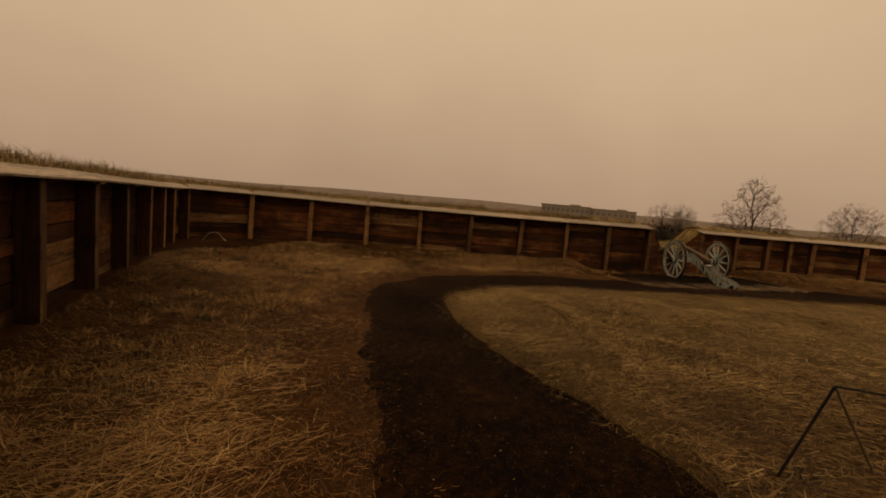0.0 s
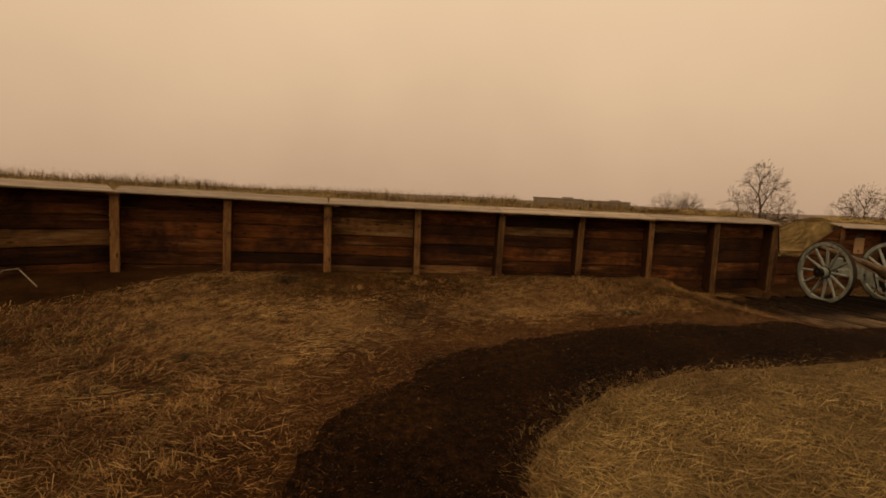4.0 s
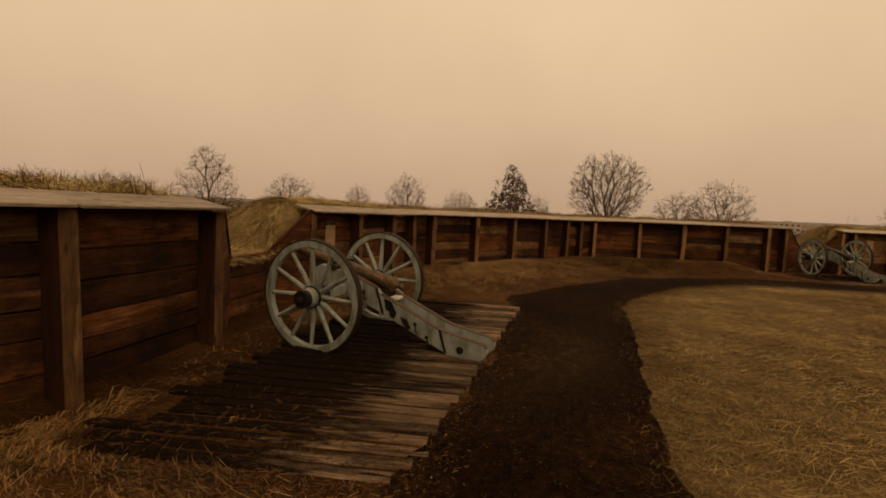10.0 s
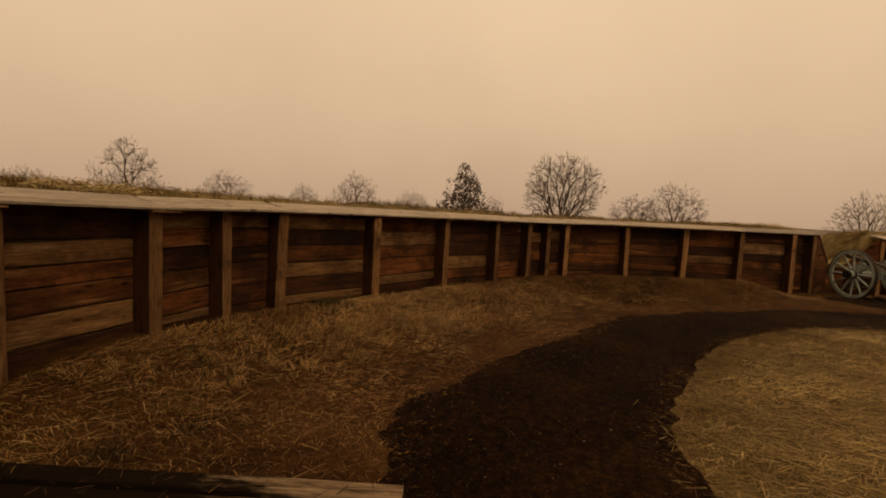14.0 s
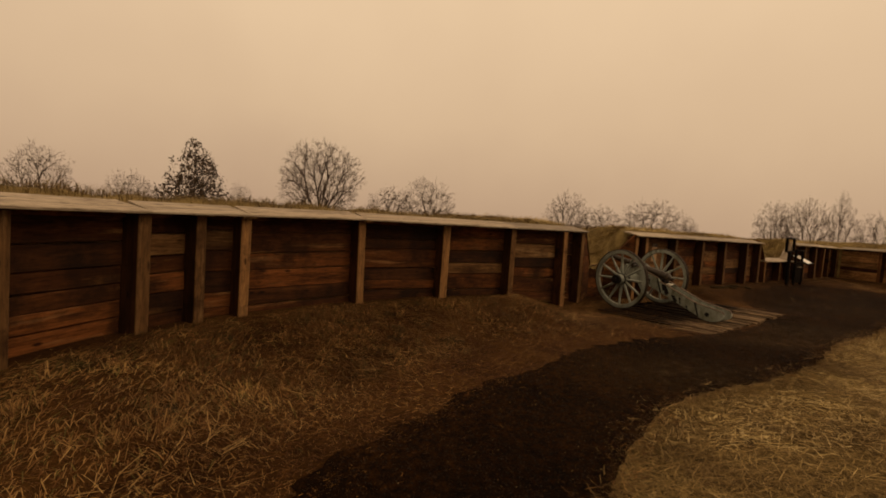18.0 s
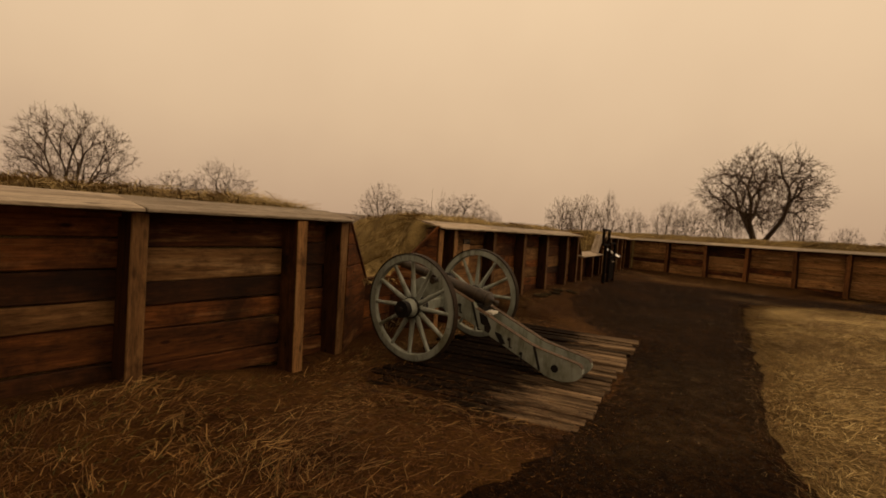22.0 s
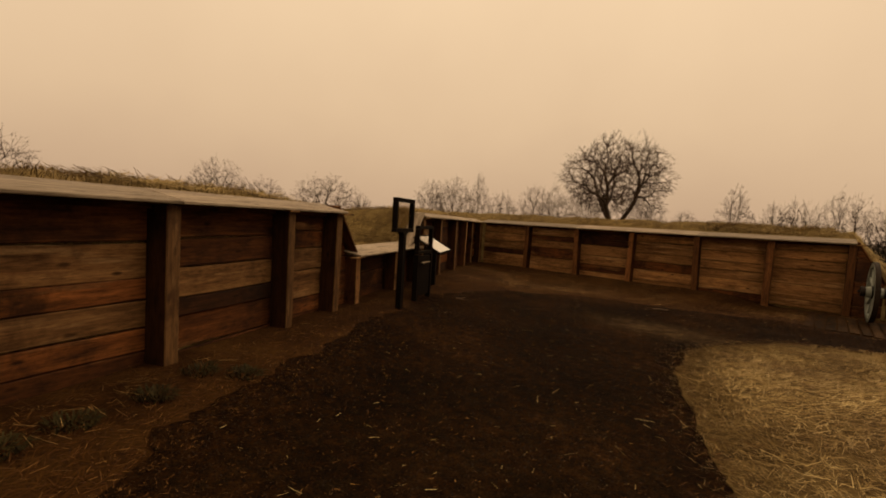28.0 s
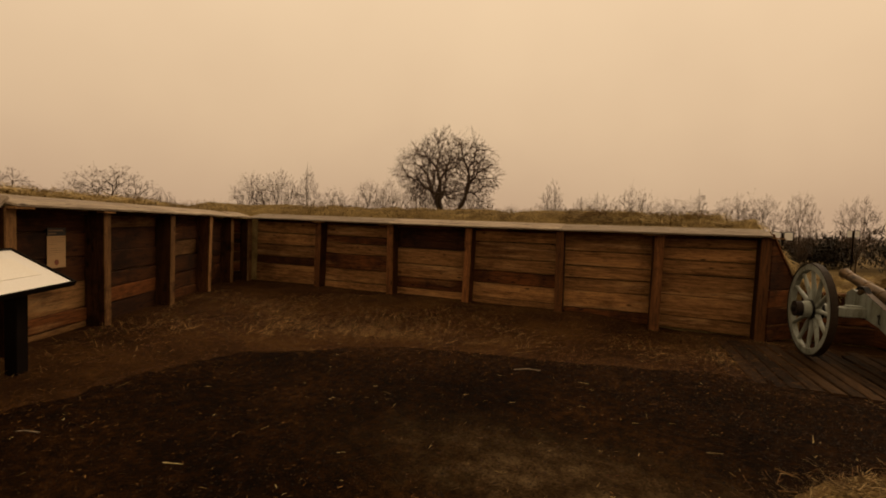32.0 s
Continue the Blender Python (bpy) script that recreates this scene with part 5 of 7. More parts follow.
def notice(ax, ay, bx, by, z, w, h):
    """A paper notice on the boards: black heading, tan sheet, lines of print."""
    root = new("wall_notice")
    m = matrix_along(ax, ay, bx, by, z)
    root.matrix_world = m
    tagged(root, "tan paper notice with a black heading fixed to the boards", "notice", group="notices on the parapet")
    head = h * 0.2
    bm = bmesh.new()
    boxm(bm, 0, 0.0, -head / 2 - h * 0.4, w, 0.006, h - head, 0.001)
    sheet = part("sheet", bm, M_PAPER, root)
    sheet.location = (0, 0, h * 0.4)
    sheet.location.z = h / 2 - head - (h - head) / 2 + head / 2 + h * 0.4
    bm = bmesh.new()
    boxm(bm, 0, 0.0, h / 2 - head / 2, w, 0.008, head - 0.003, 0.001)
    top = part("heading", bm, M_INK, root, "black heading strip")
    for k, (wd, cx) in enumerate(((0.78, -0.06), (0.42, -0.24))):
        bm = bmesh.new()
        boxm(bm, cx * w, -0.005, h / 2 - head * (0.34 + 0.36 * k), wd * w, 0.003, head * 0.2)
        part("heading_line", bm, M_FADED, top, "faded pale lettering")
    for k in range(9):
        wd = (0.8, 0.7, 0.82, 0.4, 0.0, 0.62, 0.76, 0.7, 0.35)[k]
        if wd:
            bm = bmesh.new()
            boxm(bm, (-0.42 + wd / 2) * w, -0.004, h / 2 - head - h * (0.05 + 0.052 * k), wd * w, 0.002, h * 0.008)
            part("print_line", bm, M_FADED, root)
    bm = lathe([(-0.0045, 0.032 * w / 0.27), (-0.002, 0.032 * w / 0.27)], 14, "Y")
    part("stamp", bm, M_STAMP, root, "faded red stamp", m=pose(0, 0, -h * 0.36))
    return root


notice(10.354, 17.928, 10.633, 17.949, 0.92, 0.275, 0.52)
notice(27.428, 6.183, 27.579, 5.948, 1.04, 0.275, 0.50)
notice(33.671, -3.894, 33.819, -4.132, 1.05, 0.275, 0.46)


# ---- signs out on the field ----
def field_sign(x, y, z, yaw, w, h, label):
    root = new("field_sign")
    g = float(ground_z(x, y))
    root.matrix_world = pose(x, y, g, 0, 0, yaw)
    tagged(root, label, "sign")
    bm = bmesh.new()
    boxm(bm, 0, 0.04, (z - g + h) / 2, 0.06, 0.05, z - g + h, 0.006)
    part("post", bm, M_SIGNFRAME, root)
    for s in (-1, 1):
        bm = bmesh.new()
        boxm(bm, s * (w / 2 + 0.06), -0.012, z - g + h / 2, w, 0.03, h, 0.004)
        face = part("sign_board", bm, M_WHITE, root, "white painted board")
        bm = bmesh.new()
        boxm(bm, s * (w / 2 + 0.06), 0.012, z - g + h / 2, w + 0.05, 0.015, h + 0.05, 0.003)
        part("backing", bm, M_SIGNFRAME, face, "dark backing board")


field_sign(24.55, -22.25, 1.42, 168, 0.24, 0.27, "pair of white sign boards on a dark post in the field")
field_sign(19.5, -35.6, 1.7, 168, 0.20, 0.36, "pair of small white sign boards on a dark post far off")
field_sign(51.7, 8.8, -0.65, -85, 0.40, 0.60, "pair of white sign boards on a dark post below the rampart")


# ---- grass, straw and weeds ----
def blade_field(name, x, y, z, length, rise, heading, width, mat, droop=0.6):
    """Bent blades, three triangles each, as one mesh."""
    n = len(x)
    r = np.random.default_rng(n)
    ca, sa = np.cos(heading), np.sin(heading)
    ce, se = np.cos(rise), np.sin(rise)
    bend = r.uniform(-0.5, 0.5, n)
    cb, sb = np.cos(heading + bend), np.sin(heading + bend)
    px, py = -sa * width / 2, ca * width / 2
    m = 0.5
    mx, my, mz = x + ca * ce * length * m, y + sa * ce * length * m, z + se * length * m
    tx, ty = mx + cb * length * m, my + sb * length * m
    tz = np.maximum(mz + np.sin(rise * (1 - droop * 2)) * length * m, z + 0.003)
    v = np.empty((n, 5, 3), np.float32)
    v[:, 0] = np.stack([x - px, y - py, z - 0.006], -1)
    v[:, 1] = np.stack([x + px, y + py, z - 0.006], -1)
    v[:, 2] = np.stack([mx - px * 0.9, my - py * 0.9, mz], -1)
    v[:, 3] = np.stack([mx + px * 0.9, my + py * 0.9, mz + width * 0.25], -1)
    v[:, 4] = np.stack([tx, ty, tz], -1)
    idx = (np.arange(n)[:, None] * 5 + np.array([0, 1, 3, 0, 3, 2, 2, 3, 4])[None]).astype(np.int32).ravel()
    me = bpy.data.meshes.new(name)
    me.vertices.add(n * 5)
    me.vertices.foreach_set("co", v.ravel())
    me.loops.add(n * 9)
    me.loops.foreach_set("vertex_index", idx)
    me.polygons.add(n * 3)
    me.polygons.foreach_set("loop_start", np.arange(0, n * 9, 3, dtype=np.int32))
    me.update(calc_edges=True)
    me.materials.append(mat)
    return new(name, me)


def straw_field(name, x, y, z, length, rise, heading, width, mat):
    """Straight flat bits of straw, two triangles each, as one mesh."""
    n = len(x)
    ca, sa, ce, se = np.cos(heading), np.sin(heading), np.cos(rise), np.sin(rise)
    px, py = -sa * width / 2, ca * width / 2
    tx, ty, tz = x + ca * ce * length, y + sa * ce * length, z + se * length
    v = np.empty((n, 4, 3), np.float32)
    v[:, 0] = np.stack([x - px, y - py, z], -1)
    v[:, 1] = np.stack([x + px, y + py, z + width * 0.3], -1)
    v[:, 2] = np.stack([tx + px * 0.6, ty + py * 0.6, tz + width * 0.3], -1)
    v[:, 3] = np.stack([tx - px * 0.6, ty - py * 0.6, tz], -1)
    idx = (np.arange(n)[:, None] * 4 + np.array([0, 1, 2, 0, 2, 3])[None]).astype(np.int32).ravel()
    me = bpy.data.meshes.new(name)
    me.vertices.add(n * 4)
    me.vertices.foreach_set("co", v.ravel())
    me.loops.add(n * 6)
    me.loops.foreach_set("vertex_index", idx)
    me.polygons.add(n * 2)
    me.polygons.foreach_set("loop_start", np.arange(0, n * 6, 3, dtype=np.int32))
    me.update(calc_edges=True)
    me.materials.append(mat)
    return new(name, me)


rg = np.random.default_rng(42)
path_line = (pl_ + pr_) / 2


def flow(x, y):
    return 1.6 * np.sin(x * 0.55 + 1.3 * np.sin(y * 0.43)) + 1.4 * np.cos(y * 0.61 - 0.8 * np.sin(x * 0.37))


def clumps(x, y):
    """Zero to one, where the grass grows thick."""
    return 0.5 + 0.25 * (np.sin(x * 2.3 + 1.7 * np.sin(y * 1.9)) + np.cos(y * 2.7 + 1.4 * np.sin(x * 1.6 + 0.5)))


def on_verge(n):
    """Random places between the path and the parapet, mostly near the path's line."""
    i = rg.integers(0, len(pl_), n)
    out = -across[i]
    d = rg.uniform(-0.10, 5.2, n)
    p = pl_[i] + out * d[:, None] + rg.normal(0, 0.08, (n, 2))
    keep = inside(FORT, p[:, 0], p[:, 1]) & ~inside(PATH_EDGE, p[:, 0], p[:, 1])
    for deck in DECKS:
        keep &= ~inside(deck, p[:, 0], p[:, 1]) | (rg.random(n) < 0.015)
    keep &= dist_to(FRONT, p[:, 0], p[:, 1]) > 0.03
    # little grows in the trodden corner between the first gun and the parapet
    keep &= rg.random(n) > 0.88 * smooth01(1.9, 1.1, np.hypot(p[:, 0] - 7.5, p[:, 1] - 15.9))
    return p[keep], d[keep]


p, d = on_verge(800000)
cl = clumps(p[:, 0], p[:, 1])
bare = smooth01(26.0, 28.5, p[:, 0]) * smooth01(6.0, 4.0, p[:, 1])
near_gun = np.minimum(np.hypot(p[:, 0] - 8.7, p[:, 1] - 15.5), np.hypot(p[:, 0] - 25, p[:, 1] - 7.3))
keep = (rg.random(len(p)) < (0.45 + 0.55 * cl) * (1 - 0.55 * bare)) & ((near_gun > 3.2) | (rg.random(len(p)) < 0.75))
p, d, cl, bare = p[keep], d[keep], cl[keep], bare[keep]
edge = d + rg.normal(0, 0.35, len(p))
thatch = (edge < 1.15) | (rg.random(len(p)) < 0.40 + 0.35 * bare)
z = ground_z(p[:, 0], p[:, 1])
a, b, c = p[thatch], z[thatch], cl[thatch]
k = len(a)
length, rise, head, wide, up = rg.uniform(0.02, 0.085, k), rg.uniform(0.0, 0.25, k), rg.uniform(0, 6.283, k), rg.uniform(0.0016, 0.0036, k), rg.uniform(0, 0.014, k)
soaked = rg.random(k) < 0.62 * bare[thatch]
for side, mat, words in ((a[:, 0] < 19.5, M_THATCHDRY, "short tan thatch of trodden dead grass"), ((a[:, 0] >= 19.5) & ~soaked, M_THATCH, "short reddish-brown thatch of trodden dead grass"), ((a[:, 0] >= 19.5) & soaked, M_DAMPSTRAW, "soaked dark thatch of trodden dead grass")):
    tagged(straw_field("thatch", a[side, 0], a[side, 1], b[side] + 0.003 + up[side], length[side], rise[side], head[side], wide[side], mat), words, "grass", kind="stuff")
a, b, c = p[~thatch], z[~thatch], cl[~thatch]
k = len(a)
length = rg.uniform(0.06, 0.22, k) * (0.6 + 0.6 * c)
rise = rg.uniform(0.10, 0.75, k) * (0.5 + 0.6 * c)
head = flow(a[:, 0] * 0.9, a[:, 1] * 0.9) + rg.normal(0, 0.6, k)
wide = rg.uniform(0.0025, 0.0065, k)
for side, mat, words in ((a[:, 0] < 19.5, M_VERGE, "matted verge of long dry yellow-brown grass with some green"), (a[:, 0] >= 19.5, M_VERGEDAMP, "matted verge of long damp brown grass with some green")):
    tagged(blade_field("verge_grass", a[side, 0], a[side, 1], b[side] + 0.004, length[side], rise[side], head[side], wide[side], mat, 0.75), words, "grass", kind="stuff")

# tufts: long bent blades that part from a common foot
tp, td = on_verge(5200)
tp = tp[(td > 0.9) & (clumps(tp[:, 0] * 0.7 + 3, tp[:, 1] * 0.7) > 0.38)]
near_gun = np.minimum(np.hypot(tp[:, 0] - 8.7, tp[:, 1] - 15.5), np.hypot(tp[:, 0] - 25, tp[:, 1] - 7.3))
tp = tp[(near_gun > 3.4) & (dist_to(FRONT, tp[:, 0], tp[:, 1]) > 0.3) & ~((tp[:, 0] > 27) & (tp[:, 1] < 4))]
k = 34
m = len(tp) * k
foot = np.repeat(tp, k, 0) + rg.normal(0, 0.045, (m, 2))
head = np.repeat(rg.uniform(0, 6.283, len(tp)), k) + rg.normal(0, 1.1, m)
size = np.repeat(rg.uniform(0.6, 1.15, len(tp)), k)
length, rise, wide = size * rg.uniform(0.08, 0.26, m), rg.uniform(0.25, 1.0, m), rg.uniform(0.003, 0.006, m)
z = ground_z(foot[:, 0], foot[:, 1]) + 0.004
for side, mat, words in ((foot[:, 0] < 19.5, M_VERGE, "tufts of long bent dry grass on the verge"), (foot[:, 0] >= 19.5, M_VERGEDAMP, "tufts of long bent damp grass on the verge")):
    tagged(blade_field("grass_tufts", foot[side, 0], foot[side, 1], z[side], length[side], rise[side], head[side], wide[side], mat, 0.9), words, "grass", kind="stuff")

# flat bleached straw lying in drifts over the verge
n = 260000
p, d = on_verge(n)
drift = clumps(p[:, 0] * 0.45 + 5, p[:, 1] * 0.45 + 1) * 0.6 + 0.4 * clumps(p[:, 0] * 1.3, p[:, 1] * 1.3 + 4)
bare = smooth01(26.0, 28.5, p[:, 0]) * smooth01(6.0, 4.0, p[:, 1])
keep = (rg.random(len(p)) < smooth01(0.22, 0.75, drift) * smooth01(0.2, 1.3, d) * (1 - 0.35 * bare) * 0.8)
p, bare = p[keep], bare[keep]
k = len(p)
length, rise, wide = rg.uniform(0.06, 0.24, k), rg.uniform(-0.02, 0.22, k), rg.uniform(0.0022, 0.0046, k)
head = flow(p[:, 0] * 0.8, p[:, 1] * 0.8) + rg.normal(0, 0.9, k)
z = ground_z(p[:, 0], p[:, 1]) + rg.uniform(0.008, 0.04, k)
for side, mat, words in ((p[:, 0] < 19.5, M_LYING, "bleached straw lying over the verge"), (p[:, 0] >= 19.5, M_LYINGDAMP, "damp tan straw lying over the verge")):
    tagged(straw_field("lying_straw", p[side, 0], p[side, 1], z[side], length[side], rise[side], head[side], wide[side], mat), words, "straw", kind="stuff")

# low dark green tufts among the dead grass
gp, gd = on_verge(900)
near_wall = dist_to(FRONT, gp[:, 0], gp[:, 1])
gp = gp[(gd > 1.1) & (gp[:, 0] < 27.5) & (clumps(gp[:, 0] * 0.5 + 1, gp[:, 1] * 0.5 + 2) > 0.45) & (near_wall > 0.25)]
k = 40
m = len(gp) * k
foot = np.repeat(gp, k, 0) + rg.normal(0, 0.06, (m, 2))
tagged(blade_field("green_tufts", foot[:, 0], foot[:, 1], ground_z(foot[:, 0], foot[:, 1]) + 0.004, rg.uniform(0.05, 0.17, m), rg.uniform(0.3, 1.2, m), rg.uniform(0, 6.283, m), rg.uniform(0.003, 0.007, m), M_GREEN, 0.8), "low dark green tufts scattered in the dead verge grass", "grass", kind="stuff")

# the lawn: lying straw, thick near the path, thinner further in
n = 470000
i = rg.integers(0, len(pr_), n)
d = rg.random(n) ** 1.9 * 9.0 - 0.22
p = pr_[i] + across[i] * d[:, None] + rg.normal(0, 0.06, (n, 2))
keep = inside(FORT, p[:, 0], p[:, 1]) & (~inside(PATH_EDGE, p[:, 0], p[:, 1]) | (rg.random(n) < 0.40 * smooth01(-0.26, 0.05, d))) & (inside(np.vstack([pr_, [(2, -8)]]), p[:, 0], p[:, 1]) | (d < 0.02))
p, d, comb = p[keep], d[keep], np.arctan2(-across[i[keep], 1], -across[i[keep], 0])
z = ground_z(p[:, 0], p[:, 1]) + 0.019
k = len(p)
length, rise, head, up = rg.uniform(0.04, 0.17, k) * (0.75 + 0.25 * smooth01(0.0, 0.35, d)), rg.uniform(-0.06, 0.30, k), flow(p[:, 0] * 1.4, p[:, 1] * 1.4) + rg.normal(0, 1.6, k), rg.uniform(0, 0.022, k)
head = np.where(rg.random(k) < 0.75 * smooth01(0.8, 0.1, d), comb + rg.normal(0, 0.7, k), head)
wide = rg.uniform(0.0018, 0.0044, k) * (1 + 0.25 * np.maximum(d, 0))
# straws near the start take the brown with dimness painted in
darkened = rg.random(k) < smooth01(8.5, 3.0, np.hypot(p[:, 0] - 2.5, p[:, 1] - 1.0))
brink = ~darkened & (rg.random(k) < 0.6 * smooth01(0.30, -0.08, d))
darkened, dry = darkened & ~brink, ~darkened & ~brink
for side, mat, words in ((brink, M_THATCHDRY, "red-brown straw hanging over the edge of the lawn"), (darkened, M_STRAWDIM, "brown lawn straw by the start of the path, coloured dim"), (dry & (p[:, 0] < 18.5), M_STRAW, "yellow lying straw of the dead lawn"), (dry & (p[:, 0] >= 18.5), M_STRAWPALE, "pale lying straw of the dead lawn")):
    tagged(straw_field("lawn_straw", p[side, 0], p[side, 1], z[side] + up[side], length[side], rise[side], head[side], wide[side], mat), words, "grass", kind="stuff")

# straw and trodden mud over the ends of the platforms and the strip between them and the path
sx, sy, sz = [], [], []
for (ra, rb, fb, fa), za, zb in zip(DECKS, DECK_LEFT, DECK_RIGHT):
    n = 5200
    u, w = np.where(rg.random(n) < 0.4, rg.random(n) ** 2.0 * 0.22 - 0.05, rg.random(n)), rg.uniform(-0.02, 1.0, n)
    keep = rg.random(n) < np.maximum(1.0 - 4.0 * np.maximum(u, 0), 0.65 * w ** 0.7)
    u, w = u[keep], w[keep]
    x = (ra[0] + (rb[0] - ra[0]) * u) * (1 - w) + (fa[0] + (fb[0] - fa[0]) * u) * w
    y = (ra[1] + (rb[1] - ra[1]) * u) * (1 - w) + (fa[1] + (fb[1] - fa[1]) * u) * w
    sx.append(x)
    sy.append(y)
    sz.append(np.where(u > 0, za + (zb - za) * u + 0.036, ground_z(x, y) + 0.006))
x, y, z = np.concatenate(sx), np.concatenate(sy), np.concatenate(sz)
n = len(x)
tagged(straw_field("trodden_straw", x, y, z + rg.uniform(0, 0.012, n), rg.uniform(0.03, 0.10, n), rg.uniform(0.0, 0.10, n), rg.uniform(0, 6.283, n), rg.uniform(0.003, 0.006, n), M_DAMPSTRAW), "damp straw trodden over the ends of the platforms", "straw", kind="stuff")

# straw blown on the path
n = 2600
i = rg.integers(0, len(pl_), n)
f = np.where(rg.random(n) < 0.35, rg.beta(0.5, 0.5, n), rg.random(n))
p = pl_[i] + (pr_[i] - pl_[i]) * f[:, None] + rg.normal(0, 0.1, (n, 2))
z = ground_z(p[:, 0], p[:, 1]) + 0.018
tagged(blade_field("loose_straw", p[:, 0], p[:, 1], z, rg.uniform(0.008, 0.04, n) * np.where(rg.random(n) < 0.03, 3.0, 1), rg.uniform(0.0, 0.12, n), rg.uniform(0, 6.283, n), rg.uniform(0.002, 0.005, n), M_LITTER), "loose bits of straw scattered on the path", "straw", kind="stuff")

# red-brown litter trodden into the wide part of the path by the signs
n = 60000
i = rg.integers(0, len(pl_), n)
i = i[(pl_[i, 0] > 24) & (pl_[i, 1] < 5)]
n = len(i)
p = pl_[i] + (pr_[i] - pl_[i]) * rg.beta(0.6, 1.3, n)[:, None] + rg.normal(0, 0.1, (n, 2))
for side, mat, words in ((rg.random(n) < 0.8, M_DAMPSTRAW, "damp brown litter trodden into the path"), (rg.random(n) < 0.25, M_THATCH, "red-brown dead grass scattered over the path")):
    a = p[side]
    k = len(a)
    tagged(straw_field("path_litter", a[:, 0], a[:, 1], ground_z(a[:, 0], a[:, 1]) + 0.018, rg.uniform(0.008, 0.036, k), rg.uniform(0.0, 0.2, k), rg.uniform(0, 6.283, k), rg.uniform(0.0025, 0.006, k), mat), words, "straw", kind="stuff")

# pale sticks and stems that lie about between the signs and the corner wall
n = 900
p = np.stack([rg.uniform(23.5, 34.0, n), rg.uniform(-9.0, 2.5, n)], -1)
keep = inside(FORT, p[:, 0], p[:, 1]) & (inside(PATH_EDGE, p[:, 0], p[:, 1]) | (rg.random(n) < 0.7)) & (dist_to(FRONT, p[:, 0], p[:, 1]) > 0.25)
keep &= inside(np.vstack([pl_, [(2, -8)]]), p[:, 0], p[:, 1]) | (p[:, 0] > 26)
p = p[keep]
n = len(p)
tagged(straw_field("scattered_stems", p[:, 0], p[:, 1], ground_z(p[:, 0], p[:, 1]) + 0.022, rg.uniform(0.025, 0.075, n) * np.where(rg.random(n) < 0.12, 2.4, 1), rg.uniform(0.0, 0.10, n), rg.uniform(0, 6.283, n), rg.uniform(0.002, 0.0045, n), M_STRAWPALE), "pale broken stems scattered over the trodden ground", "straw", kind="stuff")

# dead grass strewn over the outer edge of the path
n = 24000
i = rg.integers(0, len(pl_), n)
f = rg.beta(0.6, 8.0, n)
p = pl_[i] + (pr_[i] - pl_[i]) * f[:, None] + rg.normal(0, 0.06, (n, 2))
soaked = rg.random(n) < 0.62
for side, mat, words in ((soaked, M_DAMPSTRAW, "dark soaked grass strewn over the edge of the path"), (~soaked, M_THATCH, "red-brown dead grass strewn over the edge of the path")):
    a = p[side]
    k = len(a)
    tagged(straw_field("edge_litter", a[:, 0], a[:, 1], ground_z(a[:, 0], a[:, 1]) + 0.017, rg.uniform(0.010, 0.05, k), rg.uniform(0.0, 0.2, k), rg.uniform(0, 6.283, k), rg.uniform(0.002, 0.0045, k), mat), words, "straw", kind="stuff")

# cinders and bark chips that make up the path's surface
n = 110000
i = rg.integers(0, len(pl_), n)
p = pl_[i] + (pr_[i] - pl_[i]) * rg.uniform(-0.01, 1.01, n)[:, None] + rg.normal(0, 0.06, (n, 2))
bare_mud = np.exp(-(((p[:, 0] - 28.0) / 1.1) ** 2 + ((p[:, 1] + 4.4) / 0.75) ** 2))
keep = inside(PATH_EDGE, p[:, 0], p[:, 1]) & (rg.random(n) > 0.8 * bare_mud)
p = p[keep]
n = len(p)
tagged(straw_field("path_chips", p[:, 0], p[:, 1], ground_z(p[:, 0], p[:, 1]) + 0.013, rg.uniform(0.005, 0.020, n), rg.uniform(0.0, 0.5, n), rg.uniform(0, 6.283, n), rg.uniform(0.005, 0.012, n), M_CHIPS), "dark cinders and bark chips of the path", "chips", kind="stuff")

# grass on the bank, upright and thin along its brow
gr = bank_grid


def on_bank(i, j, u, w):
    """Points on the bank's triangles, with their normals."""
    a, b, c, e = gr[i, j], gr[i + 1, j], gr[i + 1, j + 1], gr[i, j + 1]
    first = w <= u
    q = np.where(first, a + u * (b - a) + w * (c - b), a + w * (e - a) + u * (c - e))
    m = np.where(first, np.cross(b - a, c - a), np.cross(c - a, e - a))
    m = m * np.sign(m[:, 2:3] + 1e-9) / (np.linalg.norm(m, axis=1, keepdims=True) + 1e-9)
    return q, m


n = 80000
i = rg.integers(0, gr.shape[0] - 1, n)
j = rg.choice([2, 2, 3, 3, 3, 4, 4, 5, 6], n)
u, w = rg.random(n)[:, None], rg.random(n)[:, None]
q, nrm = on_bank(i, j, u, w)
tall = clumps(q[:, 0] * 0.8, q[:, 1] * 0.8) * rg.random(n)
seg_low = smooth01(1.2, 0.9, q[:, 2])
west_tall = smooth01(12, 2, q[:, 0])
L = 0.06 + (0.16 + 0.22 * west_tall) * tall + 0.06 * seg_low
tagged(blade_field("bank_grass", q[:, 0], q[:, 1], q[:, 2] - 0.01, L, rg.uniform(0.5, 1.45, n) * (1 - 0.6 * seg_low), rg.uniform(0, 6.283, n), rg.uniform(0.004, 0.009, n), M_BANKGRASS, 0.25), "dry upright grass along the brow of the earth bank", "grass", kind="stuff")


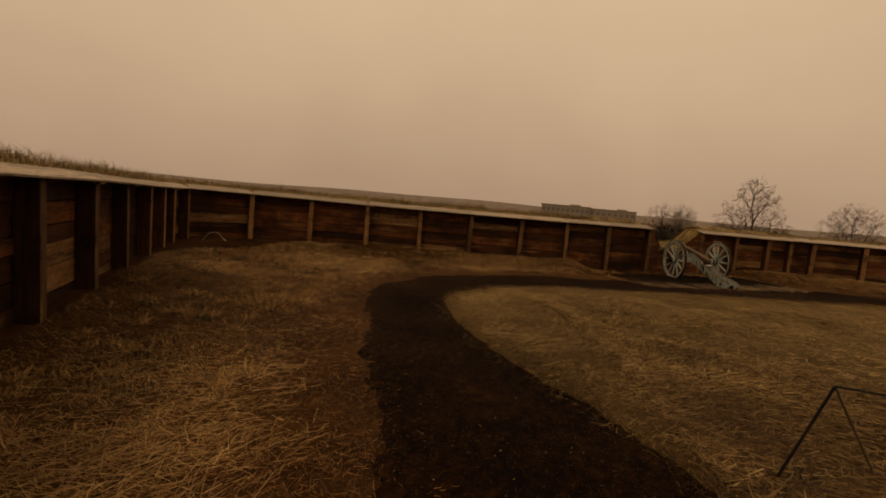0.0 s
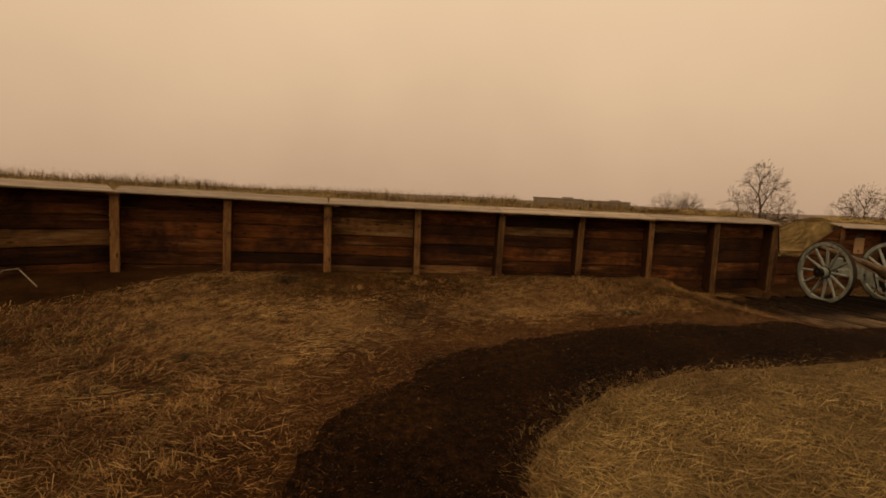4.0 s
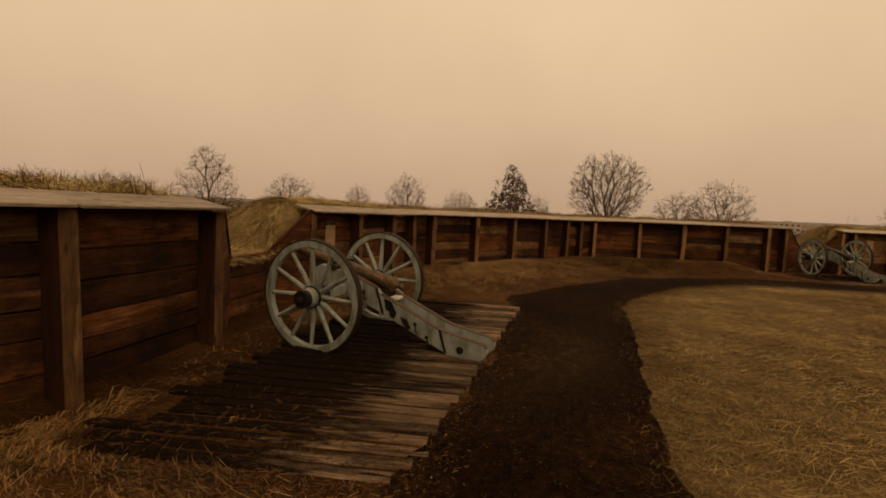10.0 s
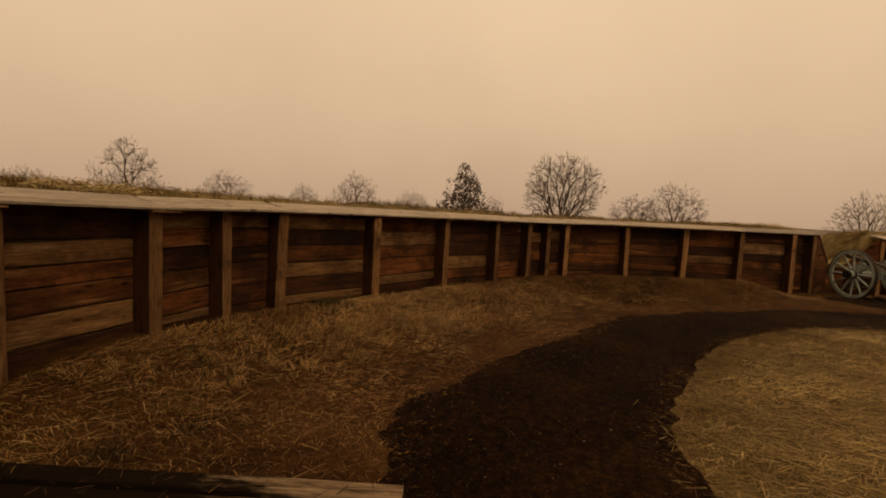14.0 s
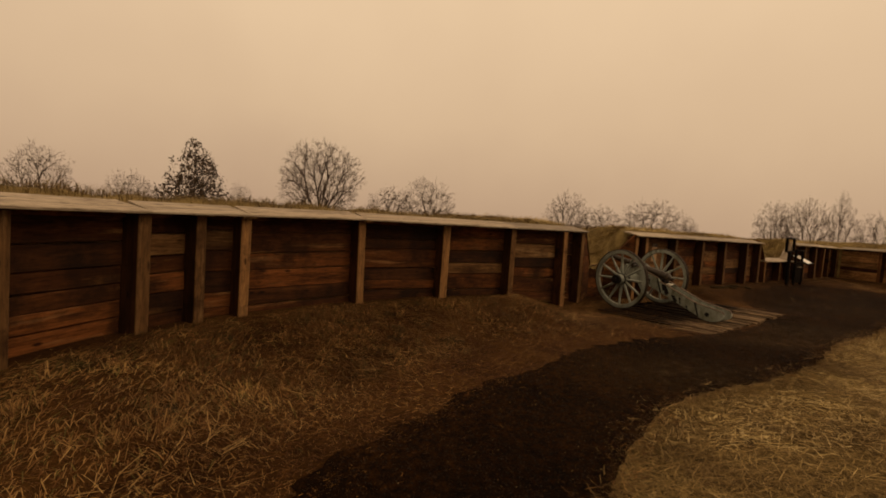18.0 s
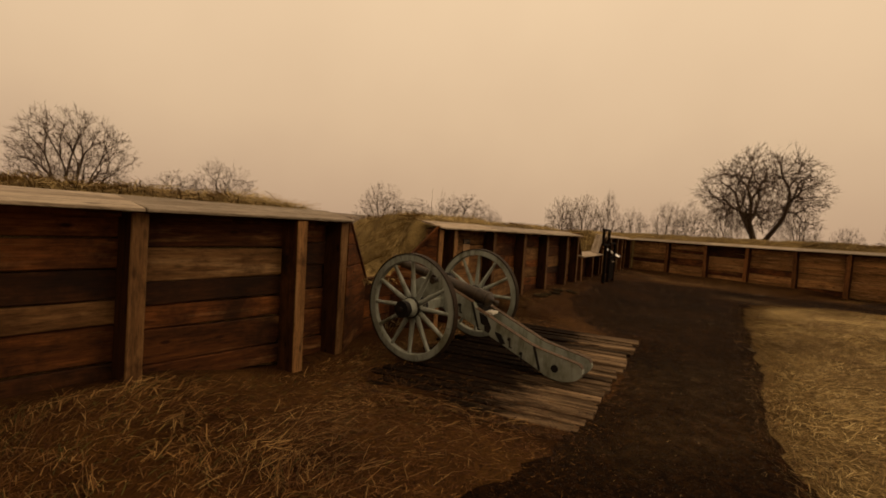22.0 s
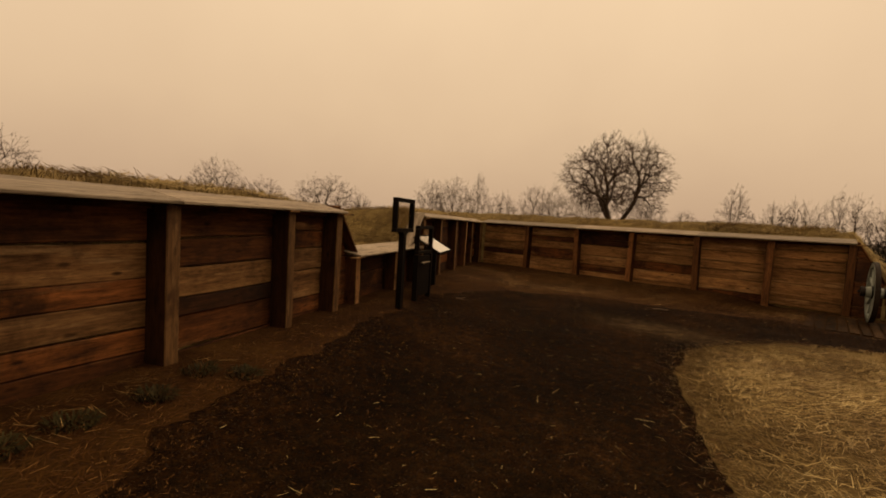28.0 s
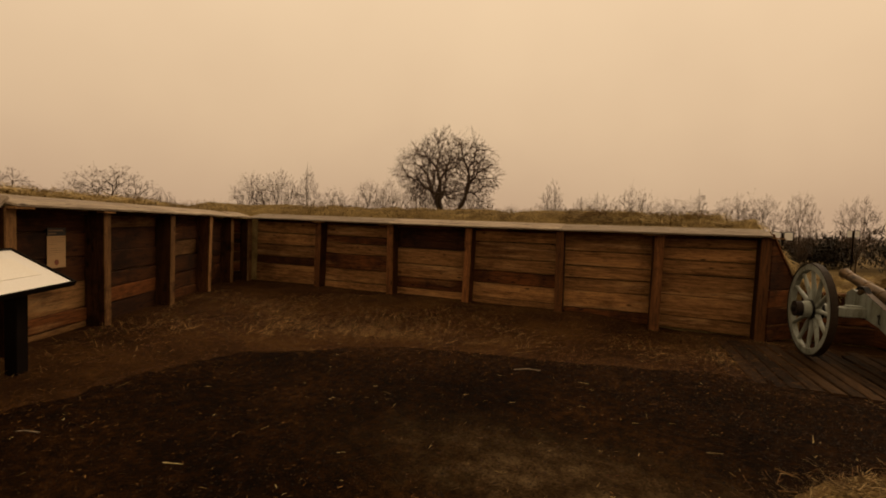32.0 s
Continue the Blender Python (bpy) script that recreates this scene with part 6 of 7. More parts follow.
# taller seed stalks in drifts along the brow
n = 60000
i = rg.integers(0, gr.shape[0] - 1, n)
j = rg.choice([3, 3, 4, 4, 5], n)
u, w = rg.random(n)[:, None], rg.random(n)[:, None]
q, nrm = on_bank(i, j, u, w)
drift = clumps(q[:, 0] * 0.55 + 2, q[:, 1] * 0.55) * 0.8 + 0.45 * smooth01(10, 6, q[:, 0])
keep = (q[:, 2] > 1.2) & (rg.random(n) < smooth01(0.35, 0.95, drift))
q, drift = q[keep], drift[keep]
n = len(q)
tagged(blade_field("bank_stalks", q[:, 0], q[:, 1], q[:, 2] - 0.01, rg.uniform(0.07, 0.27, n) * (0.45 + 0.6 * drift), rg.uniform(1.05, 1.5, n), rg.uniform(0, 6.283, n), rg.uniform(0.003, 0.007, n), M_BANKSTALK, 0.1), "tall dry seed stalks along the brow of the bank", "grass", kind="stuff")

# straw tufts on the flanks of the gun openings
n = 120000
st = np.array([p[:2] for p in ST if p[3] < 0.85])
close = np.hypot(gr[:-1, None, 3, 0] - st[None, :, 0], gr[:-1, None, 3, 1] - st[None, :, 1]).min(1) < 4.0
i = rg.choice(np.nonzero(close)[0], n)
j = rg.integers(1, 8, n)
u, w = rg.random(n)[:, None], rg.random(n)[:, None]
q, nrm = on_bank(i, j, u, w)
near = np.hypot(q[:, None, 0] - st[None, :, 0], q[:, None, 1] - st[None, :, 1]).min(1) < 4.5
from_wall = np.min([dist_to([(p[0], p[1]) for p in run], q[:, 0], q[:, 1]) for run in RUNS], axis=0)
keep = near & (q[:, 2] > -1.0) & ~inside(FORT, q[:, 0], q[:, 1]) & ((from_wall > 0.62) | ((from_wall > 0.3) & (q[:, 2] < 0.75)))
q, nrm = q[keep] + nrm[keep] * 0.006, nrm[keep]
n = len(q)
turn = rg.normal(0, 0.75, n)
fall = np.arctan2(np.hypot(nrm[:, 0], nrm[:, 1]), nrm[:, 2]) * np.cos(turn)
tagged(straw_field("bank_straw", q[:, 0], q[:, 1], q[:, 2] + rg.uniform(0, 0.03, n), rg.uniform(0.06, 0.28, n), rg.uniform(-0.05, 0.5, n) - fall, np.arctan2(nrm[:, 1], nrm[:, 0]) + turn, rg.uniform(0.004, 0.011, n), M_BANKSTRAW), "lying straw on the flanks of the gun openings", "grass", kind="stuff")


def weed(x, y, r, h, n, mat, label, name="weed_clump"):
    t, s = rg.uniform(0, 6.283, n), np.sqrt(rg.random(n)) * r
    wx, wy = x + s * np.cos(t), y + s * np.sin(t)
    o = blade_field(name, wx, wy, ground_z(wx, wy) + 0.004, rg.uniform(0.5, 1.0, n) * h, rg.uniform(0.5, 1.3, n), t + rg.normal(0, 0.5, n), rg.uniform(0.006, 0.014, n), mat)
    tagged(o, label, "weeds")


for x, y in ((29.05, 2.35), (28.70, 2.75), (28.45, 3.25), (28.85, 2.05), (28.25, 3.6)):
    weed(x, y, 0.14, 0.11, 130, M_GREEN, "low green weeds at the foot of the parapet")
weed(2.75, 13.5, 0.16, 0.09, 260, M_GREEN, "dark green rush tuft in the dead grass")
weed(14.65, 17.45, 0.18, 0.20, 160, M_GREEN, "dark weeds against the foot of the boards")
weed(-3.0, 14.1, 0.2, 0.16, 160, M_GREEN, "dark weeds against the foot of the boards")
weed(26.62, 7.9, 0.16, 0.75, 26, M_BANKGRASS, "tall dry stalks by the gun opening", "dry_stalks")


def stalk(x, y, z, h, lean, n, label):
    """Tall dead weed stems on the bank, a few bent twigs each."""
    cu = bpy.data.curves.new("weed_stalk", "CURVE")
    cu.dimensions, cu.bevel_depth, cu.bevel_resolution = "3D", 0.005, 1
    for i in range(n):
        a, k = rg.uniform(0, 6.283), rg.uniform(0.55, 1.0) if i else 1.0
        ox, oy = (0.10 * math.cos(a), 0.10 * math.sin(a)) if i else (0, 0)
        sp = cu.splines.new("POLY")
        sp.points.add(3)
        for q, pt in enumerate(sp.points):
            f = q / 3
            pt.co = (x + ox * (1 + f) + lean[0] * f * f, y + oy * (1 + f) + lean[1] * f * f, z - 0.05 + (h * k + 0.05) * f, 1)
            pt.radius = 1.0 - 0.7 * f
    cu.materials.append(M_STALK)
    tagged(new("weed_stalk", cu), label, "weeds")


stalk(27.63, 6.65, 1.50, 0.72, (0.10, -0.12), 3, "tall thin dead weed stems on the bank")
stalk(7.04, 17.56, 1.38, 0.40, (-0.10, -0.03), 3, "thin dead weed stems on the bank by the gun opening")
stalk(30.4, 2.3, 1.52, 0.25, (0.06, -0.08), 3, "short dead weed stems on the bank")


def stick(points, r, label):
    """A bent twig through a few points."""
    cu = bpy.data.curves.new("stick", "CURVE")
    cu.dimensions, cu.bevel_depth, cu.bevel_resolution = "3D", r, 2
    sp = cu.splines.new("POLY")
    sp.points.add(len(points) - 1)
    for pt, c in zip(sp.points, points):
        pt.co = (*c, 1)
    cu.materials.append(M_CAP)
    tagged(new("stick", cu), label, "stick")


stick([(-6.45, 12.35, 0.02), (-6.30, 12.45, 0.22), (-6.12, 12.48, 0.25), (-5.85, 12.45, 0.02)], 0.008, "pale bent stick leaning at the wall corner")
for x, y, t, l in ((28.8, -6.6, 0.3, 0.3), (31.2, -2.9, 0.5, 0.22), (24.2, 2.6, 2.5, 0.16), (0.9, 6.2, 2.0, 0.2)):
    g = float(ground_z(x, y)) + 0.026
    stick([(x, y, g), (x + 0.5 * l * math.cos(t), y + 0.5 * l * math.sin(t), g + 0.008), (x + l * math.cos(t + 0.2), y + l * math.sin(t + 0.2), g)], 0.005, "thin pale stick lying on the dark path")


def lawn_stand(foot, top, end):
    """A leaning iron stake with a thin rail to a second one, and a brace."""
    root = new("lawn_stand")
    g = float(ground_z(foot[0], foot[1]))
    root.location = (foot[0], foot[1], g)
    tagged(root, "low stand of thin dark iron rods on the straw lawn", "stand")
    o = Vector((foot[0], foot[1], g))

    def rod(name, p, q, r, mat):
        a, b = Vector(p) - o, Vector(q) - o
        m = (b - a).to_track_quat("X", "Z").to_matrix().to_4x4()
        m.translation = a
        part(name, lathe([(0.0, r * 0.9), (0.006, r), ((b - a).length - 0.006, r), ((b - a).length, r * 0.9)], 8, "X"), mat, root, m=m)
    far = (end[0] + foot[0] - top[0], end[1] + foot[1] - top[1], g)
    rod("stake", (foot[0], foot[1], g - 0.05), top, 0.010, M_IRON)
    rod("stake", (far[0], far[1], g - 0.05), end, 0.010, M_IRON)
    rod("rail", top, end, 0.008, M_IRON)
    rod("brace", top, (far[0] + 0.1, far[1] + 0.35, g - 0.02), 0.008, M_STALK)


lawn_stand((2.42, 3.05), (2.58, 2.89, 0.70), (3.35, 2.72, 0.68))
weed(2.62, 3.05, 0.10, 0.13, 60, M_GREEN, "dark green weeds beside the iron stand")


def fallen_log(p, q, r0, r1):
    """A bent tapered trunk lying on the field, with broken stubs of boughs."""
    root = new("fallen_log")
    g = float(ground_z(*p))
    root.location = (*p, g)
    tagged(root, "dark fallen tree trunk lying on the dry field", "log")
    rnd = random.Random(61)
    length = math.hypot(q[0] - p[0], q[1] - p[1])
    prof = [(0.0, r0 * 0.8), (0.04, r0)] + [(length * f, (r0 + (r1 - r0) * f) * rnd.uniform(0.93, 1.07)) for f in np.linspace(0.1, 0.95, 9)] + [(length, r1 * 0.7)]
    bm = lathe(prof, 12, "X")
    for v in bm.verts:
        v.co.y += 0.25 * math.sin(v.co.x * 0.5)
        v.co.z += r0 * 0.75 + (float(ground_z(*q)) - g) * v.co.x / length
    yaw = math.degrees(math.atan2(q[1] - p[1], q[0] - p[0]))
    part("trunk", bm, M_BARK, root, m=pose(0, 0, 0, 0, 0, yaw), smooth=True)
    for f, turn in ((0.35, 50), (0.55, -35), (0.75, 30)):
        part("stub", lathe([(0.0, r1 * 0.6), (r0 * 1.6, r1 * 0.35), (r0 * 1.65, 0.01)], 8, "X"), M_BARK, root, m=pose(0, 0, 0, 0, 0, yaw) @ pose(length * f, 0.25 * math.sin(length * f * 0.5), r0 * 0.9 + (float(ground_z(*q)) - g) * f, 0, -35, turn))


fallen_log((18.0, 42.0), (20.6, 50.2), 0.36, 0.17)


# ---- trees ----
STYLES = {
    "vase": dict(tips=2000, mid=0.60, low=0.16, fork=0.08, first=9, pull=0.42, side=0.5, shell=0.36, lumps=0.8, fine=0.0008, base=1.0),
    "round": dict(tips=1300, mid=0.54, low=0.10, fork=0.12, first=5, pull=0.36, side=0.5, shell=0.40, lumps=1.0, fine=0.001, base=0.9),
    "oak": dict(tips=3600, mid=0.64, low=0.28, fork=0.06, first=3, pull=0.50, side=0.5, shell=0.38, lumps=1.5, fine=0.0006, base=0.95),
    "open": dict(tips=1000, mid=0.58, low=0.20, fork=0.14, first=4, pull=0.38, side=0.5, shell=0.42, lumps=1.8, fine=0.001, base=0.9),
    "pear": dict(tips=1400, mid=0.34, low=0.07, fork=0.12, first=5, pull=0.36, side=0.5, shell=0.42, lumps=0.9, fine=0.001, base=0.9, spire=True),
    "leafy": dict(tips=900, mid=0.38, low=0.05, fork=0.10, first=5, pull=0.36, side=0.5, shell=0.40, lumps=1.3, fine=0.001, base=0.9, spire=True),
}


def tree_mesh(seed, style):
    """A bare tree of unit height and width: the tips fill a lumpy crown and are gathered, fork by fork, down to the trunk, each branch as thick as the tips it carries. Returns (limbs, twigs, leaves)."""
    r = np.random.default_rng(seed)
    st = STYLES[style]
    mid = np.array((0.0, 0.0, st["mid"]))

    def unit(v):
        return v / (np.linalg.norm(v, axis=-1, keepdims=True) + 1e-9)

    n = st["tips"]
    d = unit(r.normal(size=(n, 3)))
    az, el = np.arctan2(d[:, 1], d[:, 0]), d[:, 2]
    lump = 1 + st["lumps"] * (0.07 * np.sin(3 * az + 4 * el + seed) + 0.06 * np.sin(5 * az - 7 * el + 2 * seed))
    reach = lump * r.uniform(0.02, 1.0, n) ** st["shell"]
    tips = d * reach[:, None] * np.where(d[:, 2:3] > 0, np.array((st["side"], st["side"], 1 - st["mid"])), np.array((st["side"], st["side"], st["mid"] - st["low"])))
    if st.get("spire"):
        tips[:, :2] *= (1 - 0.55 * np.clip(tips[:, 2:3] / (1 - st["mid"]), 0, 1))
    tips += mid

    edges = []

    def split(pts, k):
        c = pts[r.choice(len(pts), k, replace=False)]
        for _ in range(4):
            own = ((pts[:, None] - c[None]) ** 2).sum(-1).argmin(1)
            c = np.array([pts[own == q].mean(0) if (own == q).any() else c[q] for q in range(k)])
        return own

    def gather(p, way, pts, k, pull, level):
        own = split(pts, min(k, len(pts)))
        for q in range(k):
            g = pts[own == q]
            if len(g) == 0:
                continue
            if len(g) <= 2:
                for e in g:
                    edges.append((p, e, way, 1))
                continue
            c = g.mean(0)
            child = p + (c - p) * pull * r.uniform(0.85, 1.2) + r.normal(0, 0.005, 3)
            edges.append((p, child, way, len(g)))
            gather(child, unit(child - p), g, 2 if r.random() < 0.6 else 3, 0.46, level + 1)

    fork = np.array((r.normal(0, 0.008), r.normal(0, 0.008), st["fork"]))
    edges.append((np.array((0.0, 0.0, -0.03)), fork, np.array((0, 0, 1.0)), n))
    gather(fork, np.array((0, 0, 1.0)), tips, st["first"], st["pull"], 0)
    a, b = np.array([e[0] for e in edges]), np.array([e[1] for e in edges])
    way, load = np.array([e[2] for e in edges]), np.array([e[3] for e in edges], float)
    span = np.linalg.norm(b - a, axis=1, keepdims=True)
    bend = (a + b) / 2 + 0.14 * span * (way - unit(b - a)) + r.normal(0, 0.03, (len(a), 3)) * span

    def thick(m):
        return 0.00095 * st["base"] * m ** 0.45

    def tubes(sel, k, parts=2):
        """Tapered tubes round the chosen branches, bent once or straight."""
        pts = np.stack([a[sel], bend[sel], b[sel]] if parts == 2 else [a[sel], b[sel]], 1)
        m, g = len(pts), parts + 1
        t = unit(np.gradient(pts, axis=1))
        ref = np.where(np.abs(t[..., 2:3]) < 0.9, np.array((0, 0, 1.0)), np.array((1.0, 0, 0)))
        u = unit(np.cross(t, ref))
        w = np.cross(t, u)
        top = thick(load[sel])
        rad = np.stack([top * q for q in np.linspace(1.12, 0.88, g)], 1)[..., None]
        v = np.stack([pts + rad * (u * math.cos(2 * math.pi * q / k) + w * math.sin(2 * math.pi * q / k)) for q in range(k)], 2).reshape(-1, 3)
        i = np.arange(m)[:, None, None] * g * k + np.arange(parts)[None, :, None] * k + np.arange(k)[None, None]
        e = np.arange(m)[:, None, None] * g * k + np.arange(parts)[None, :, None] * k + (np.arange(k)[None, None] + 1) % k
        return v, np.stack([i, e, e + k, i + k], -1).reshape(-1, 4)

    big = load >= 14
    lv, lf = tubes(big, 6)
    tv, tf = tubes((load > 2) & ~big, 3)
    fv, ff = tubes(load <= 2, 3, 1)
    tf, tv = np.vstack([tf, ff + len(tv)]), np.vstack([tv, fv])
    # fine shoots that fan out at the tips
    end, start = b[load == 1], a[load == 1]
    k = 7
    out = unit(unit(end - start) + 0.5 * unit(end - mid))
    root = np.repeat(start + (end - start) * 0.55, k, 0) + np.repeat((end - start) * 0.45, k, 0) * r.random((len(end) * k, 1))
    head = unit(np.repeat(out, k, 0) + r.normal(0, 0.42, (len(end) * k, 3)))
    far = root + head * r.uniform(0.020, 0.055, (len(root), 1))
    w = unit(np.cross(far - root, r.normal(size=root.shape))) * st["fine"]
    sv = np.stack([root - w, root + w, far], 1).reshape(-1, 3)
    faces = tf.tolist() + (np.arange(len(sv)).reshape(-1, 3) + len(tv)).tolist()
    tv = np.vstack([tv, sv])
    size = np.array((0.49 / np.percentile(np.hypot(tv[:, 0], tv[:, 1]), 98),) * 2 + (1 / np.percentile(tv[:, 2], 99.7),))
    leaf = None
    if style == "leafy":
        e = (np.repeat(end, 9, 0) + r.normal(0, 0.020, (9 * len(end), 3))) * size
        p = unit(r.normal(0, 1, e.shape))
        q = unit(np.cross(p, r.normal(0, 1, e.shape)))
        g = r.uniform(0.009, 0.018, (len(e), 1))
        v = np.stack([e - p * g, e + q * g * 0.6, e + p * g, e - q * g * 0.6], 1).reshape(-1, 3)
        leaf = mesh_from("leaves", v.tolist(), np.arange(len(v)).reshape(-1, 4).tolist(), M_LEAF)
    return mesh_from("trunk", (lv * size).tolist(), lf.tolist(), M_BARK, True), mesh_from("crown", (tv * size).tolist(), faces, M_TWIG), leaf


TREES = {k: [tree_mesh(s, k) for s in seeds] for k, seeds in {"vase": (3, 8), "round": (11, 12, 13), "open": (21, 22), "oak": (33,), "pear": (51, 52), "leafy": (41,)}.items()}
TREE_WORDS = {"vase": "tall bare tree with a broad fan-shaped crown", "round": "bare winter tree with a dense rounded crown", "open": "bare winter tree with an open spreading crown", "oak": "great bare oak with a broad lumpy crown on forked stems", "pear": "bare tree with a straight stem and egg-shaped crown", "leafy": "tree with withered brown leaves still on it"}
rt = random.Random(77)


def tree(x, y, top, width, style):
    g = float(ground_z(x, y))
    h = top - g
    wide = width * 1.12
    root = new("tree")
    root.matrix_world = pose(x, y, g, 0, 0, rt.uniform(0, 360))
    tagged(root, TREE_WORDS[style], "tree", group="far trees round the field")
    limb, twig, leaf = rt.choice(TREES[style])
    for name, me in (("trunk", limb), ("crown", twig), ("leaves", leaf)):
        if me:
            o = part(name, me, None, root)
            o.scale = (wide, wide, h)


NORTH_TREES = [(64.1, 98.4, 11.9, 13.0, "pear"), (82.2, 94.4, 8.3, 10.0, "round"), (108.3, 95.8, 7.9, 7.1, "round"), (99.8, 73.8, 10.2, 9.3, "round"), (106.2, 62.7, 7.0, 8.0, "round"), (69.8, 36.2, 8.4, 7.6, "leafy"), (94.1, 39.3, 5.6, 4.4, "round"), (119.6, 30.7, 17.1, 16.5, "vase"), (117.9, 15.2, 8.3, 9.3, "round"), (112.8, 7.7, 10.3, 12.0, "round"), (45.1, 95.2, 5.2, 8.7, "open"), (48.5, 95.8, 5.2, 5.6, "round")]
EAST_TREES = [(97.0, -17.0, 8.4, 8.0, "round"), (99.7, -24.6, 6.4, 8.0, "round"), (122.2, -47.7, 9.9, 14.6, "round"), (126.8, -59.8, 6.7, 5.8, "round"), (101.1, -61.2, 9.8, 7.3, "round"), (98.0, -64.7, 10.7, 9.1, "round"), (97.7, -72.2, 11.9, 7.0, "pear"), (97.0, -79.5, 8.6, 7.3, "round"), (85.1, -76.3, 9.8, 7.3, "round"), (81.4, -79.0, 10.3, 7.3, "open"), (79.3, -86.3, 11.3, 7.6, "round"), (77.6, -95.3, 22.6, 22.4, "oak"), (72.9, -101.0, 10.1, 8.4, "round")]
SOUTH_TREES = [(65.5, -104.6, 6.7, 6.0, "round"), (55.4, -102.6, 11.6, 8.6, "pear"), (47.7, -99.4, 8.3, 6.1, "round"), (44.5, -100.0, 9.0, 7.3, "open"), (38.8, -105.8, 11.0, 7.6, "open"), (33.1, -101.3, 8.0, 6.1, "round"), (30.3, -106.4, 8.7, 7.6, "open"), (26.9, -111.5, 9.9, 5.3, "pear"), (21.8, -96.3, 8.4, 6.9, "round"), (17.8, -96.0, 8.7, 6.9, "open"), (13.2, -90.3, 8.3, 4.9, "round"), (6.7, -89.1, 7.8, 5.4, "open"), (15.9, -28.5, 9.4, 6.4, "round")]
for row in NORTH_TREES + EAST_TREES + SOUTH_TREES:
    tree(*row)


def thicket(name, label, az0, az1, d0, d1, h, n, seed, cx=24.0, cy=2.0):
    """Scrub and far woods: bushes made of a crowd of short twigs, between two bearings."""
    r = np.random.default_rng(seed)
    bushes = max(12, int((az1 - az0) * (d0 + d1) / 2 * 0.0175 / (h * 0.2)))
    baz, bd = np.radians(r.uniform(az0, az1, bushes)), r.uniform(d0, d1, bushes)
    bh, bw = h * r.uniform(0.5, 1.0, bushes), h * r.uniform(0.4, 0.8, bushes)
    k = r.integers(0, bushes, n)
    u = r.normal(size=(n, 3))
    u /= np.linalg.norm(u, axis=1)[:, None]
    u *= (r.random(n) ** 0.5)[:, None]
    x, y = cx + bd[k] * np.sin(baz[k]) + u[:, 0] * bw[k], cy + bd[k] * np.cos(baz[k]) + u[:, 1] * bw[k]
    z = ground_z(x, y) + bh[k] * (0.45 + 0.5 * u[:, 2])
    o = straw_field(name, x, y, z, h * r.uniform(0.05, 0.14, n), r.uniform(0.0, 1.3, n), r.uniform(0, 6.283, n), h * r.uniform(0.014, 0.034, n), M_WOODS)
    tagged(o, label, "woods", kind="stuff")


thicket("far_woods", "dark band of far leafless woods along the field", 160, 215, 95, 118, 7.5, 34000, 1)
thicket("far_woods", "dark band of far leafless woods along the field", 95, 160, 118, 135, 6.0, 22000, 2)
thicket("far_woods", "dark band of far leafless woods along the field", 8, 95, 105, 130, 5.5, 26000, 3, 6, 13)
thicket("scrub", "dark evergreen scrub beyond the gun opening", 8, 27, 48, 70, 4.4, 22000, 4, 6, 13)
thicket("scrub", "dark evergreen scrub beyond the gun opening", 74, 100, 42, 62, 4.0, 16000, 5, 21.7, 8.4)
thicket("scrub", "dark brown scrub beyond the low breastwork", 96, 122, 30, 46, 3.4, 36000, 6, 26.5, 0.5)

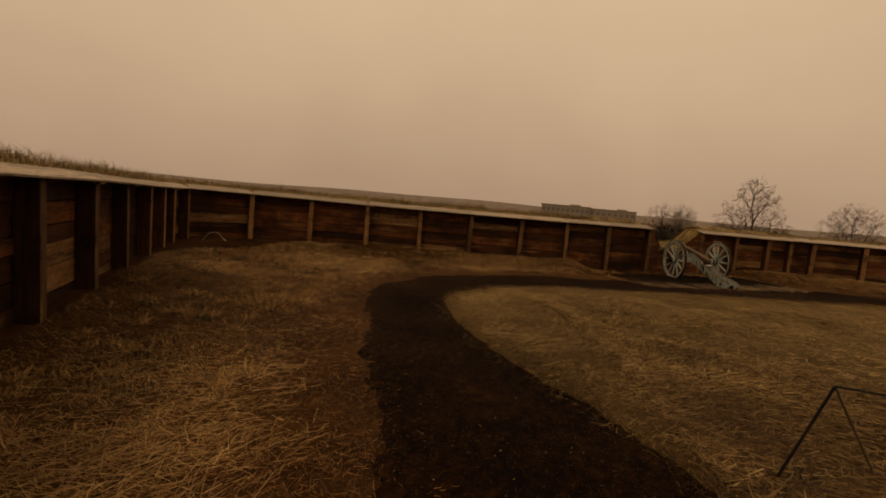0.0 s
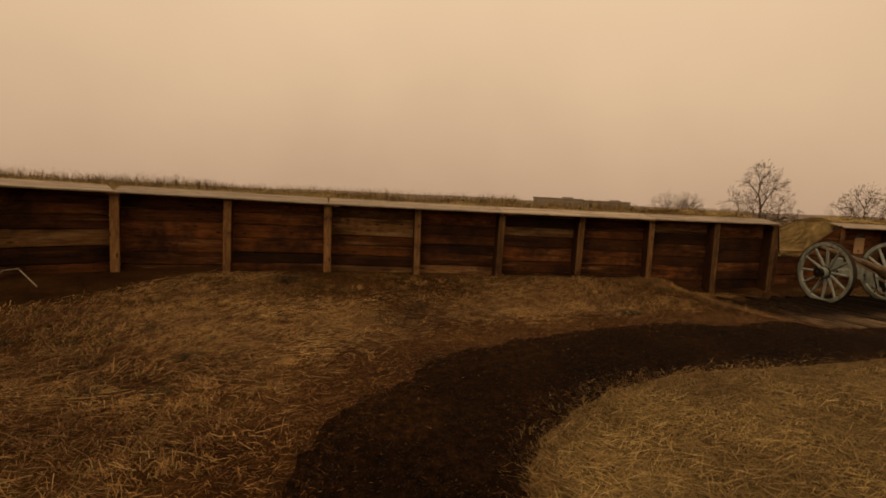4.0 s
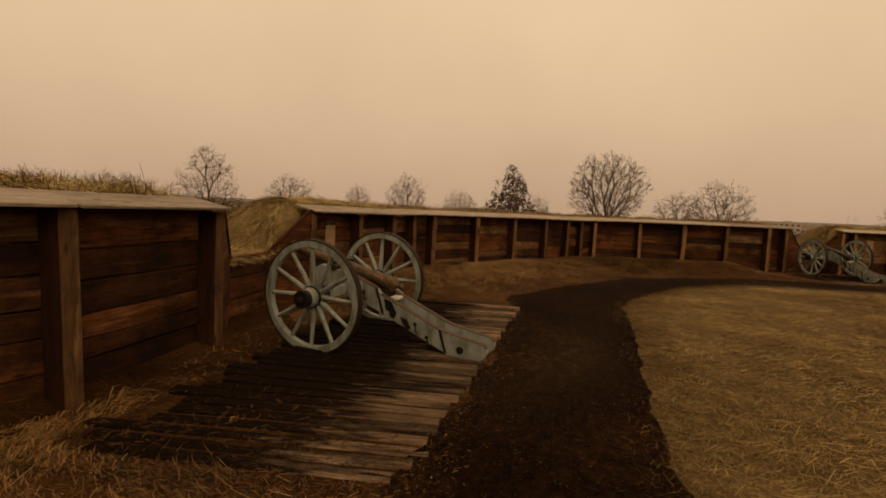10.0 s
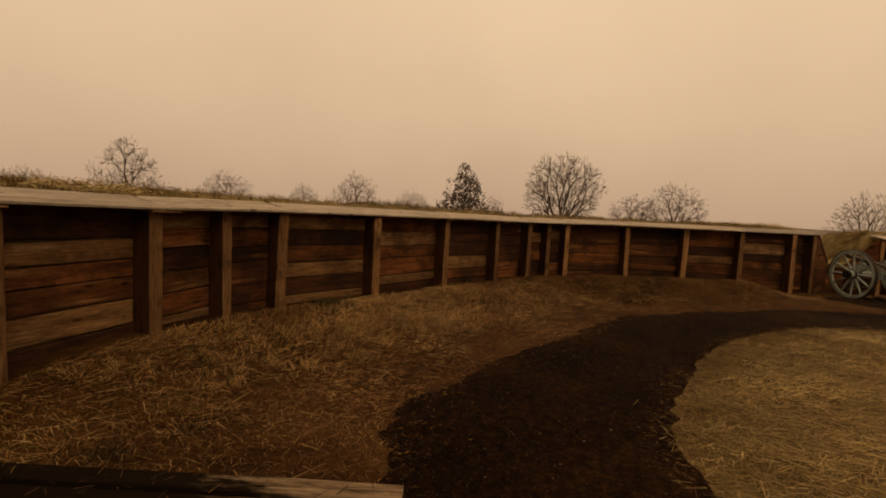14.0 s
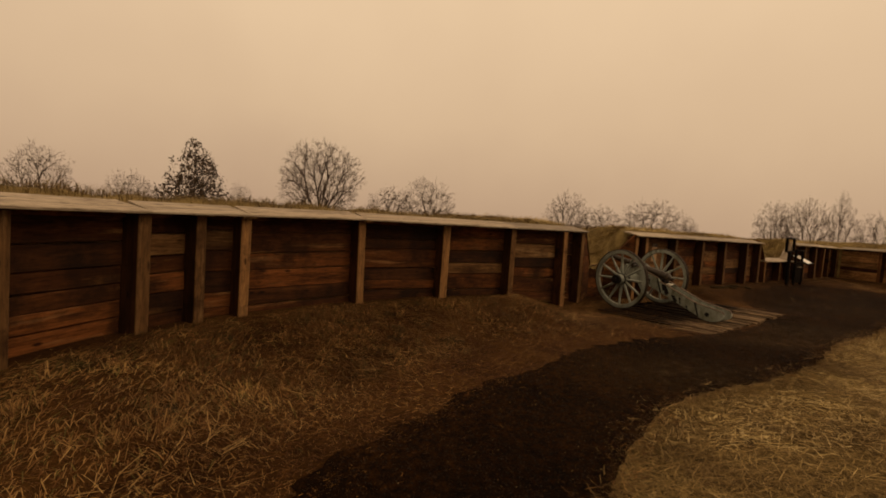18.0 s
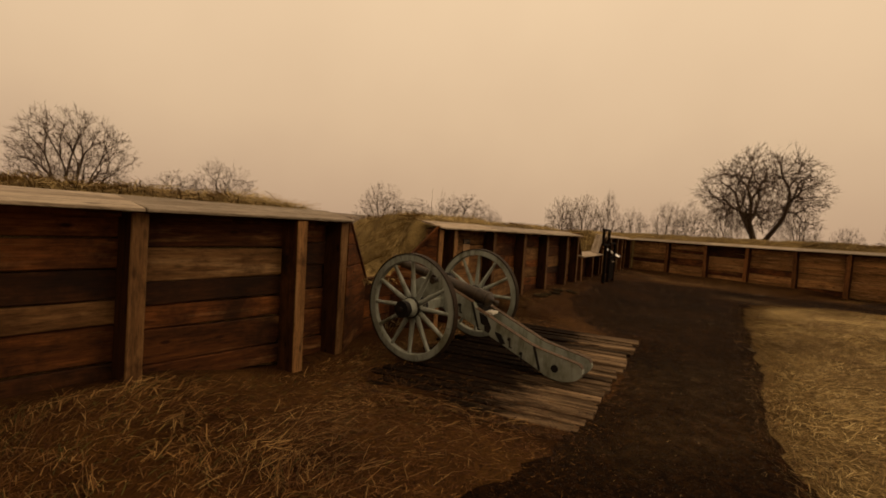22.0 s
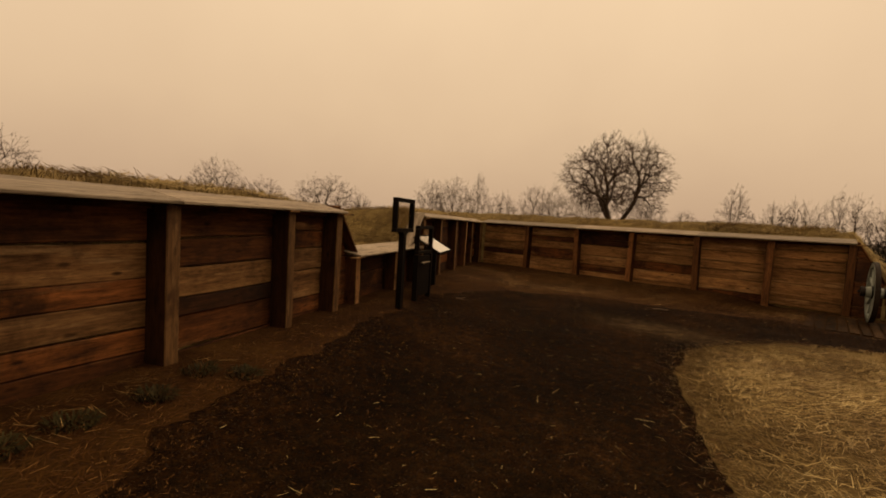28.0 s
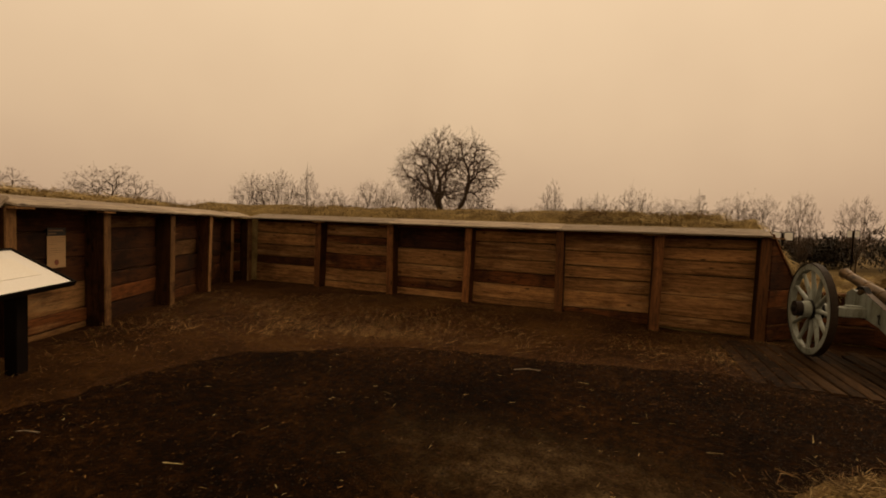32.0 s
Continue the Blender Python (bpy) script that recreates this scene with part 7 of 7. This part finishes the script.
# ---- hills and buildings on the skyline ----
hv, hf = [], []
for i in range(181):
    t = 2 * math.pi * i / 180
    rise = 5.5 + 2.5 * math.sin(3 * t + 0.6) + 1.5 * math.sin(7 * t + 2) + 0.8 * math.sin(19 * t) + 9.0 * math.exp(-((t - 1.8) / 0.42) ** 2)
    for rad, hz in ((620, -4), (780, rise * 0.6), (900, rise), (1100, rise * 0.7), (1400, -5)):
        hv.append((15 + rad * math.sin(t), 5 + rad * math.cos(t), hz))
for i in range(180):
    for j in range(4):
        hf.append((i * 5 + j, i * 5 + j + 1, (i + 1) * 5 + j + 1, (i + 1) * 5 + j))
tagged(new("backdrop", mesh_from("backdrop", hv, hf, M_HILL, True)), "low hazy wooded hills along the horizon", "hills", kind="structure")


def far_block(x, y, yaw, w, deep, top, floors, cols, label, mat=M_CONCRETE):
    """A flat-roofed building far off, with rows of windows."""
    root = new("building")
    g = float(ground_z(x, y))
    root.matrix_world = pose(x, y, g, 0, 0, yaw)
    tagged(root, label, "building")
    h = top - g
    bm = bmesh.new()
    boxm(bm, 0, 0, h / 2, w, deep, h)
    wall = part("wall", bm, mat, root)
    bm = bmesh.new()
    boxm(bm, 0, 0, h + 0.3, w + 0.6, deep + 0.6, 0.6)
    part("roof", bm, mat, root)
    bm = bmesh.new()
    boxm(bm, w * 0.2, 0, h + 0.9, w * 0.22, deep * 0.4, 0.7)
    part("roof_house", bm, mat, root)
    first = None
    for f in range(floors):
        for c in range(cols):
            m = pose(-w / 2 + (c + 0.5) * w / cols, -deep / 2 - 0.03, h - 1.9 - 3.1 * f)
            if first is None:
                bm = bmesh.new()
                boxm(bm, 0, 0, 0, w / cols * 0.62, 0.12, 1.5)
                first = part("window", bm, M_GLASSDARK, wall, m=m)
            else:
                part("window", first.data, M_GLASSDARK, wall, m=m)


far_block(62, 245, -14, 24, 14, 4.5, 2, 10, "long flat-roofed concrete building far beyond the field")
far_block(85, 240, -19, 22, 14, 4.1, 2, 8, "flat-roofed concrete building far beyond the field")
far_block(438, -46, -90, 24, 16, 7.2, 2, 7, "pale flat-roofed works building on the far slope", M_PALEWORKS)
far_block(441, -14, -90, 34, 16, 4.4, 1, 9, "long low pale warehouse on the far slope", M_PALEWORKS)
